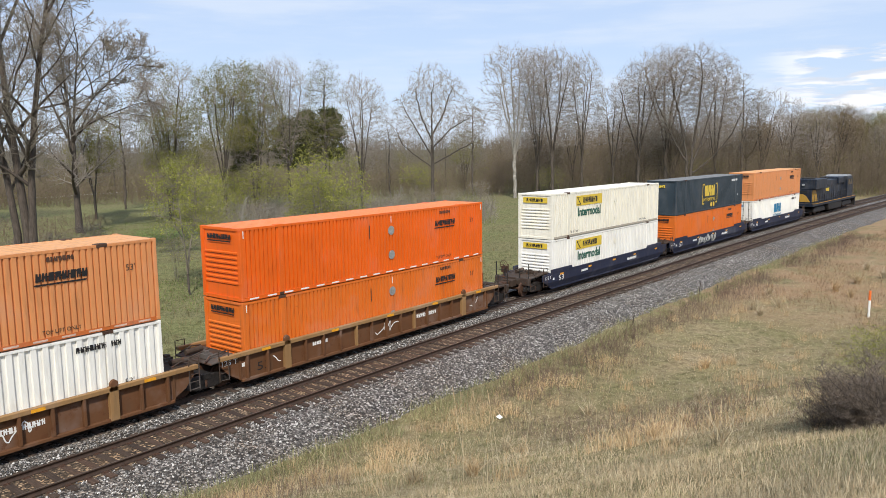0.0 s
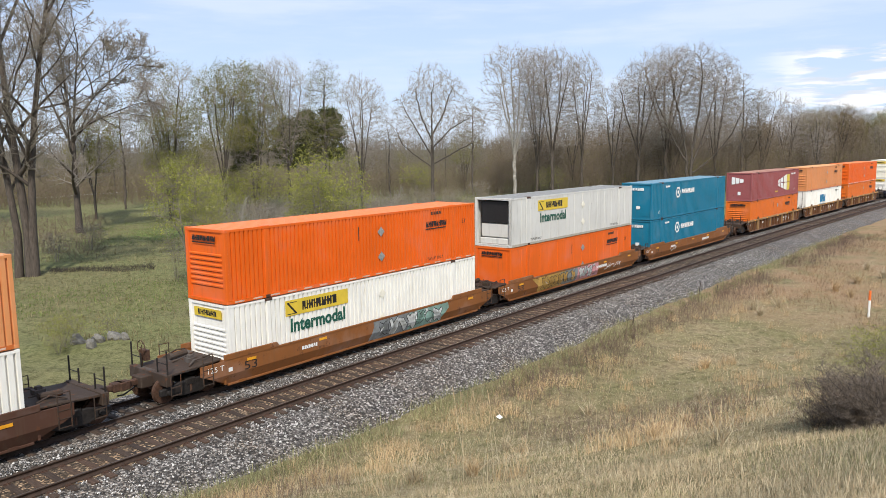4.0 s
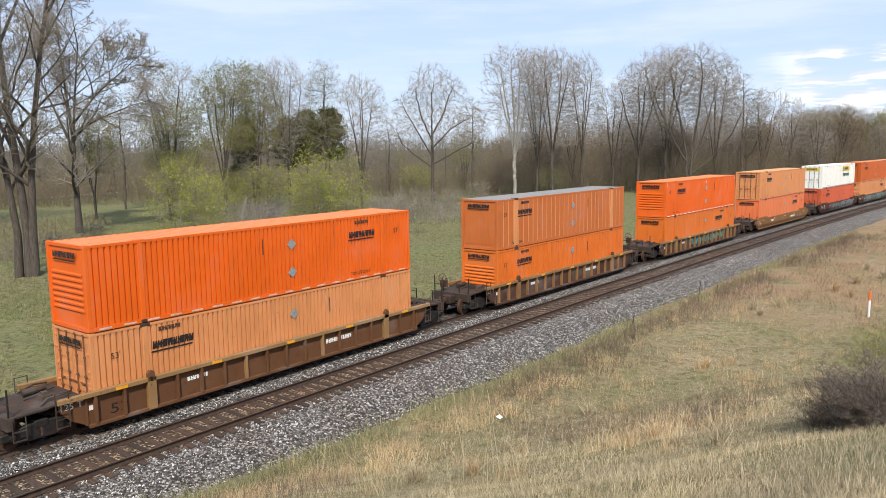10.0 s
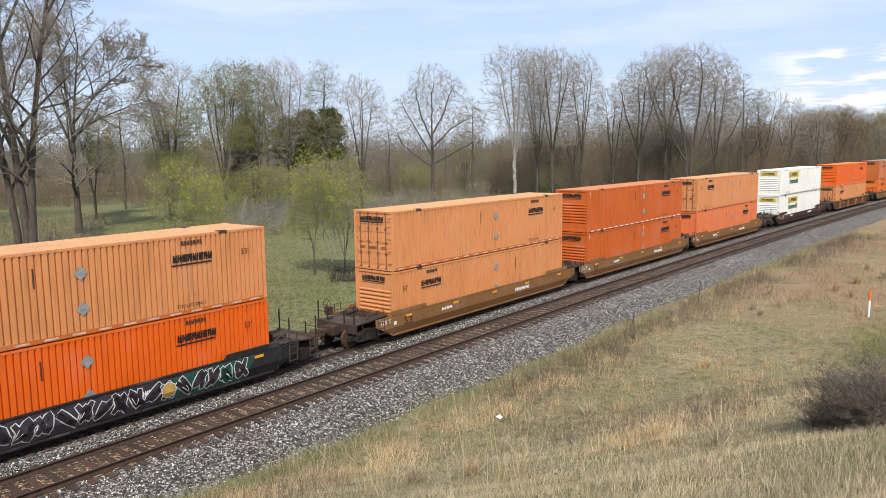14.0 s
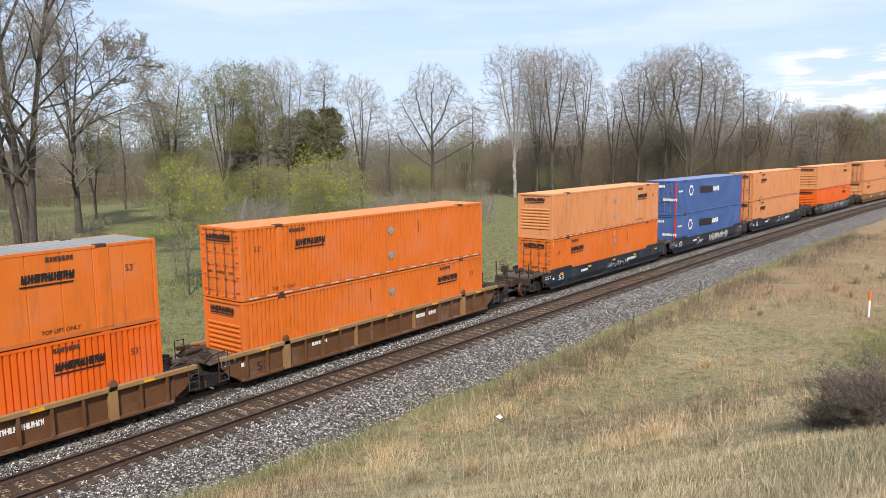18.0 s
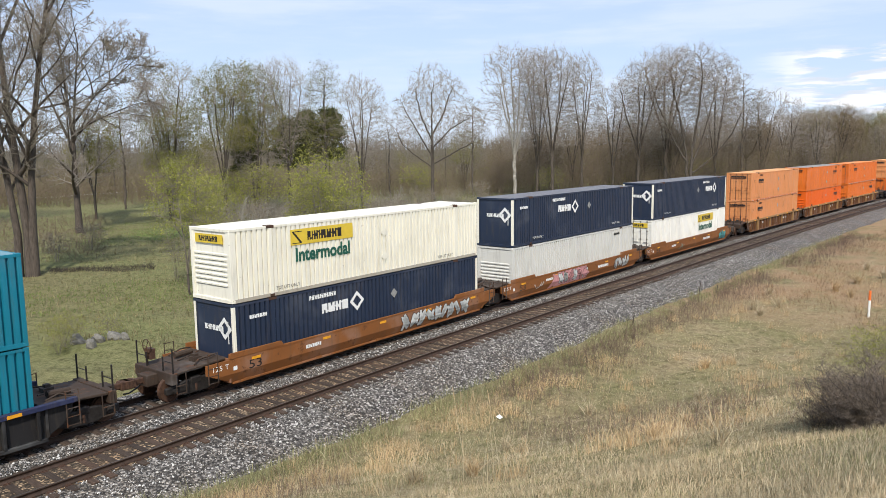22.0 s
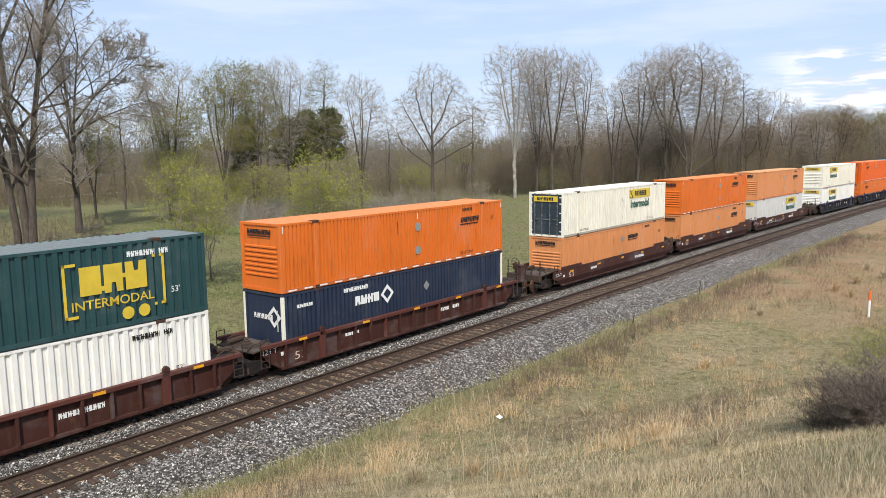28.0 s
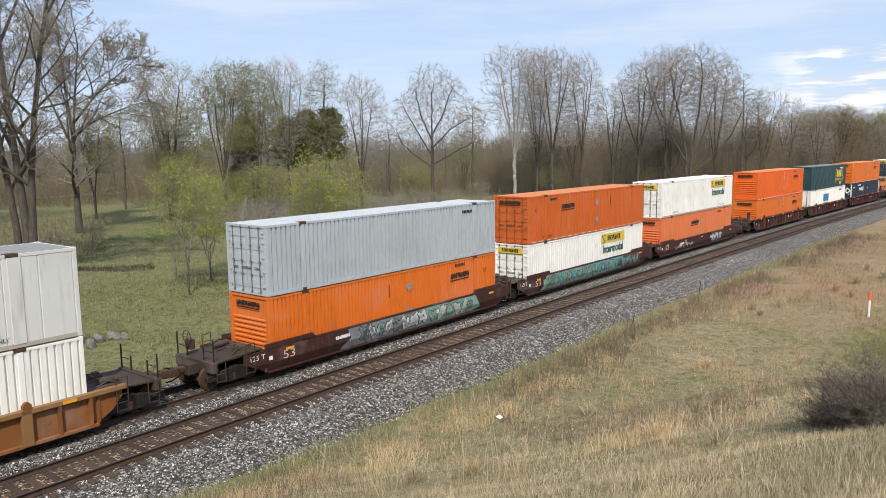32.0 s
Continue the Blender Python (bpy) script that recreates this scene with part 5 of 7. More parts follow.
# ---- locomotive ----
def locomotive():
    lo = new("locomotive")
    tagged(lo, "dark blue and yellow six-axle diesel freight locomotive", "locomotive")
    B = paint("dark_blue_locomotive_paint", (0.010, 0.016, 0.028), 0.45, 0.5, 0.1)
    Yl = paint("yellow_locomotive_paint", (0.40, 0.23, 0.035), 0.5, 0.6, 0.2)
    Gy = paint("grey_locomotive_roof", (0.30, 0.31, 0.32), 0.5, 0.5, 0.1)
    part("underframe", Sheet().box(-10.6, 10.6, -1.5, 1.5, 1.25, 1.62), B, lo)
    part("hood", Sheet().slab([(-9.2, 1.62), (5.6, 1.62), (5.6, 4.25), (-5.2, 4.25), (-9.2, 4.25)], -0.98, 0.98).mesh("hood", 0.06), B, lo)
    part("radiator_housing", Sheet().slab([(-9.4, 3.3), (-4.9, 3.3), (-4.6, 4.62), (-9.4, 4.62)], -1.48, 1.48).mesh("radiator_housing", 0.08), B, lo, "wide flared radiator housing")
    part("hood_end", Sheet().box(-9.55, -9.2, -0.97, 0.97, 1.62, 3.3).mesh("hood_end", 0.05), B, lo)
    gold = Sheet().slab([(-0.9, 1.75), (0.9, 1.75), (0.35, 2.55), (-0.9, 3.2)], -0.004, 0)
    part("end_stripe", gold, Yl, lo, "slanting yellow panel on the rear end", m=pose(-9.556, 0, 0, 0, 0, -90))
    part("hood_stripe", Sheet().slab([(-9.1, 1.75), (-6.6, 1.75), (-7.6, 3.2), (-9.1, 3.2)], -0.004, 0), Yl, lo, "slanting yellow panel on the hood side", m=pose(0, -0.985, 0))
    part("end_window", Sheet().box(-9.57, -9.55, -0.5, 0.5, 2.75, 3.15), GLASS, lo)
    part("headlight", Sheet().rod((-9.62, 0, 3.9), (-9.40, 0, 3.9), 0.14, 10), GALV, lo)
    part("radiator_fan", Sheet().rod((-7.6, 0, 4.6), (-7.6, 0, 4.72), 0.85, 16), STEEL, lo)
    part("cab", Sheet().slab([(5.6, 1.62), (8.6, 1.62), (8.6, 3.2), (8.3, 4.0), (8.0, 4.45), (5.6, 4.45)], -1.5, 1.5).mesh("cab", 0.06), B, lo)
    part("cab_roof", Sheet().slab([(5.5, 4.45), (8.1, 4.45), (7.8, 4.62), (5.7, 4.62)], -1.4, 1.4).mesh("cab_roof", 0.05), Gy, lo, "pale grey cab roof")
    part("nose", Sheet().slab([(8.6, 1.62), (10.2, 1.62), (10.1, 2.8), (9.8, 3.15), (8.6, 3.2)], -0.95, 0.95).mesh("nose", 0.1), Yl, lo, "yellow short nose")
    for x in (6.0, 7.1):
        part("window", Sheet().box(x, x + 0.75, -1.512, -1.49, 3.3, 4.05), GLASS, lo)
    part("exhaust_stack", Sheet().box(-1.0, 0.2, -0.4, 0.4, 4.25, 4.6).mesh("exhaust_stack", 0.05), STEEL, lo)
    part("dynamic_brake", Sheet().box(2.2, 5.4, -1.2, 1.2, 3.6, 4.45).mesh("dynamic_brake", 0.06), B, lo)
    part("fuel_tank", Sheet().slab([(-3.0, 0.35), (3.0, 0.35), (3.2, 0.7), (3.2, 1.25), (-3.2, 1.25), (-3.2, 0.7)], -1.45, 1.45).mesh("fuel_tank", 0.08), STEEL, lo)
    for k in range(9):
        part("hood_door", Sheet().box(-4.4 + k * 1.02, -3.5 + k * 1.02, -1.0, -0.98, 1.8, 3.6), B, lo)
    part("lettering", LET["word4"], YELLOW, lo, "yellow logo bars", m=pose(-3.2, -1.004, 2.8))
    part("stripe", Sheet().box(-10.6, 10.6, -1.506, -1.5, 1.55, 1.60), AMBER, lo, "thin yellow sill stripe")
    hr = Sheet()
    for k in range(15):
        x = -9.8 + k * 1.1
        hr.rod((x, -1.45, 1.62), (x, -1.45, 2.65), 0.02, 5)
    hr.rod((-9.8, -1.45, 2.65), (5.6, -1.45, 2.65), 0.02, 5)
    part("handrail", hr, STEEL, lo)
    part("coupler", Sheet().box(-11.2, -10.6, -0.15, 0.15, 0.72, 1.0).box(10.6, 11.2, -0.15, 0.15, 0.72, 1.0), RUSTY, lo)
    part("plow", Sheet().slab([(10.5, 0.15), (10.9, 0.15), (10.7, 1.2), (10.5, 1.2)], -1.4, 1.4), STEEL, lo)
    for x in (-6.7, 6.7):
        tr = part("truck", Sheet().slab([(-2.5, 0.45), (2.5, 0.45), (2.5, 0.85), (1.9, 1.05), (-1.9, 1.05), (-2.5, 0.85)], -1.25, 1.25).mesh("truck", 0.04), STEEL, lo, m=pose(x, 0, 0))
        for dx in (-1.85, 0.0, 1.85):
            part("wheelset", W_MESH["wheel_axle"], RUSTY, tr, "steel wheels on an axle", m=pose(dx, 0, 0.52))
            part("bearing_cap", W_MESH["cap"], STEEL, tr, m=pose(dx, -0.12, 0.52))
    return lo


# ---- make-up of the train, front to rear: (top), (bottom), well ----
O, N, D, S, R = "bright_orange", "nose", "door", "smooth", "reefer"
FAR = 12.0                    # logo near the leading end
TRAIN = [
    (("tan", N, "rib", "word", FAR), ("white", D, "wide", "big_blue", 6.8), ("smooth", "navy", ())),
    (("slate", S, "rib", "big_yellow", 6.3), ("orange", N, "rib", "word", FAR), ("smooth", "navy", (("silver", -3.5, 0.8, True),))),
    (("cream", N, "rib", "yellow", 3.0), ("white", N, "rib", "yellow", 3.0), ("smooth", "navy", ())),
    ((O, N, "rib", "word", FAR, "", True), ("orange", N, "rib", "word", FAR, "", True), ("ribbed", "brown", (("white", -6.8, -6.2, False), ("white", -0.6, 1.2, False), ("white", 6.9, 7.5, False)))),
    (("tan", N, "rib", "word", FAR), ("white", D, "wide", "big_blue", 6.0), ("ribbed", "brown", (("white", -6.5, -5.9, False), ("white", -1.5, -0.4, False), ("white", 1.0, 3.5, False)))),
    (("maroon", S, "wide", "wedge", 8.5), ("orange", N, "rib", "word", 11.4), ("ribbed", "brown", (("white", 0.2, 1.5, False), ("white", 2.2, 6.0, False)))),
    (("teal", S, "rib", "hex", 4.6), ("teal", S, "rib", "hex", 4.6), ("smooth", "rust", (("silver", -4.8, -3.4, False),))),
    (("pale_grey", R, "flat", "yellow", 3.0, "grey"), (O, S, "flat", "word", 12.2), ("smooth", "rust", (("dark", -5.0, -0.5, True), ("pink", -0.3, 2.0, True), ("white", 3.6, 6.2, False)))),
    ((O, N, "rib", "word", FAR), ("white", N, "rib", "yellow", 2.8), ("smooth", "rust", (("mix", 0.0, 4.5, True),))),
    (("tan", D, "rib", "word", 2.4), ("white", N, "rib", "yellow", 3.5), ("smooth", "dark", (("sage", -6.0, 3.5, True),))),
    (("deep_orange", D, "rib", "word", 2.2), ("tan", N, "rib", "word", 12.4), ("smooth", "dark", (("sage", -5.5, 7.8, True),))),
    (("white", D, "rib", "yellow", 9.5), ("coral", D, "rib", "word", 2.0), ("smooth", "maroon", (("grey", -4.5, 6.4, True),))),
    (("tan", D, "rib", "word", 2.0), ("salmon", S, "flat", "word", 11.6), ("smooth", "mustard", (("sage", 5.0, 7.0, False),))),
    ((O, N, "rib", "word", 2.3, "", True), ("orange", S, "flat", "word", 11.2), ("ribbed", "dark", (("turq", -3.2, 5.2, True),))),
    (("dark_orange", S, "flat", "word", 2.0, "grey"), ("orange", N, "rib", "word", 2.0), ("ribbed", "dark", ())),
    ((O, N, "rib", "word", FAR), ("tan", D, "rib", "word", 2.2), ("ribbed", "brown", ())),
    (("white", N, "rib", "yellow", 3.0), ("white", N, "rib", "yellow", 3.0), ("low", "maroon", ())),
    (("tan", D, "rib", "word", 2.2), ("salmon", S, "flat", "word", 11.8), ("smooth", "mustard", (("sage", -4.5, -3.2, False),))),
    (("deep_orange", N, "rib", "word", FAR, "", True), ("deep_orange", N, "rib", "word", FAR, "", True), ("smooth", "mustard", ())),
    (("tan", D, "rib", "word", 12.1), ("tan", N, "rib", "word", 2.0), ("smooth", "mustard", ())),
    (("tan", N, "rib", "word", 12.0), (O, N, "rib", "word", FAR), ("smooth", "black", (("night", -6.0, 6.5, True),))),
    (("tan", D, "rib", "word", 2.2), ("tan", D, "rib", "word", 2.2), ("smooth", "slate", (("silver", -1.0, 3.0, False),))),
    (("blue", D, "rib", "blue", 2.8), ("blue", S, "rib", "blue", 2.8), ("smooth", "slate", (("white", -3.6, -2.2, False), ("silver", -1.0, 3.5, True)))),
    (("tan", N, "rib", "word", 12.4), ("orange", D, "rib", "word", 2.4, "", True), ("smooth", "slate", (("silver", -0.8, 2.6, False),))),
    (("orange", D, "rib", "word", 2.8), ("orange", N, "rib", "word", 12.2), ("ribbed", "brown", ())),
    (("orange", S, "flat", "word", 11.6, "grey"), (O, N, "rib", "word", 12.4), ("ribbed", "brown", ())),
    (("tan", D, "rib", "word", 2.0), ("tan", D, "rib", "word", 2.0), ("ribbed", "brown", ())),
    (("navy", S, "rib", "diamond", 11.0), ("white", D, "rib", "yellow", 9.4), ("smooth", "rust", (("teal", -3.0, -2.0, False), ("turq", 6.0, 7.6, True)))),
    (("navy", S, "rib", "diamond", 5.2), ("pale_grey", N, "rib", "none", 5.0), ("smooth", "rust", (("silver", -6.0, -4.9, False), ("pink", -3.2, 0.4, True), ("silver", 4.6, 6.9, True)))),
    (("cream", N, "rib", "yellow", 3.0), ("navy", S, "rib", "diamond", 4.6), ("smooth", "rust", (("silver", 1.4, 7.0, True),))),
    (("aqua", S, "rib", "hex", 4.6), ("aqua", S, "rib", "hex", 4.6), ("ribbed", "black", (("white", -0.8, 1.6, False),))),
    ((O, D, "rib", "word", 2.8, "", True), ("orange", N, "rib", "word", 2.8, "", True), ("ribbed", "black", (("silver", -5.0, -3.6, False), ("white", 1.0, 2.2, False)))),
    (("cream", N, "rib", "yellow", 3.0), ("white", N, "rib", "yellow", 3.0), ("ribbed", "black", (("white", -1.5, 1.2, False), ("white", 3.2, 4.6, False)))),
    (("tan", N, "rib", "word", 12.0), ("pale_grey", S, "flat", "yellow", 9.6), ("smooth", "maroon", (("silver", -5.5, 0.6, False),))),
    (("orange", N, "rib", "word", FAR, "", True), ("tan", S, "rib", "word", FAR), ("smooth", "maroon", ())),
    (("cream", D, "rib", "yellow", 9.6, "dark_door"), ("tan", N, "rib", "word", 9.5), ("smooth", "maroon", ())),
    (("orange", N, "rib", "word", 12.2, "", True), ("navy", S, "rib", "diamond", 4.2), ("ribbed", "maroon", ())),
    (("green", S, "wide", "big_yellow", 11.4), ("white", D, "wide", "big_blue", 5.6), ("ribbed", "maroon", ())),
    ((O, N, "rib", "word", 12.2, "", True), ("orange", N, "rib", "word", 12.2, "", True), ("ribbed", "maroon", ())),
    (("white", D, "rib", "yellow", 10.6), ("salmon", N, "flat", "word", 6.2), ("smooth", "maroon", (("white", -5.5, -1.8, False), ("silver", 2.5, 5.0, True)))),
    (("deep_orange", D, "rib", "word", 3.9), ("white", D, "rib", "yellow", 9.4), ("smooth", "maroon", (("teal", -6.2, 7.0, True),))),
    (("grey", D, "rib", "none", 6.0), ("orange", N, "rib", "word", 12.0), ("smooth", "maroon", (("mix", -3.2, 5.5, True),))),
    (("pale_grey", R, "flat", "yellow", 3.0, "grey"), ("white", N, "rib", "yellow", 5.0), ("ribbed", "rust", ())),
]
SETS = [(0, 3), (3, 3), (6, 3), (9, 3), (12, 1), (13, 1), (14, 1), (15, 1), (16, 1), (17, 3), (20, 1), (21, 3), (24, 3), (27, 3), (30, 3), (33, 3), (36, 3), (39, 3), (42, 1)]
SPEED = 25.457
FIRST = 97.61 - CL / 2         # centre of the first unit at the start
movers = []                   # (thing, start along the line, height)
s_at = FIRST
SLACK = {27: 0.25, 30: 0.3, 33: -0.65}      # slack in the couplings of a few sets
for first, count in SETS:
    for k in range(count):
        i = first + k
        top, bottom, (kind, colour, spray) = TRAIN[i]
        aft = "A" if k < count - 1 else "C"
        fore = "A" if k > 0 else "C"
        z_low = 0.36
        s_now = s_at + SLACK.get(first, 0.0)
        movers.append((well_car(kind, colour, fore, aft, False, i + 1, spray), s_now, 0.0))
        movers.append((container(*bottom, where="in a well car"), s_now, z_low))
        movers.append((container(*top, where="stacked on another"), s_now, z_low + CH + 0.03))
        s_at -= 19.696 if aft == "A" else 23.754
movers.append((locomotive(), FIRST + PULL + 11.9, 0.0))


# ---- vegetation ----
def bark_material(name, dark, light):
    m, t, b = nodes_of(name)
    tc = t.nodes.new("ShaderNodeTexCoord").outputs["Object"]
    mp = t.nodes.new("ShaderNodeMapping")
    mp.inputs["Scale"].default_value = (4, 4, 0.7)
    t.links.new(tc, mp.inputs[0])
    n = noise_node(t, mp.outputs[0], 2.2, 5, 0.65, rnd_w(t))
    c = ramp_node(t, n.outputs["Fac"], [(0.3, dark), (0.7, light)])
    t.links.new(c.outputs[0], b.inputs["Base Color"])
    b.inputs["Roughness"].default_value = 0.9
    bump_to(t, b, n.outputs["Fac"], 0.6, 0.04)
    return m


def island_material(name, stops, rough=0.85, glow=0.0):
    """Colour by piece, so that no two blades or leaves need be alike."""
    m, t, b = nodes_of(name)
    g = t.nodes.new("ShaderNodeNewGeometry")
    c = ramp_node(t, g.outputs["Random Per Island"], stops)
    n = noise_node(t, g.outputs["Position"], 0.35, 3, 0.6)
    v = ramp_node(t, n.outputs["Fac"], [(0.3, (0.72, 0.74, 0.72)), (0.7, (1.2, 1.14, 1.05))])
    t.links.new(mix_node(t, 1.0, c.outputs[0], v.outputs[0], "MULTIPLY"), b.inputs["Base Color"])
    b.inputs["Roughness"].default_value = rough
    b.inputs["Specular IOR Level"].default_value = 0.15
    if glow:
        # thin leaves let part of the light through
        tr = t.nodes.new("ShaderNodeBsdfTranslucent")
        t.links.new(b.inputs["Base Color"].links[0].from_socket, tr.inputs["Color"])
        ms = t.nodes.new("ShaderNodeMixShader")
        ms.inputs[0].default_value = glow
        t.links.new(b.outputs[0], ms.inputs[1])
        t.links.new(tr.outputs[0], ms.inputs[2])
        t.links.new(ms.outputs[0], t.nodes["Material Output"].inputs["Surface"])
    return m


BARK = bark_material("grey_brown_bark", (0.040, 0.032, 0.026), (0.130, 0.106, 0.085))
DARKBARK = bark_material("dark_bark", (0.040, 0.030, 0.024), (0.12, 0.095, 0.075))
BIRCH = bark_material("pale_bark", (0.16, 0.14, 0.115), (0.46, 0.43, 0.38))
TWIG = plain("grey_twig", (0.205, 0.175, 0.135), 0.9, 0, 0.35, 0.6)
PALETWIG = plain("pale_twig", (0.285, 0.245, 0.205), 0.9, 0, 0.3, 0.6)
BUD = island_material("yellow_green_buds", [(0.0, (0.125, 0.135, 0.036)), (0.5, (0.225, 0.225, 0.062)), (1.0, (0.34, 0.31, 0.11))], 0.85, 0.3)
FRESH = island_material("fresh_green_leaves", [(0.0, (0.18, 0.200, 0.036)), (0.5, (0.33, 0.345, 0.075)), (1.0, (0.48, 0.465, 0.14))], 0.85, 0.35)
CEDARM = island_material("dark_evergreen_needles", [(0.0, (0.055, 0.066, 0.026)), (0.6, (0.105, 0.118, 0.046)), (1.0, (0.18, 0.18, 0.075))], 0.85, 0.25)
OLIVE = island_material("olive_young_leaves", [(0.0, (0.13, 0.132, 0.042)), (0.6, (0.21, 0.205, 0.070)), (1.0, (0.30, 0.27, 0.12))], 0.85, 0.35)
WEED = plain("brown_dead_weed", (0.17, 0.115, 0.085), 0.9, 0, 0.4, 1.0)
BROWNBUD = island_material("brown_buds", [(0.0, (0.17, 0.130, 0.066)), (0.6, (0.26, 0.205, 0.105)), (1.0, (0.36, 0.31, 0.15))], 0.85, 0.3)


def tubes(segs, sides):
    """segs: rows of (p0, p1, r0, r1) in one array n x 8."""
    a = np.asarray(segs, dtype=np.float64).reshape(-1, 8)
    p0, p1, r0, r1 = a[:, 0:3], a[:, 3:6], a[:, 6:7], a[:, 7:8]
    d = p1 - p0
    d /= np.maximum(np.linalg.norm(d, axis=1, keepdims=True), 1e-6)
    ref = np.where(np.abs(d[:, 2:3]) > 0.9, np.array([[1.0, 0, 0]]), np.array([[0, 0, 1.0]]))
    u = np.cross(d, ref)
    u /= np.linalg.norm(u, axis=1, keepdims=True)
    w = np.cross(d, u)
    ang = np.arange(sides) * 2 * np.pi / sides
    ring = u[:, None] * np.cos(ang)[None, :, None] + w[:, None] * np.sin(ang)[None, :, None]
    v = np.concatenate([p0[:, None] + ring * r0[:, None], p1[:, None] + ring * r1[:, None]], 1)
    i = np.arange(sides)
    q = np.stack([i, sides + i, sides + (i + 1) % sides, (i + 1) % sides], -1)
    f = (q[None] + 2 * sides * np.arange(len(a))[:, None, None]).reshape(-1, 4)
    return v.reshape(-1, 3), f


def spikes(segs):
    """Fine twigs, drawn out to a point."""
    a = np.asarray(segs, dtype=np.float64).reshape(-1, 8)
    v, _ = tubes(a, 3)
    v = np.concatenate([v.reshape(-1, 6, 3)[:, :3], a[:, None, 3:6]], 1)
    f = (np.array([(0, 3, 1), (1, 3, 2), (2, 3, 0)])[None] + 4 * np.arange(len(a))[:, None, None]).reshape(-1, 3)
    return v.reshape(-1, 3), f


def flakes(pts, size, rg):
    """A small four-cornered leaf or clump at each point, turned at random."""
    n = len(pts)
    a = rg.randn(n, 3)
    a /= np.linalg.norm(a, axis=1, keepdims=True)
    b = np.cross(a, rg.randn(n, 3))
    b /= np.linalg.norm(b, axis=1, keepdims=True)
    s = size * (0.5 + rg.rand(n, 1))
    p = np.asarray(pts)
    v = np.stack([p - a * s, p - b * s * 0.55, p + a * s, p + b * s * 0.55], 1).reshape(-1, 3)
    return v, np.arange(4 * n).reshape(-1, 4)


STYLES = {
    # trunk share, limb angle, counts by level, length ratios, upward pull, leaders
    "lace": dict(trunk=0.2, angle=(26, 60), counts=(20, 9, 9, 8), ratio=(0.50, 0.52, 0.52, 0.52), pull=0.16, leaders=1, lead=1.0, first=0.26),
    "bush": dict(trunk=0.02, angle=(16, 52), counts=(8, 7, 5, 0), ratio=(0.5, 0.5, 0.5, 0.4), pull=0.12, leaders=16, lead=1.0, first=0.12),
    "sapling": dict(trunk=0.12, angle=(20, 42), counts=(9, 5, 4, 3), ratio=(0.42, 0.5, 0.45, 0.4), pull=0.28, leaders=4, lead=1.0, first=0.2),
}


STEMS = {
    # radius at the foot, then (sideways, up) in metres along the stem
    "fore": [(0.4, [(-1.1, -0.3), (-0.9, 3.5), (-1.5, 9.0), (-2.1, 14.5), (-2.5, 20.0), (-3.0, 25.5), (-3.6, 30.4)]), (0.46, [(-0.1, -0.3), (-0.1, 3.5), (-0.4, 9.0), (-0.9, 14.5), (-1.1, 20.0), (-0.8, 23.8), (-1.0, 28.2), (-1.2, 31.5)]), (0.2, [(-1.1, 20.0), (-1.8, 22.7), (-2.5, 26.0), (-3.0, 29.3)]), (0.22, [(-1.0, 19.7), (0.3, 24.4), (1.5, 27.1), (2.5, 29.9)]), (0.42, [(0.3, -0.3), (0.4, 3.7), (0.7, 8.4), (1.3, 13.4), (2.3, 18.9), (3.2, 23.3), (4.1, 27.1), (5.0, 31.0)]), (0.2, [(3.0, 21.9), (4.7, 24.9), (6.3, 27.1), (7.7, 29.3)]), (0.14, [(1.6, 14.2), (3.9, 14.7), (6.6, 16.7), (9.3, 18.3)])],
    "spread_left": [(0.55, [(0.0, -0.4), (0.0, 3.3), (0.0, 7.9), (0.0, 12.9), (-0.5, 19.6), (-1.0, 27.1)]), (0.3, [(0.0, 12.1), (2.0, 17.9), (4.0, 23.7), (4.5, 28.7)]), (0.26, [(0.0, 14.2), (3.5, 18.3), (7.0, 21.2), (10.0, 23.7)]), (0.3, [(0.0, 11.2), (-2.5, 16.2), (-5.0, 21.2), (-5.5, 27.1)]), (0.2, [(0.0, 13.3), (4.5, 15.4), (8.0, 16.7), (11.0, 17.5)])],
    "round": [(0.6, [(0.0, -0.5), (0.0, 6.1), (0.0, 11.3), (0.0, 16.5), (0.0, 21.7), (0.5, 24.3)]), (0.3, [(0.0, 9.8), (-3.0, 15.0), (-5.0, 18.6), (-6.0, 20.7)]), (0.3, [(0.0, 11.3), (3.5, 15.0), (7.0, 17.1), (9.0, 18.6)]), (0.26, [(0.0, 13.9), (2.5, 18.6), (3.5, 21.7), (4.5, 23.8)]), (0.26, [(0.0, 12.9), (-2.0, 17.6), (-3.0, 21.7), (-3.0, 23.8)]), (0.24, [(0.0, 8.2), (3.5, 10.1), (8.0, 12.4), (10.0, 15.0)]), (0.22, [(0.0, 7.7), (-3.5, 10.1), (-6.0, 12.4), (-7.0, 15.0)])],
    "dome": [(0.5, [(0.0, -0.6), (-0.5, 10.1), (-2.0, 17.7), (-4.0, 25.3), (-5.0, 31.0)]), (0.5, [(0.5, -0.6), (1.0, 11.4), (2.5, 21.5), (3.0, 30.4), (2.5, 33.5)]), (0.3, [(1.0, 7.6), (4.5, 15.2), (7.0, 22.8), (9.0, 29.1)]), (0.3, [(-1.0, 8.9), (-4.5, 15.2), (-7.5, 21.5), (-9.5, 26.6)]), (0.28, [(1.0, 5.1), (6.5, 10.1), (10.0, 15.2), (12.0, 21.5)])],
}


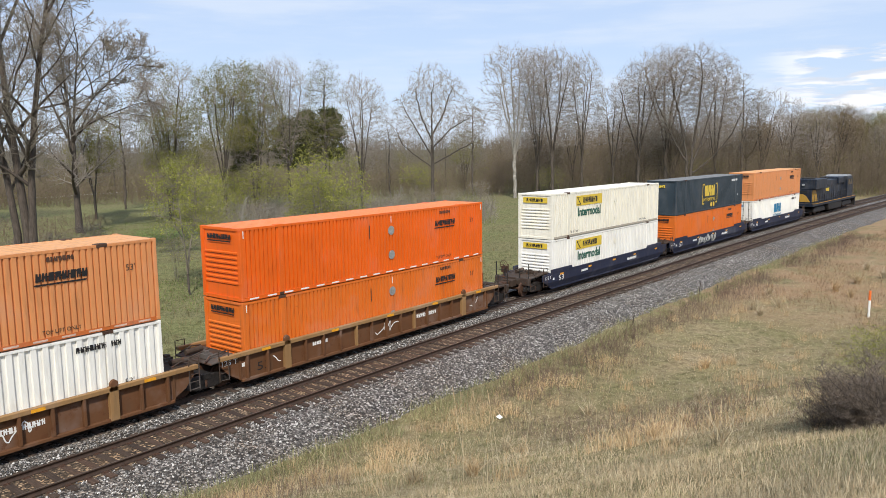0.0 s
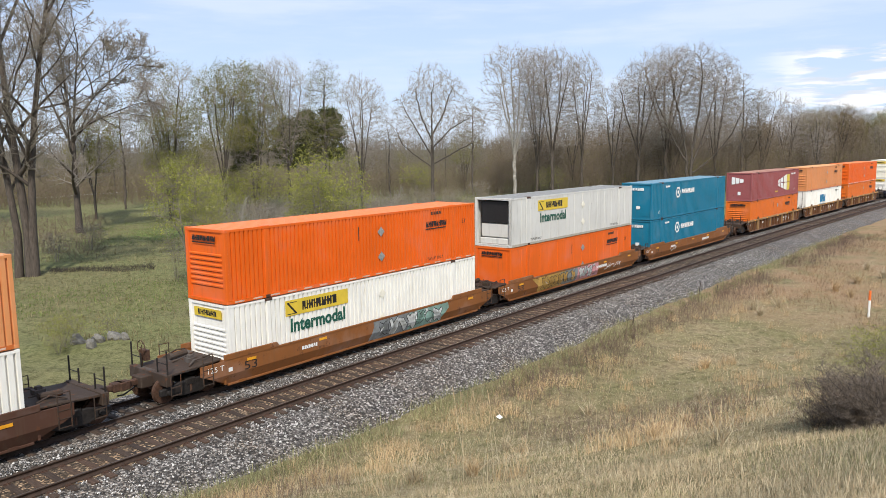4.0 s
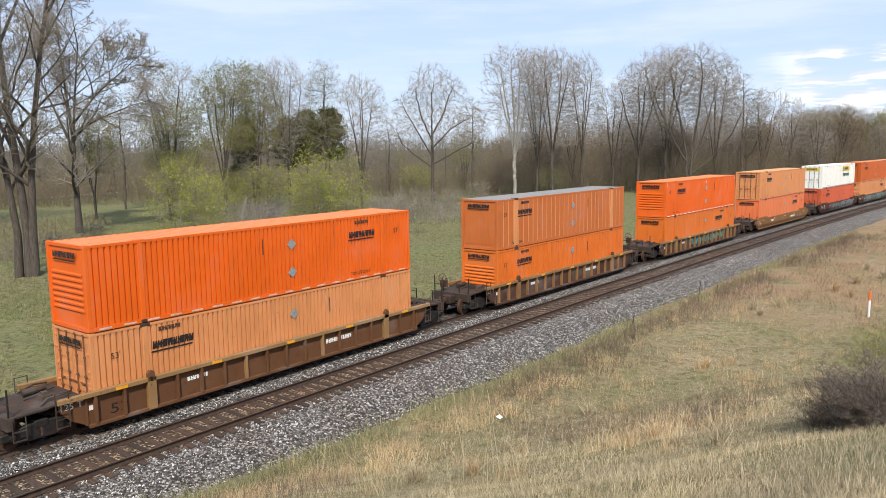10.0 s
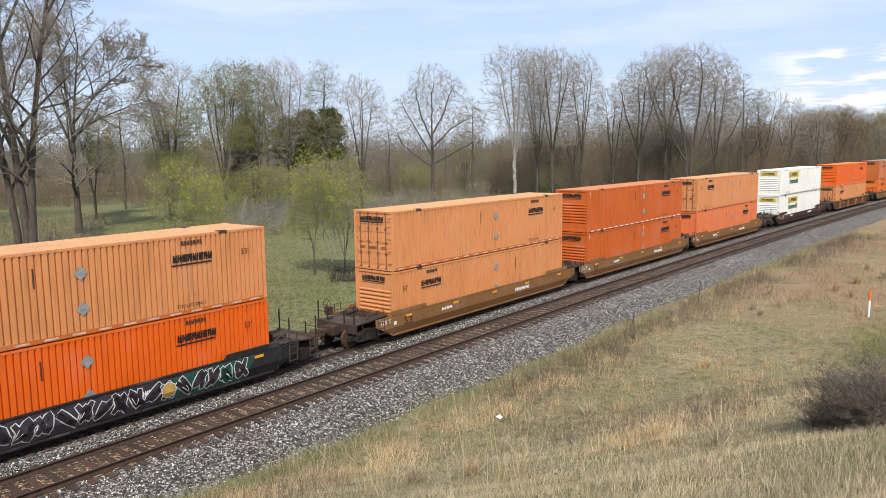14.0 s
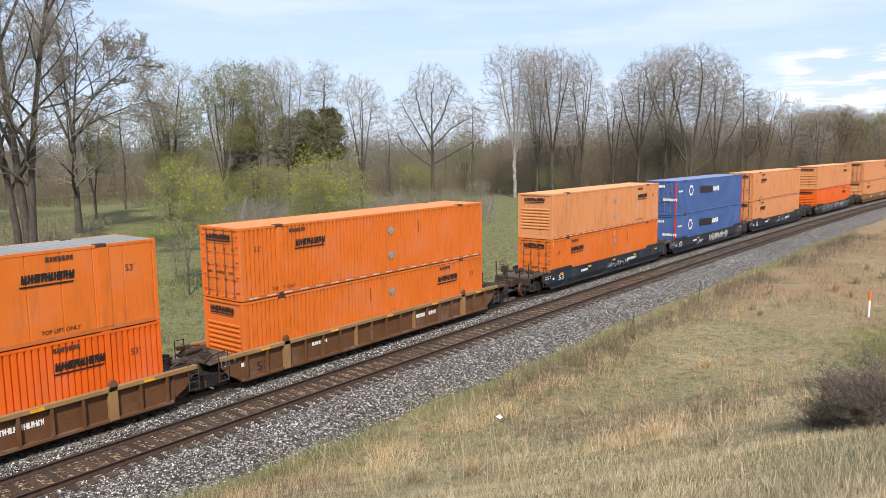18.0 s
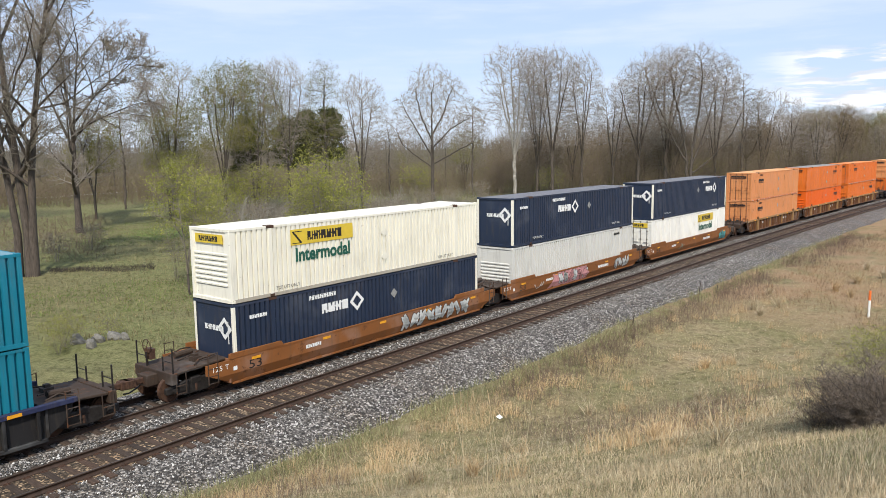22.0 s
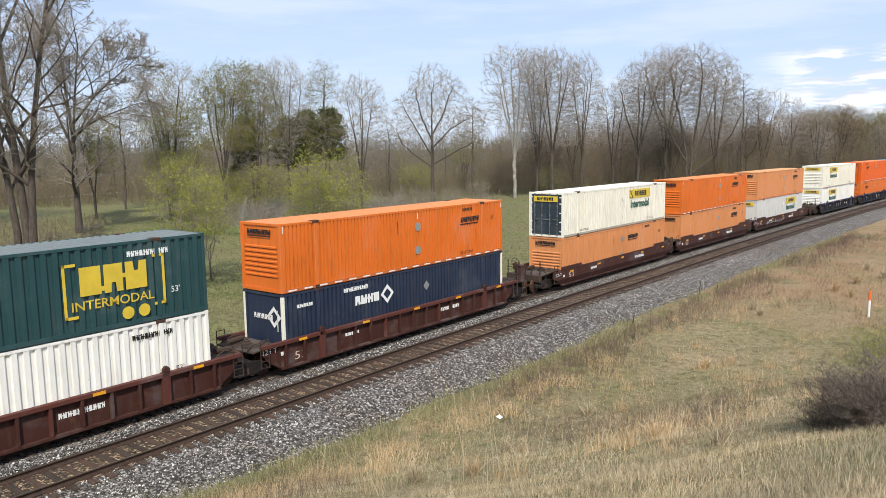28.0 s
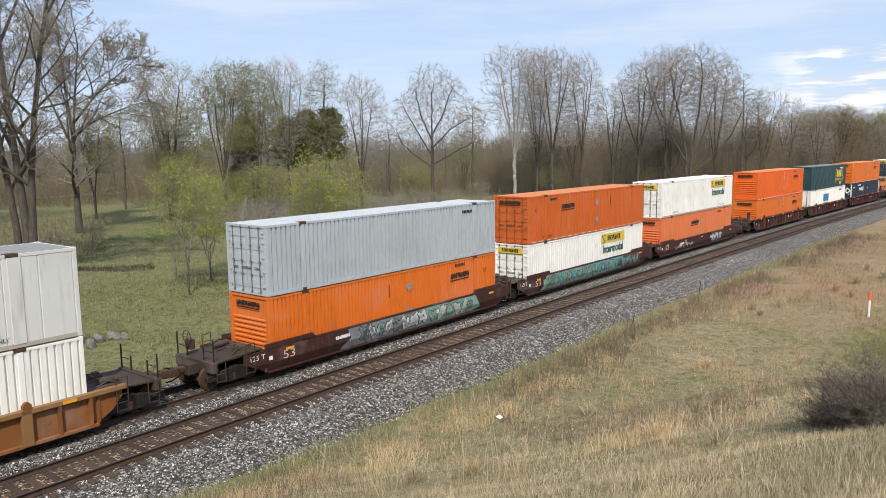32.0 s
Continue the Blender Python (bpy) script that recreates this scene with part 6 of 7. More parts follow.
def grow(seed, h, style, thick=0.021, stems=None):
    """Segments of a bare tree of height h: (limbs, twigs, fibres)."""
    rg = random.Random(seed)
    st = STYLES[style]
    limbs, twigs, fibres = [], [], []
    fine = min(1.0, max(0.12, h / 14))

    def branch(p, d, length, r, level):
        n = (7, 5, 4, 2, 1)[level]
        bend = Vector((rg.uniform(-1, 1), rg.uniform(-1, 1), rg.uniform(-0.4, 0.6))) * (0.10 + 0.05 * level)
        pts, rad = [p.copy()], [r]
        for k in range(n):
            d = (d + bend / n + Vector((0, 0, st["pull"] * (0.5 if level else 0.25) / n)) + Vector((rg.gauss(0, 1), rg.gauss(0, 1), rg.gauss(0, 0.6))) * (0.05 + 0.03 * level)).normalized()
            p = p + d * (length / n)
            pts.append(p.copy())
            rad.append(max(r * (1 - 0.85 * (k + 1) / n), (0.030, 0.026, 0.021, 0.017, 0.014)[level] * fine))
        bag = limbs if level <= 1 else twigs if level < 4 else fibres
        for k in range(n):
            bag.append((*pts[k], *pts[k + 1], rad[k], rad[k + 1]))
        if level < 4:
            spawn(pts, rad, d, length, level, st["counts"][level])

    def spawn(pts, rad, d, length, level, count):
        n = len(pts) - 1
        for c in range(count):
            lo = 0.15 if level else st["first"]
            u = lo + (1 - lo) * (c + rg.random()) / count
            k = min(int(u * n), n - 1)
            q = pts[k].lerp(pts[k + 1], u * n - k)
            ang = radians(rg.uniform(*st["angle"])) * (1.0 if level == 0 else 1.12)
            az = rg.uniform(0, 6.28319)
            ax = d.orthogonal().normalized()
            ax.rotate(Matrix.Rotation(az, 3, d))
            base = (pts[k + 1] - pts[k]).normalized()
            nd = (base * math.cos(ang) + ax * math.sin(ang)).normalized()
            taper = 1.0 - 0.75 * max(0.0, u - 0.35)
            branch(q, nd, length * st["ratio"][level] * taper * rg.uniform(0.7, 1.15), max(rad[k] * rg.uniform(0.42, 0.62), 0.012 * fine), level + 1)

    if stems:
        for r0, line in stems:
            depth = rg.uniform(-0.5, 0.5) if line[0][1] > 0 else 0.0
            pts = [Vector((a, depth * (b - line[0][1]) + (rg.uniform(-0.08, 0.08) if i else 0.0), b)) for i, (a, b) in enumerate(line)]
            n = len(pts) - 1
            rad = [r0 * (0.68 if depth else 1.0) * (1 - 0.88 * (k / n) ** 0.8) for k in range(n + 1)]
            for k in range(n):
                limbs.append((*pts[k], *pts[k + 1], rad[k], rad[k + 1]))
            run = sum((pts[k + 1] - pts[k]).length for k in range(n))
            spawn(pts, rad, (pts[-1] - pts[-2]).normalized(), min(run, 0.62 * h), 0, int(st["counts"][0] * min(1.0, 0.32 + run / h * 0.42)))
    else:
        for k in range(st["leaders"]):
            az = 6.28319 * (k + rg.random() * 0.6) / st["leaders"]
            tilt = 0.55 * rg.uniform(0.35, 1.0)
            d = Vector((math.cos(az) * tilt, math.sin(az) * tilt, 1)).normalized()
            branch(Vector((math.cos(az) * 0.02 * h, math.sin(az) * 0.02 * h, -0.3)), d, h * rg.uniform(0.8, 1.0), thick * h * 0.3, 0)
    return limbs, twigs, fibres


def tree_kit(seed, h, style, thick=0.021, bark=None, twig=None, stems=None):
    limbs, twigs, fibres = grow(seed, h, style, thick, stems)
    v, f = tubes(limbs, 7)
    kit = dict(trunk=stuff_mesh("trunk", v, f, bark or BARK, True), bark=bark or BARK)
    v, f = tubes(twigs, 3)
    if fibres:
        v2, f2 = spikes(fibres)
        f = np.concatenate([f[:, [0, 1, 2]], f[:, [0, 2, 3]], f2 + len(v)])
        v = np.concatenate([v, v2])
    kit.update(h=max(float(np.percentile(v[:, 2], 99.7)), 0.3), crown=stuff_mesh("crown", v, f, twig or TWIG), twig=twig or TWIG)
    return kit


def colonise(seed, lines, crown, count, step, gaps=0.12):
    """Grows a skeleton from the given stems into the crown: nodes, parents, radii."""
    rg = np.random.RandomState(seed)
    pos, par = [], []
    for line in lines:
        pts = [np.array(p, dtype=float) for p in line]
        last = -1
        if pos:
            d = np.linalg.norm(np.array(pos) - pts[0], axis=1)
            if d.min() < 2.5 * step:
                last = int(d.argmin())
        for a, b in zip(pts, pts[1:]):
            n = max(1, int(np.linalg.norm(b - a) / step))
            for k in range(1 if last >= 0 else 0, n + 1):
                pos.append(a + (b - a) * k / n + (rg.randn(3) * 0.08 * step if k else 0))
                par.append(last)
                last = len(pos) - 1
    c = np.array(crown, dtype=float)
    vol = c[:, 3] * c[:, 4] * c[:, 5]
    pick = rg.choice(len(c), 3 * count, p=vol / vol.sum())
    u = rg.randn(3 * count, 3)
    u /= np.linalg.norm(u, axis=1, keepdims=True)
    at = c[pick, 0:3] + u * c[pick, 3:6] * (rg.rand(3 * count, 1) ** 0.42)
    keep = np.array([noise.noise(Vector(p) / (6.0 * step) + Vector((seed * 3.7, 0, 0))) > -gaps * 2 for p in at])
    at = at[keep][:count]
    P = np.array(pos)
    near, dist = np.zeros(len(at), dtype=int), np.full(len(at), 1e9)
    fresh = np.arange(len(P))
    for _ in range(140):
        d = np.linalg.norm(at[:, None] - P[fresh][None], axis=2)
        j = d.argmin(1)
        better = d[np.arange(len(at)), j] < dist
        near = np.where(better, fresh[j], near)
        dist = np.where(better, d[np.arange(len(at)), j], dist)
        live = dist > 1.35 * step
        at, near, dist = at[live], near[live], dist[live]
        pull = dist < 9 * step
        if not len(at) or not pull.any():
            break
        w = (at - P[near]) / dist[:, None]
        acc = np.zeros((len(P), 3))
        np.add.at(acc, near[pull], w[pull])
        src = np.unique(near[pull])
        v = acc[src] / np.maximum(np.linalg.norm(acc[src], axis=1, keepdims=True), 1e-6)
        pa = np.array(par)[src]
        run = np.where(pa[:, None] >= 0, (P[src] - P[pa]) / step, np.array([[0.0, 0, 1]]))
        v = v + 0.35 * run + np.array([0, 0, 0.22]) + rg.randn(len(src), 3) * 0.16
        v /= np.maximum(np.linalg.norm(v, axis=1, keepdims=True), 1e-6)
        q = P[src] + v * step
        fresh = np.arange(len(P), len(P) + len(q))
        P = np.concatenate([P, q])
        par += list(src)
        # a node that has forked often enough lets go of what still pulls at it
        spent = np.bincount(np.array([p for p in par if p >= 0]), minlength=len(P)) >= 5
        free = ~spent[near]
        at, near, dist = at[free], near[free], dist[free]
    return P, np.array(par), rg


def crown_kit(seed, lines, crown, count, step=0.58, tip=0.015, leaf=None, per=1, leaf_size=0.1, bark=None, twig=None, twigs=4, reach=1.25, top_only=0.0, foot=1.3):
    """A tree whose twigs fill its crown evenly; limbs thicken towards the trunk."""
    P, par, rg = colonise(seed, lines, crown, count, step)
    n = len(P)
    kids = np.bincount(par[par >= 0], minlength=n)
    area = np.where(kids == 0, tip ** 2.25, 0.0)
    for i in range(n - 1, -1, -1):
        area[i] = max(area[i], tip ** 2.25)
        if par[i] >= 0:
            area[par[i]] += area[i]
    r = area ** (1 / 2.25) * foot
    has = np.nonzero(par >= 0)[0]
    seg = np.column_stack([P[par[has]], P[has], np.minimum(r[par[has]], r[has] * 1.6), r[has]])
    big = seg[:, 7] > 0.07
    # limbs overlap a little at their bends
    way = seg[big, 3:6] - seg[big, 0:3]
    way /= np.linalg.norm(way, axis=1, keepdims=True)
    lap = np.column_stack([seg[big, 0:3] - way * seg[big, 6:7] * 0.3, seg[big, 3:6] + way * seg[big, 7:8] * 0.3, seg[big, 6:8]])
    v, f = tubes(lap, 7)
    top = float(P[:, 2].max())
    kit = dict(h=top, trunk=stuff_mesh("trunk", v, f, bark or BARK, True), bark=bark or BARK)
    fine = np.nonzero(r < tip * 2.6)[0]
    fine = fine[par[fine] >= 0]
    base = np.repeat(P[fine], twigs, 0)
    d = np.repeat(P[fine] - P[par[fine]], twigs, 0)
    d = d / np.linalg.norm(d, axis=1, keepdims=True) + rg.randn(len(base), 3) * 0.50 + np.array([0, 0, 0.22])
    d /= np.linalg.norm(d, axis=1, keepdims=True)
    ends = base + d * reach * (0.5 + 0.9 * rg.rand(len(base), 1))
    fib = np.column_stack([base, ends, np.full(len(base), tip * 0.95), np.full(len(base), tip * 0.4)])
    v1, f1 = tubes(seg[~big], 3)
    f1 = np.concatenate([f1[:, [0, 1, 2]], f1[:, [0, 2, 3]]])
    v2, f2 = spikes(fib)
    kit["crown"] = stuff_mesh("crown", np.concatenate([v1, v2]), np.concatenate([f1, f2 + len(v1)]), twig or TWIG)
    v1, f1 = tubes(seg[~big & (seg[:, 7] > tip * 1.3)], 3)
    f1 = np.concatenate([f1[:, [0, 1, 2]], f1[:, [0, 2, 3]]])
    v2, f2 = spikes(fib[::3] * np.array([1, 1, 1, 1, 1, 1, 2.0, 1.0]))
    kit["far"] = stuff_mesh("crown", np.concatenate([v1, v2]), np.concatenate([f1, f2 + len(v1)]), twig or TWIG)
    kit["twig"] = twig or TWIG
    if leaf:
        p = ends[ends[:, 2] > top_only * top]
        p = np.repeat(p, per, 0) + rg.randn(len(p) * per, 3) * leaf_size * 1.9
        kit["leaves"] = stuff_mesh("foliage", *flakes(p, leaf_size, rg), leaf)
        kit["leaf"] = leaf
    return kit


def limbs_of(seed, h, w, form):
    """Stems and crown shapes of a free-standing tree h high and w wide."""
    rg = random.Random(seed)
    wob = lambda k: rg.uniform(-k, k)
    r = w / 2
    lines, crown = [], []
    if form == "vase":
        fork = h * rg.uniform(0.14, 0.24)
        lines.append([(0, 0, -0.4), (wob(0.2), wob(0.2), fork)])
        n = rg.choice((4, 5, 6))
        for k in range(n):
            a = 6.28319 * (k + wob(0.3)) / n
            u = rg.uniform(0.45, 0.85)
            top = h * rg.uniform(0.72, 0.86)
            c, q = math.cos(a), math.sin(a)
            lines.append([lines[0][1], (c * r * 0.18 * u + wob(0.3), q * r * 0.18 * u, fork + (top - fork) * 0.3), (c * r * 0.5 * u + wob(0.4), q * r * 0.5 * u, fork + (top - fork) * 0.65), (c * r * 0.8 * u, q * r * 0.8 * u + wob(0.4), top)])
        crown = [(wob(0.06) * w, wob(0.06) * w, h * 0.70, r, r, h * 0.30), (wob(0.2) * w, wob(0.2) * w, h * 0.50, r * 0.72, r * 0.72, h * 0.20), (wob(0.25) * w, wob(0.25) * w, h * 0.84, r * 0.62, r * 0.62, h * 0.16)]
    elif form == "slim":
        lines.append([(0, 0, -0.4), (wob(0.3), wob(0.3), h * 0.35), (wob(0.6), wob(0.6), h * 0.7), (wob(0.7), wob(0.7), h * 0.95)])
        crown = [(0, 0, h * 0.66, r, r, h * 0.33), (wob(0.2) * w, wob(0.2) * w, h * 0.45, r * 0.8, r * 0.8, h * 0.18)]
    elif form == "fan":
        n = rg.choice((3, 4, 5))
        for k in range(n):
            a = 6.28319 * (k + wob(0.3)) / n
            c, q, u = math.cos(a), math.sin(a), rg.uniform(0.4, 0.9)
            lines.append([(c * 0.15, q * 0.15, -0.3), (c * r * 0.25 * u, q * r * 0.25 * u, h * 0.35), (c * r * 0.6 * u + wob(0.15 * r), q * r * 0.6 * u, h * 0.75)])
        crown = [(0, 0, h * 0.66, r, r, h * 0.33), (wob(0.2) * w, wob(0.2) * w, h * 0.42, r * 0.75, r * 0.75, h * 0.22)]
    else:
        lines.append([(0, 0, -0.4), (wob(0.3), wob(0.3), h * 0.30), (wob(0.8), wob(0.8), h * 0.62), (wob(1.0), wob(1.0), h * 0.88)])
        for k in range(6):
            a = 6.28319 * (k + wob(0.3)) / 6
            z = h * rg.uniform(0.26, 0.5)
            c, q = math.cos(a), math.sin(a)
            lines.append([(0, 0, z), (c * r * 0.4, q * r * 0.4, z + h * 0.10), (c * r * 0.72, q * r * 0.72, z + h * rg.uniform(0.16, 0.30))])
        crown = [(wob(0.05) * w, wob(0.05) * w, h * 0.66, r * 0.92, r * 0.92, h * 0.33), (wob(0.22) * w, wob(0.22) * w, h * 0.52, r * 0.8, r * 0.8, h * 0.2), (wob(0.25) * w, wob(0.25) * w, h * 0.78, r * 0.6, r * 0.6, h * 0.2)]
    return lines, crown


def grown(seed, h, w, form, count, **more):
    return crown_kit(seed, *limbs_of(seed, h, w, form), count, **more)


def shaped(seed, key, crown, count, scale=1.0, **more):
    """A tree on known main stems."""
    rg = random.Random(seed)
    lines = []
    for r0, line in STEMS[key]:
        lean = rg.uniform(-0.35, 0.35) if line[0][1] > 0 else 0.0
        lines.append([(a * scale, lean * (b - line[0][1]) * scale, b * scale) for a, b in line])
    return crown_kit(seed, lines, crown, count, **more)


def pine_kit(seed, h):
    """An evergreen with a broad dark crown on a bare lower trunk."""
    rg = np.random.RandomState(seed)
    limbs, pts = [(0, 0, -0.3, 0.2, 0, h * 0.92, 0.016 * h, 0.03)], []
    for k in range(120):
        u = rg.rand() ** 0.8
        z = h * (0.42 + 0.55 * u)
        reach = h * 0.20 * math.sqrt(max(0.05, 1 - ((u - 0.35) / 0.68) ** 2)) * rg.uniform(0.55, 1.1)
        a = rg.rand() * 6.283
        end = np.array([math.cos(a) * reach, math.sin(a) * reach, z + reach * 0.12])
        limbs.append((0.15, 0, z, *end, 0.05, 0.015))
        m = 120
        w = rg.rand(m, 1) ** 0.45
        pts.append(np.array([0, 0, z]) * (1 - w) + end * w + rg.randn(m, 3) * np.array([0.026, 0.026, 0.016]) * h)
    v, f = tubes(limbs, 4)
    return dict(h=h, trunk=stuff_mesh("trunk", v, f, DARKBARK, True), bark=DARKBARK, crown=stuff_mesh("crown", *flakes(np.concatenate(pts), 0.17, rg), CEDARM), twig=CEDARM)


WOODBUD = island_material("dark_brown_buds", [(0.0, (0.11, 0.080, 0.040)), (0.6, (0.17, 0.130, 0.066)), (1.0, (0.25, 0.21, 0.10))], 0.85, 0.3)
WOODTWIG = plain("brown_wood_twig", (0.195, 0.148, 0.100), 0.9, 0, 0.35, 0.5)
KITS = {
    "oak": [grown(11, 24, 17, "oak", 5200), grown(12, 24, 16, "oak", 5200, twig=PALETWIG)],
    "vase": [grown(21, 30, 15, "vase", 6400, twig=PALETWIG), grown(22, 30, 14, "vase", 6400, twig=PALETWIG), grown(23, 30, 16, "vase", 6400, leaf=BROWNBUD, leaf_size=0.05, twig=PALETWIG)],
    "slim": [grown(31, 22, 8, "slim", 3000), grown(32, 22, 9, "vase", 3200, twig=PALETWIG)],
    "brown": [grown(33, 20, 12, "oak", 3800, leaf=WOODBUD, leaf_size=0.06, twig=WOODTWIG), grown(34, 20, 11, "vase", 3800, leaf=WOODBUD, leaf_size=0.06, twig=WOODTWIG), grown(35, 20, 10, "vase", 3400, leaf=OLIVE, leaf_size=0.06, twig=WOODTWIG)],
    "leafy": [grown(41, 23, 11, "vase", 4800, leaf=BUD, per=6, leaf_size=0.085, top_only=0.45, twig=PALETWIG), grown(42, 23, 11, "fan", 3400, leaf=BUD, per=5, leaf_size=0.085, top_only=0.45, twig=PALETWIG)],
    "sparse": [grown(43, 23, 10, "vase", 3000, leaf=BUD, per=2, leaf_size=0.075, top_only=0.5, twig=PALETWIG)],
    "spire": [grown(51, 24, 6.5, "slim", 2600, leaf=BUD, per=3, leaf_size=0.08)],
    "pine": [pine_kit(63, 18), pine_kit(64, 18)],
    "fore": [tree_kit(71, 29, "lace", bark=DARKBARK, twig=TWIG, stems=STEMS["fore"])],
    "spread_left": [tree_kit(72, 27, "lace", bark=DARKBARK, twig=PALETWIG, stems=STEMS["spread_left"])],
    "round": [shaped(73, "round", [(0.0, 0, 18.0, 7.0, 6.5, 7.5), (4.5, 0, 15, 5.5, 5, 5.0), (-3.5, 0, 14.5, 4.5, 4, 4.5), (0, 0, 22, 5, 4, 3.6)], 6800, 0.92, twig=PALETWIG)],
    "dome": [shaped(74, "dome", [(0.0, 0, 22.0, 10.5, 8, 9.0), (1.0, 0, 27.0, 7.0, 6, 5.0), (6.5, 0, 17, 6, 5, 6), (-6, 0, 16, 5, 5, 5)], 9200, 0.84, step=0.62, twig=PALETWIG)],
    "shrub": [grown(81, 4, 4.5, "fan", 700, step=0.24, tip=0.007, reach=0.5), grown(82, 4, 4.0, "fan", 700, step=0.24, tip=0.007, reach=0.5, leaf=BROWNBUD, leaf_size=0.04, twig=PALETWIG)],
    "green_shrub": [grown(91, 6, 6.5, "fan", 900, step=0.32, tip=0.008, reach=0.6, leaf=FRESH, per=3, leaf_size=0.06), grown(92, 6, 6.0, "fan", 900, step=0.32, tip=0.008, reach=0.6, leaf=FRESH, per=2, leaf_size=0.05)],
    "young": [grown(97, 9.5, 5.0, "vase", 800, step=0.34, tip=0.007, reach=0.7, leaf=FRESH, per=5, leaf_size=0.052, top_only=0.45)],
    "sapling": [grown(95, 8, 3.8, "fan", 600, step=0.32, tip=0.007, reach=0.7, leaf=BUD, per=1, leaf_size=0.04), grown(96, 8, 4.0, "fan", 600, step=0.32, tip=0.007, reach=0.7, leaf=FRESH, per=1, leaf_size=0.05)],
}
TREE_TAGS = {
    "oak": ("bare spreading deciduous tree with grey twigs", "tree"), "vase": ("tall bare tree with ascending limbs and fine twigs", "tree"), "slim": ("slender bare tree with short upright branches", "tree"),
    "leafy": ("tall tree with yellow-green spring buds", "tree"), "brown": ("leafless tree with a brownish haze of buds", "tree"), "spire": ("narrow pointed tree with pale green buds", "tree"), "pine": ("dark evergreen with a broad crown and bare lower trunk", "tree"), "sparse": ("leaning tree with sparse yellow-green buds", "tree"),
    "spread_left": ("bare tree with long spreading limbs", "tree"), "round": ("bare tree with a rounded crown of fine twigs", "tree"), "dome": ("broad bare tree with a domed crown", "tree"), "fore": ("large bare tree with several dark trunks", "tree"), "shrub": ("bare brown twiggy shrub in the field", "shrub"), "green_shrub": ("bushy shrub with fresh yellow-green leaves", "shrub"), "young": ("young forked tree with tiny spring buds", "tree"), "sapling": ("thin multi-stemmed sapling with tiny spring buds", "sapling"),
}


def zg(x, y):
    return float(ground_z(np.array(float(x)), np.array(float(y))))


def plant(kind, x, y, h, seed, bark=None, wide=1.0, far=False):
    rg = random.Random(seed)
    kit = KITS[kind][rg.randrange(len(KITS[kind]))]
    k = h / kit["h"] if h else 1.0
    th = new({"shrub": "shrub", "green_shrub": "shrub", "sapling": "sapling"}.get(kind, "tree"))
    lab, cat = TREE_TAGS[kind]
    tagged(th, lab, cat, "trees beyond the railway" if cat == "tree" else "shrubs in the field")
    th.matrix_basis = pose(x, y, zg(x, y), 0, 0, rg.uniform(0, 360) if h else -52.5) @ Matrix.Diagonal((k * wide * (rg.uniform(0.92, 1.1) if h else 1), k * wide * (rg.uniform(0.92, 1.1) if h else 1), k, 1))
    part("trunk", kit["trunk"], bark or kit["bark"], th)
    part("crown", kit["far" if far and "far" in kit else "crown"], kit["twig"], th)
    if "leaves" in kit:
        part("foliage", kit["leaves"], kit["leaf"], th)
    return th


SPOTS = [
    ("fore", 29.7, 42.4, 0), ("spread_left", 50.4, 74.6, 0), ("oak", 44, 100, 31), ("slim", 74.4, 104.9, 21), ("sparse", 70.6, 83.8, 24), ("leafy", 74.0, 74.6, 23.5, 0.8), ("leafy", 79.6, 74.0, 23.6, 0.75),
    ("vase", 85.5, 72.6, 25.3, 0.66), ("slim", 95.4, 90.4, 26), ("spire", 98.2, 77.2, 25.8), ("pine", 100.5, 84.5, 18.0), ("pine", 104.0, 82.0, 18.5), ("pine", 97.0, 86.0, 16.5), ("pine", 84.0, 82.0, 16), ("leafy", 66.5, 78.5, 17), ("vase", 84.1, 54.6, 21.8, 0.80),
    ("slim", 127.4, 87.2, 17), ("round", 109.9, 61.4, 0), ("slim", 134.6, 70, 21), ("vase", 145.8, 60.4, 31.5, 0.8), ("vase", 145.3, 56.2, 32, 0.9), ("vase", 153, 53.2, 30.8, 0.72), ("slim", 158.7, 48.5, 24), ("vase", 158.1, 42.3, 28.6),
    ("vase", 164.1, 38.3, 31.7), ("dome", 161.5, 32.5, 0), ("vase", 171.6, 30, 29.6, 0.75), ("slim", 177.8, 25.9, 26), ("slim", 183.7, 23.2, 23), ("slim", 194.7, 20.3, 21), ("leafy", 205.9, 15.8, 18.4), ("slim", 212, 10.6, 18.4),
    ("leafy", 213, 5, 17.6), ("vase", 234.5, 25.9, 20), ("leafy", 62, 92, 16),
]
for k, (kind, x, y, h, *wide) in enumerate(SPOTS):
    plant(kind, x, y, h, 300 + k, None, *wide)
birch = plant("vase", 137.3, 60.7, 32, 299, BIRCH)
birch["label"] = "tall bare tree with a pale lower trunk"

rw = random.Random(17)


def polar(px, dist):
    """A spot seen px thousandths across the view at that distance from the eye."""
    a = math.atan2(0.60434, 0.78557) + math.atan(math.tan(radians(30.27)) * (1 - 2 * px))
    return EYE[0] + dist * math.cos(a), EYE[1] + dist * math.sin(a)


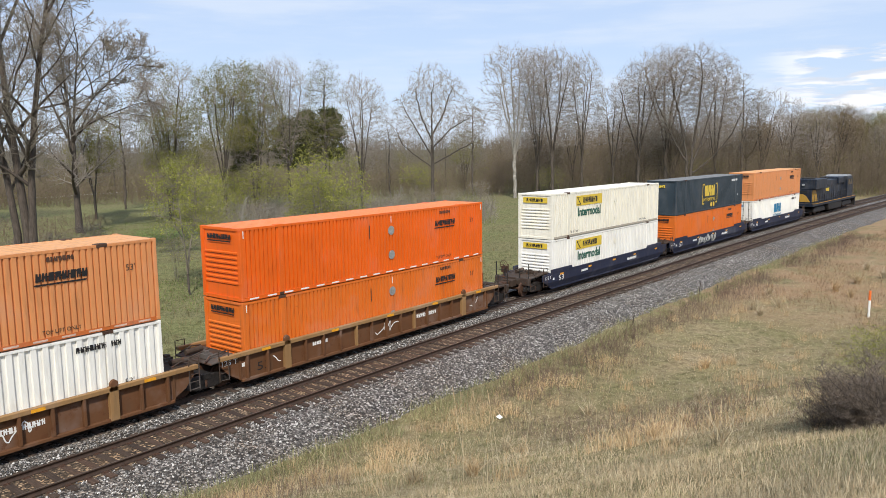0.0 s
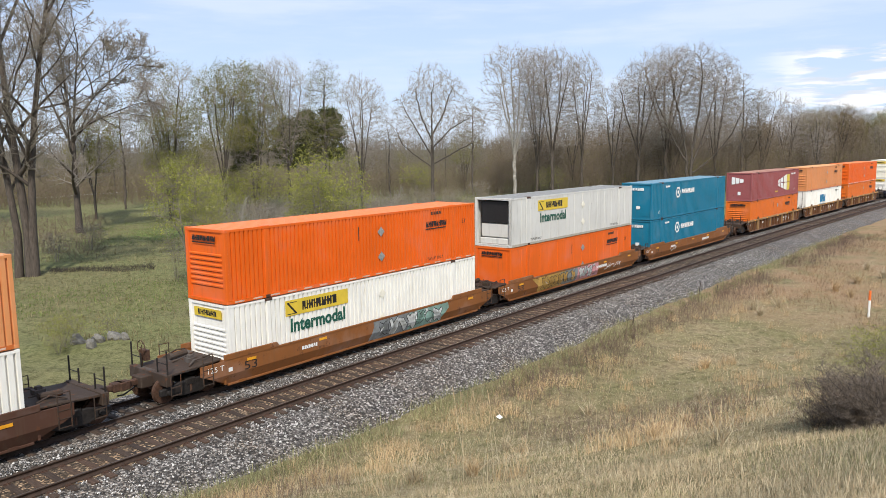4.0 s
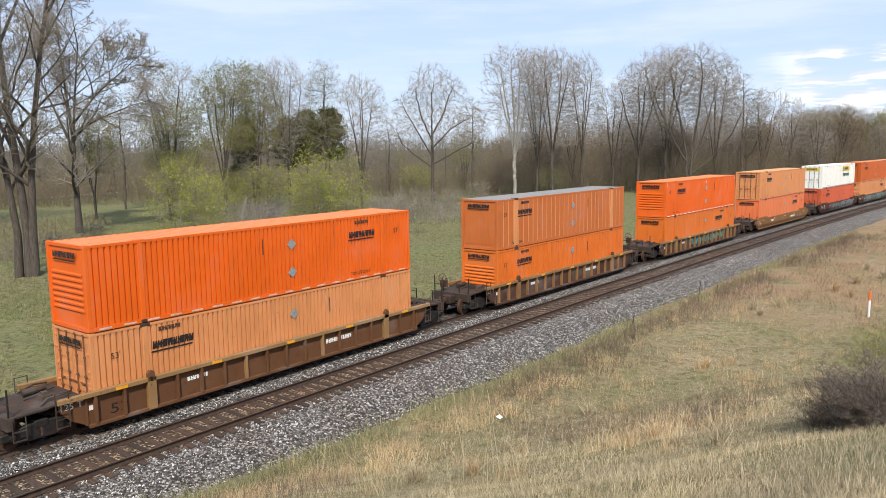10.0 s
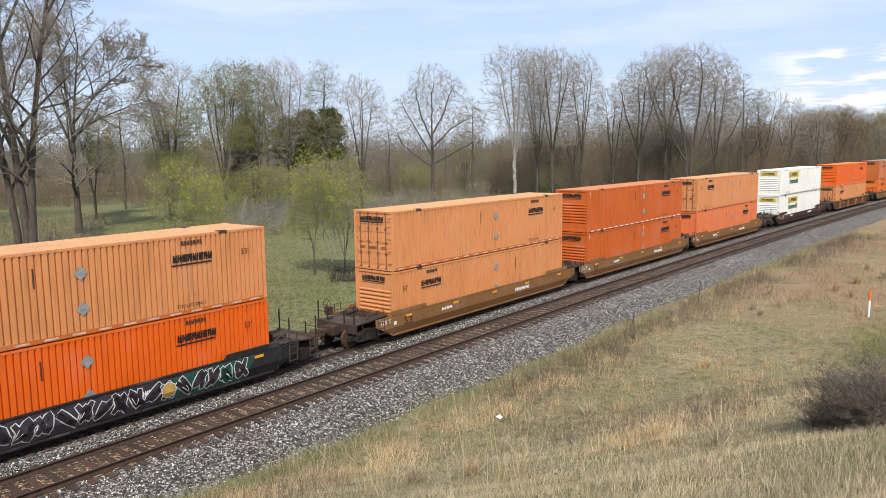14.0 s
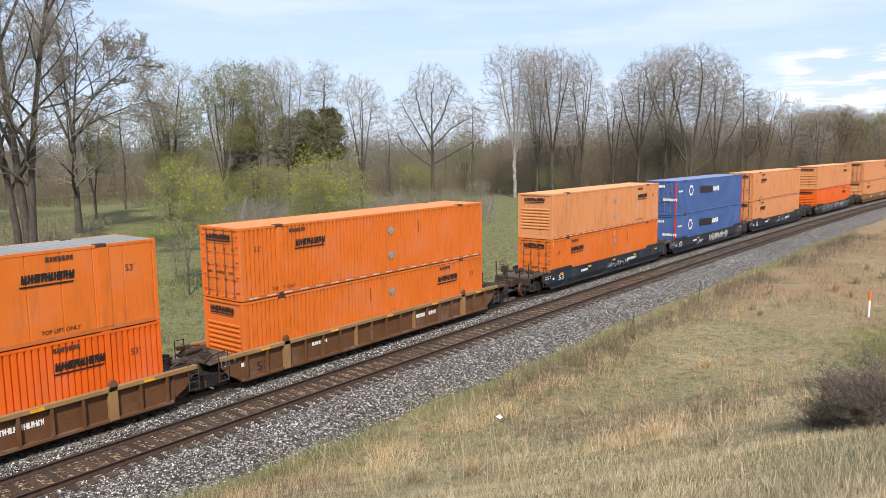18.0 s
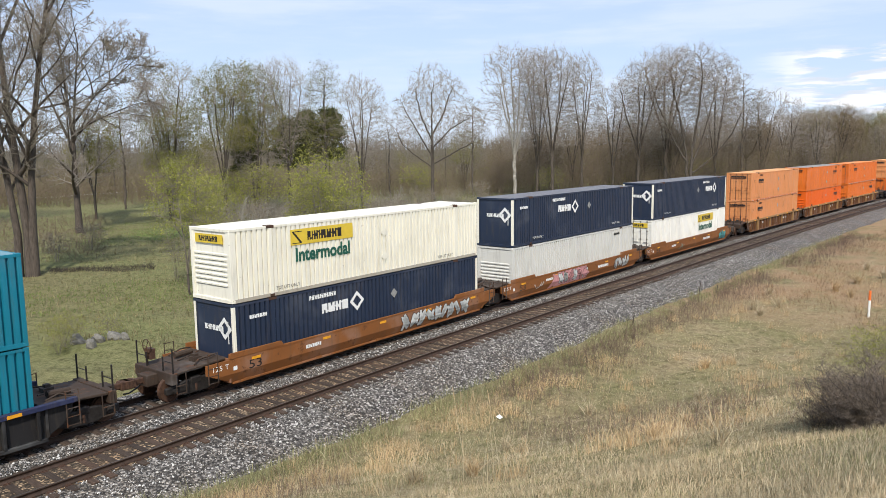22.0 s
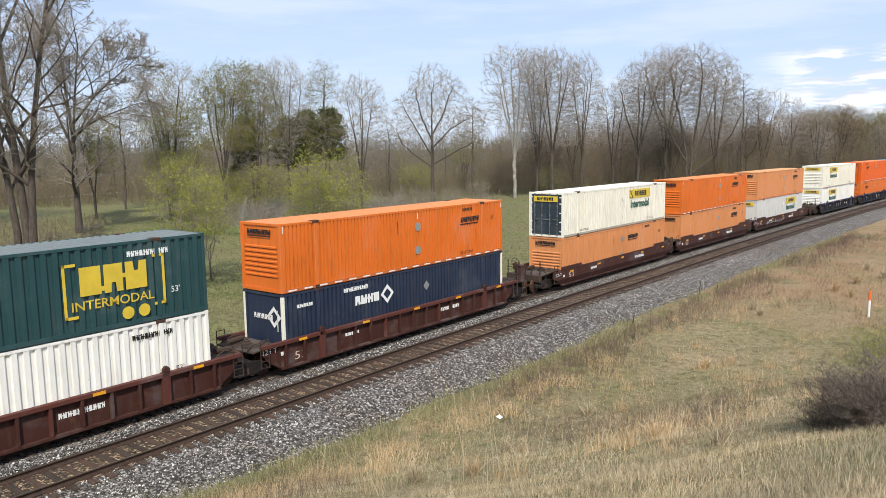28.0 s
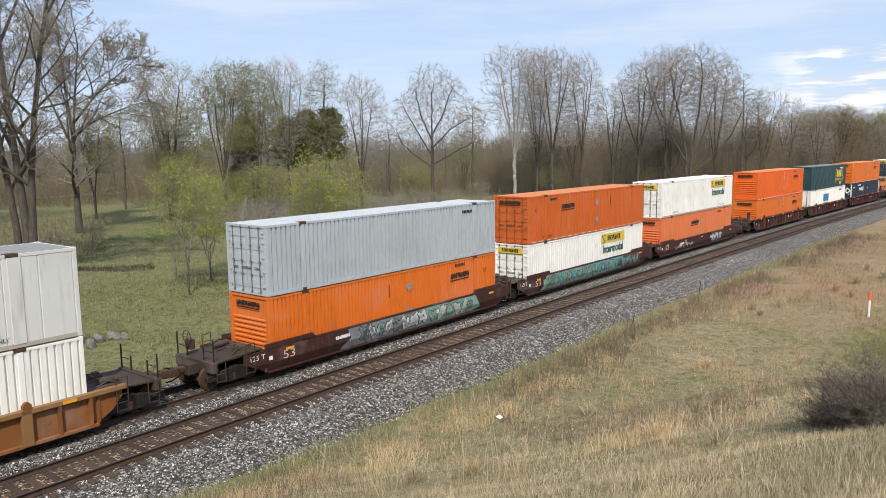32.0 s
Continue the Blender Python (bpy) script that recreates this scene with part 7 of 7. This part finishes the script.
for k in range(84):
    px, dist = 0.56 + 0.48 * rw.random() ** 0.8, rw.uniform(178, 270)
    x, y = polar(px, dist)
    plant(rw.choice(["brown", "brown", "brown", "vase", "slim"]), x, y, rw.uniform(14, 19) if px < 0.66 else rw.uniform(14.5, 20), 500 + k, far=True)
for k in range(40):
    x, y = polar(rw.uniform(-0.04, 0.55), rw.uniform(190, 320))
    plant(rw.choice(["slim", "slim", "oak", "leafy", "brown"]), x, y, rw.uniform(8, 15), 600 + k, far=True)
for k, (kind, px, d, h) in enumerate([
        ("green_shrub", 0.365, 122, 7), ("green_shrub", 0.352, 126, 6), ("green_shrub", 0.30, 122, 8), ("green_shrub", 0.215, 122, 7.5), ("green_shrub", 0.24, 126, 6.5), ("green_shrub", 0.285, 130, 8), ("green_shrub", 0.265, 134, 7),
        ("young", 0.2095, 60, 10.2), ("young", 0.372, 63, 10.6), ("young", 0.352, 66, 8.6), ("young", 0.388, 67, 8.0), ("young", 0.235, 66, 8.8), ("sapling", 0.195, 66, 5.0), ("shrub", 0.29, 108, 4.0), ("shrub", 0.31, 104, 3.6), ("shrub", 0.33, 110, 3.6), ("shrub", 0.42, 106, 4.2), ("shrub", 0.45, 112, 4.2), ("shrub", 0.48, 120, 4.5), ("shrub", 0.51, 128, 4.5),
        ("shrub", 0.06, 85, 3), ("shrub", 0.10, 92, 3), ("shrub", 0.02, 80, 3), ("shrub", 0.255, 100, 3.2), ("shrub", 0.54, 140, 4.6), ("green_shrub", 0.47, 170, 7), ("green_shrub", 0.62, 172, 6), ("green_shrub", 0.80, 205, 7), ("sapling", 0.47, 96, 6), ("sapling", 0.53, 90, 5)]):
    x, y = polar(px, d)
    plant(kind, x, y, h, 700 + k)


def thicket(name, label, n, spots, hmin, hmax, r, material, seed, lean=0.22, m=3):
    """Standing stems and side twigs too many to count."""
    rg = np.random.RandomState(seed)
    p = spots(rg, n)
    z = ground_z(p[:, 0], p[:, 1])
    h = hmin + (hmax - hmin) * rg.rand(n) ** 1.6
    d = rg.randn(n, 2) * lean * h[:, None]
    a = np.column_stack([p, z - 0.1])
    b = np.column_stack([p + d, z + h])
    s1 = np.column_stack([a, b, np.full(n, r), np.full(n, r * 0.4)])
    u = 0.35 + 0.6 * rg.rand(n, m, 1)
    c = a[:, None] * (1 - u) + b[:, None] * u
    e = c + np.concatenate([rg.randn(n, m, 2) * 0.20, 0.1 + 0.25 * rg.rand(n, m, 1)], -1) * h[:, None, None]
    s2 = np.concatenate([c, e, np.full((n, m, 1), r * 0.5), np.full((n, m, 1), r * 0.25)], -1).reshape(-1, 8)
    v, f = tubes(np.concatenate([s1, s2]), 3)
    return tagged(new(name, stuff_mesh(name, v, f, material)), label, "undergrowth", kind="stuff")


def fan(p0, p1, d0, d1):
    def spots(rg, n):
        px = p0 + (p1 - p0) * rg.rand(n)
        d = d0 + (d1 - d0) * rg.rand(n)
        a = math.atan2(0.60434, 0.78557) + np.arctan(math.tan(radians(30.27)) * (1 - 2 * px))
        return np.stack([EYE[0] + d * np.cos(a), EYE[1] + d * np.sin(a)], -1)
    return spots


thicket("undergrowth", "brown leafless undergrowth along the wood's edge", 9000, fan(0.55, 1.06, 172, 270), 2.5, 12, 0.032, WOODTWIG, 1, 0.18, 6)
thicket("undergrowth", "brown leafless hedgerow thicket behind the field", 8000, fan(-0.06, 0.57, 166, 245), 2, 8, 0.030, WOODTWIG, 2, 0.20, 5)
thicket("far_woods", "distant hazy leafless woods on the skyline", 7000, fan(-0.1, 1.1, 330, 520), 8, 17, 0.16, TWIG, 3, 0.06)
thicket("brush", "tangled bare grey brush in the field", 3200, fan(0.22, 0.56, 108, 142), 0.8, 3.0, 0.022, PALETWIG, 5, 0.35)
thicket("brush", "dry weeds and brush at the field's edge", 1500, fan(-0.05, 0.115, 84, 135), 0.4, 1.5, 0.016, WEED, 6, 0.35)

BRAMBLE = plain("dark_bramble_stem", (0.060, 0.050, 0.038), 0.9, 0, 0.4, 1.0)
thicket("brambles", "low dark brambles in the field", 1500, fan(0.372, 0.425, 61, 68), 0.1, 0.5, 0.012, BRAMBLE, 15, 0.6)
thicket("brambles", "dark brambles along a shallow ditch", 1800, fan(0.05, 0.17, 74, 77), 0.08, 0.36, 0.012, BRAMBLE, 16, 0.6)

leaf_rg = np.random.RandomState(9)
wp = np.concatenate([fan(0.55, 1.06, 172, 250)(leaf_rg, 40000), fan(-0.05, 0.56, 166, 240)(leaf_rg, 36000)])
wz = ground_z(wp[:, 0], wp[:, 1]) + 0.4 + 9.0 * leaf_rg.rand(len(wp)) ** 1.6
tagged(new("young_leaves", stuff_mesh("young_leaves", *flakes(np.column_stack([wp, wz]), 0.10, leaf_rg), OLIVE)), "sparse olive spring leaves in the undergrowth", "foliage", kind="stuff")

# ---- grass ----
STRAW = island_material("dry_straw_grass", [(0.0, (0.25, 0.20, 0.13)), (0.45, (0.45, 0.38, 0.26)), (0.8, (0.62, 0.54, 0.40)), (1.0, (0.47, 0.33, 0.21))], 0.8)
REDSTRAW = island_material("russet_straw_grass", [(0.0, (0.38, 0.26, 0.15)), (0.6, (0.56, 0.42, 0.26)), (1.0, (0.66, 0.54, 0.36))], 0.8)
RUSSET = island_material("russet_dead_grass", [(0.0, (0.17, 0.105, 0.065)), (0.6, (0.30, 0.200, 0.125)), (1.0, (0.42, 0.31, 0.20))], 0.85)
SPROUT = island_material("young_green_grass", [(0.0, (0.14, 0.146, 0.070)), (0.5, (0.255, 0.255, 0.132)), (1.0, (0.42, 0.398, 0.245))], 0.8)


def blades(name, label, p, hmin, hmax, width, material, seed, lean=0.35, kind="stuff", group=""):
    rg = np.random.RandomState(seed)
    n = len(p)
    z = ground_z(p[:, 0], p[:, 1])
    h = (hmin + (hmax - hmin) * rg.rand(n) ** 1.5)[:, None]
    a = rg.rand(n) * 6.283
    side = np.stack([np.cos(a), np.sin(a), np.zeros(n)], -1) * width * (0.6 + 0.8 * rg.rand(n, 1))
    l1 = np.concatenate([rg.randn(n, 2) * lean * 0.4, np.ones((n, 1)) * 0.6], -1) * h
    l2 = l1 + np.concatenate([l1[:, :2] / h * 1.2 + rg.randn(n, 2) * lean * 0.3, np.ones((n, 1)) * 0.4], -1) * h
    b = np.column_stack([p, z - 0.02])
    v = np.stack([b - side, b + side, b + l1 + side * 0.7, b + l1 - side * 0.7, b + l2], 1)
    i = 5 * np.arange(n)[:, None]
    f = np.concatenate([i + np.array([[0, 1, 2]]), i + np.array([[0, 2, 3]]), i + np.array([[3, 2, 4]])])
    return tagged(new(name, stuff_mesh(name, v, f, material)), label, "grass", group, kind)


def near_spots(rg, n, reach=62, power=1.7):
    """Spots on the near bank, denser close to the eye."""
    out = []
    while sum(len(o) for o in out) < n:
        m = 3 * n
        d = 7 + reach * rg.rand(m) ** power
        a = math.atan2(0.60434, 0.78557) + radians(34) * (1 - 2 * rg.rand(m))
        p = np.stack([EYE[0] + d * np.cos(a), EYE[1] + d * np.sin(a)], -1)
        off = p[:, 1] + CURVE * np.clip(p[:, 0], 0, None) ** 2 / 2
        out.append(p[off < -7.7 - 0.7 * rg.rand(m)])
    return np.concatenate(out)[:n]


def patchy(p, scale, cut, seed):
    v = np.array([noise.noise(Vector((x * scale + seed, y * scale, 0.3))) for x, y in p])
    return p[v > cut]


gr = np.random.RandomState(21)
turf = near_spots(gr, 120000)
close = np.hypot(turf[:, 0], turf[:, 1] - EYE[1]) < 17
blades("dry_grass", "pale dry straw grass on the bank", turf[~close], 0.05, 0.20, 0.005, STRAW, 1, 0.7)
turf = np.repeat(turf[close], 2, 0)
blades("dry_grass", "fine dry grass near the top of the bank", turf + gr.randn(*turf.shape) * 0.05, 0.05, 0.19, 0.0026, STRAW, 11, 0.4)
sprouts = patchy(near_spots(gr, 110000), 0.40, -0.06, 4)
sprouts = sprouts[(np.hypot(sprouts[:, 0], sprouts[:, 1] - EYE[1]) > 15) | (gr.rand(len(sprouts)) < 0.45)]
blades("green_grass", "short young green grass among the straw", sprouts, 0.04, 0.16, 0.004, SPROUT, 2, 0.35)
tall = patchy(near_spots(gr, 9000, 55, 1.0), 0.35, 0.0, 9)
tall = tall[np.hypot(tall[:, 0], tall[:, 1] - EYE[1]) > 13.5]
tuft = np.repeat(tall[::20], 55, 0)
blades("tall_grass", "tall russet straw grass in loose tufts", tuft + gr.randn(*tuft.shape) * 0.15, 0.15, 0.62, 0.005, REDSTRAW, 3, 0.30)
edge_x = 8 + 85 * gr.rand(16000) ** 1.6
edge = np.stack([edge_x, -CURVE * edge_x ** 2 / 2 - 8.3 - gr.randn(16000) * 0.50], -1)
edge = patchy(edge, 0.8, -0.15, 3)
gold_x = 10 + 22 * gr.rand(9000)
gold = patchy(np.stack([gold_x, -CURVE * gold_x ** 2 / 2 - 10.2 - gr.randn(9000) * 0.9], -1), 0.5, -0.05, 15)
blades("straw_tufts", "golden straw grass leaning above the green verge", gold, 0.15, 0.50, 0.0045, REDSTRAW, 12, 0.35)
far_x = 44 + 62 * gr.rand(16000)
far = np.stack([far_x, -CURVE * far_x ** 2 / 2 - 10.5 - np.abs(gr.randn(16000)) * 7.0], -1)
far = patchy(far, 0.10, -0.10, 21)
blades("straw_tufts", "russet dead grass along the top of the bank", far, 0.12, 0.42, 0.010, RUSSET, 13, 0.5)
blades("verge_grass", "mixed weeds along the ballast edge", edge, 0.15, 0.60, 0.008, SPROUT, 4, 0.4)
MEADOW = island_material("meadow_green", [(0.0, (0.085, 0.125, 0.034)), (0.5, (0.145, 0.200, 0.058)), (1.0, (0.24, 0.275, 0.10))], 0.85)
FIELD = island_material("meadow_straw", [(0.0, (0.125, 0.108, 0.058)), (0.5, (0.225, 0.195, 0.108)), (1.0, (0.32, 0.28, 0.17))], 0.85)
fg = fan(-0.05, 0.62, 34, 120)(gr, 34000)
fg = fg[fg[:, 1] + CURVE * np.clip(fg[:, 0], 0, None) ** 2 / 2 > 5.2]
blades("field_grass", "dry straw grass of the field beyond", patchy(fg, 0.06, -0.25, 2), 0.12, 0.4, 0.018, FIELD, 5, 0.4)
lush = fan(-0.05, 0.62, 38, 125)(gr, 70000)
hollow = np.hypot((lush[:, 0] - 60) / 17, (lush[:, 1] - 64) / 17) < 0.9
lush = np.concatenate([lush[hollow], patchy(lush[~hollow], 0.05, 0.22, 7)])
blades("field_grass", "young green grass of the field beyond", lush, 0.08, 0.24, 0.020, MEADOW, 6, 0.4)

tuft_rg = np.random.RandomState(63)
for tx, ty, th_ in ((46.8, -12.9, 1.15), (48.2, -13.9, 1.0), (45.4, -13.6, 0.8), (56.0, -15.6, 1.2), (59.5, -16.4, 1.3), (54.2, -16.8, 0.9), (62.5, -17.6, 1.2), (52.0, -12.4, 0.8), (66.0, -16.0, 1.1), (13.3, -21.3, 0.62), (14.2, -20.3, 0.45), (16.0, -19.0, 0.55), (19.5, -18.5, 0.5),
                    (11.6, -15.6, 0.65), (12.3, -16.6, 0.6), (22.5, -17.8, 0.5), (27.0, -16.4, 0.7), (33.0, -14.6, 0.7), (17.6, -14.0, 0.6), (24.0, -13.4, 0.65)):
    m = 110
    a, r = tuft_rg.rand(m) * 6.283, 0.16 * th_ * tuft_rg.rand(m) ** 0.6
    blades("grass_tuft", "tall pale straw grass tuft on the bank", np.stack([tx + np.cos(a) * r, ty + np.sin(a) * r], -1), 0.45 * th_, th_, 0.006 + 0.004 * th_, REDSTRAW if tuft_rg.rand() < 0.4 else STRAW, int(tx * 10), 0.55, "", "straw tufts on the bank")

weed_x = 20 + 70 * gr.rand(5200)
weed = np.stack([weed_x, -CURVE * weed_x ** 2 / 2 - 8.6 - np.abs(gr.randn(5200)) * 1.5], -1)
weed = patchy(weed, 0.10, -0.05, 12)
thicket("dead_weeds", "brown dead weeds standing along the ballast edge", len(weed), lambda rg, n: weed, 0.15, 0.75, 0.008, WEED, 8, 0.3)
weed2 = patchy(near_spots(gr, 14000, 70, 0.9), 0.16, 0.16, 31)
weed2 = weed2[np.hypot(weed2[:, 0], weed2[:, 1] - EYE[1]) > 16]
thicket("dead_weeds", "patches of brown dead weeds on the bank", len(weed2), lambda rg, n: weed2, 0.10, 0.5, 0.006, WEED, 9, 0.4)

# ---- small things ----
marker = new("marker_post")
tagged(marker, "white marker post with an orange top in the grass", "post")
marker.matrix_basis = pose(48.5, -18.7, zg(48.5, -18.7), 0, 1.5, 0)
part("post", Sheet().rod((0, 0, -0.2), (0, 0, 1.0), 0.065, 10), WHITE, marker)
part("sleeve", Sheet().rod((0, 0, 0.98), (0, 0, 1.5), 0.072, 10).rod((0, 0, 1.5), (0, 0, 1.54), 0.072, 10, 0.03), plain("orange_plastic", (0.75, 0.16, 0.03), 0.5, 0, 0.1), marker, "orange plastic sleeve")

BUSHTWIG = plain("grey_brown_bush_twig", (0.165, 0.128, 0.098), 0.9, 0, 0.4, 1.0)
BUSHES = [(14.5, -23.5, 0.85), (15.2, -24.0, 0.95), (13.7, -23.6, 0.7), (13.9, -23.3, 0.8), (14.3, -23.9, 1.0), (14.9, -23.2, 0.8), (13.4, -23.9, 0.75), (14.0, -24.4, 0.9), (14.6, -22.75, 0.5)]
bush = tree_kit(131, 1.5, "bush", thick=0.006, twig=BUSHTWIG, bark=DARKBARK)
for k, (x, y, s) in enumerate(BUSHES):
    b_ob = new("bush")
    tagged(b_ob, "dense dark leafless bush on the grassy bank", "bush", "bushes on the bank")
    b_ob.matrix_basis = pose(x, y, zg(x, y) - 0.05, 0, 0, 80 * k) @ Matrix.Diagonal((s * 1.3, s * 1.3, s * 0.8, 1))
    part("stem_cluster", bush["trunk"], DARKBARK, b_ob)
    part("twig_crown", bush["crown"], BUSHTWIG, b_ob)


scrap = Sheet()
scrap.v = [(-0.10, -0.08, 0.0), (0.09, -0.10, 0.02), (0.12, 0.07, 0.0), (-0.07, 0.10, 0.05), (0.01, 0.0, 0.13)]
scrap.f = [(0, 1, 4), (1, 2, 4), (2, 3, 4), (3, 0, 4), (3, 2, 1, 0)]
sc = part("paper_scrap", scrap, WHITE)
sc.matrix_basis = pose(22.2, -10.75, zg(22.2, -10.75) + 0.05)
tagged(sc, "crumpled scrap of white litter in the grass", "litter")

stalk_rg = random.Random(40)
for k in range(26):
    x = stalk_rg.uniform(11.6, 13.6) if k < 7 else stalk_rg.uniform(9, 40)
    y = -16.9 + stalk_rg.uniform(-0.8, 0.8) if k < 7 else -8.6 - stalk_rg.random() ** 0.7 * 11
    st = new("weed_stalk")
    tagged(st, "tall dry weed stalk standing in the grass", "weed", "weed stalks on the bank")
    st.matrix_basis = pose(x, y, zg(x, y), stalk_rg.uniform(-10, 10), stalk_rg.uniform(-10, 10), 0)
    hh = stalk_rg.uniform(1.1, 1.9) if k < 7 else stalk_rg.uniform(0.4, 1.0)
    bow = stalk_rg.uniform(-0.12, 0.12) * hh
    s = Sheet().rod((0, 0, -0.05), (0.3 * bow, 0, hh * 0.55), 0.007, 4, 0.0055).rod((0.3 * bow, 0, hh * 0.55), (bow, 0, hh), 0.0055, 4, 0.003)
    hd = Sheet()
    hd.rod((0.86 * bow, 0, 0.90 * hh), (1.02 * bow, 0, 1.04 * hh), 0.009, 5, 0.004)
    part("stem", s, STRAW, st)
    part("seed_head", hd, REDSTRAW, st)

for x, y, hh in ((49.6, -8.6, 0.9), (38.7, -8.7, 0.8), (51.0, -9.3, 0.6)):
    stake = part("stake", Sheet().rod((0, 0, -0.1), (0.02, 0, hh), 0.03, 6, 0.025), DARKBARK)
    stake.matrix_basis = pose(x, y, zg(x, y), 3, 2, 0)
    tagged(stake, "short dark wooden stake beside the ballast", "stake", "stakes by the line")

# a fallen pale limb and a pile of broken stone beyond the line
limb_kit = tree_kit(151, 5.0, "sapling", thick=0.014, bark=BIRCH, twig=BIRCH)
for x, y, rz in ((62.8, 53.0, 20), (60.6, 53.6, 140), (86.5, 52.0, 60)):
    fl = new("fallen_limb")
    tagged(fl, "bleached fallen limb lying in the brush", "branch", "fallen limbs")
    fl.matrix_basis = pose(x, y, zg(x, y) + 0.4, 52, 0, rz)
    part("limb", limb_kit["trunk"], BIRCH, fl)
    part("twig_spray", limb_kit["crown"], BIRCH, fl)
rk = random.Random(77)
ROCK = plain("broken_grey_rock", (0.17, 0.16, 0.14), 0.85, 0, 0.4, 3.0)
for k in range(8):
    bm = bmesh.new()
    bmesh.ops.create_icosphere(bm, subdivisions=2, radius=1.0)
    for vtx in bm.verts:
        vtx.co *= 1 + 0.35 * noise.noise(vtx.co * 1.6 + Vector((k * 7, 0, 0)))
    me = bpy.data.meshes.new("rock")
    bm.to_mesh(me)
    bm.free()
    x, y = 21.2 + rk.uniform(-1.0, 1.4), 15.5 + rk.uniform(-1.2, 1.2)
    r_ob = part("rock", me, ROCK)
    s = rk.uniform(0.16, 0.42)
    r_ob.matrix_basis = pose(x, y, zg(x, y) + s * 0.3, rk.uniform(0, 90), rk.uniform(0, 90), 0) @ Matrix.Diagonal((s * 1.3, s, s * 0.8, 1))
    tagged(r_ob, "broken pale grey rock in a loose pile", "rock", "rock pile")
for x, y, h in ((28.6, -21.5, 1.7), (29.8, -22.2, 1.8), (19.6, 16.2, 1.7), (22.6, 16.8, 1.3), (18.9, 15.4, 1.2)):
    plant("green_shrub", x, y, h, int(x * 10), None, 1.3)

road = Sheet()
for a, b in zip(np.linspace(-40, 230, 28)[:-1], np.linspace(-40, 230, 28)[1:]):
    ya, yb = 176 - 0.10 * a, 176 - 0.10 * b
    k = len(road.v)
    road.v += [(a, ya - 2.5, zg(a, ya) + 0.12), (b, yb - 2.5, zg(b, yb) + 0.12), (b, yb + 2.5, zg(b, yb) + 0.14), (a, ya + 2.5, zg(a, ya) + 0.14)]
    road.f.append((k, k + 1, k + 2, k + 3))
tagged(part("road", road, plain("pale_gravel_road", (0.42, 0.40, 0.36), 0.9, 0, 0.2, 1.0)), "pale gravel lane beyond the field", "road", kind="structure")


# ---- what moves ----
def motions():
    for thing, s0, z in movers:
        walk(thing, [(float(t), on_track(s0 + SPEED * t, 0.0, z)) for t in range(33)])
    # the wheels roll; all axles in the same seat of their bogie turn alike
    for dx, axles in WHEELS.items():
        first = axles[0]
        walk(first, [(k / FPS, Matrix.Translation((dx, 0, 0.46)) @ Matrix.Rotation(radians(84.0 * k), 4, "Y")) for k in range(32 * FPS + 1)])
        act = first.animation_data.action
        for w in axles[1:]:
            w.rotation_mode = "QUATERNION"
            w.animation_data_create()
            w.animation_data.action = act
            w.animation_data.action_slot = act.slots[0]


motions()
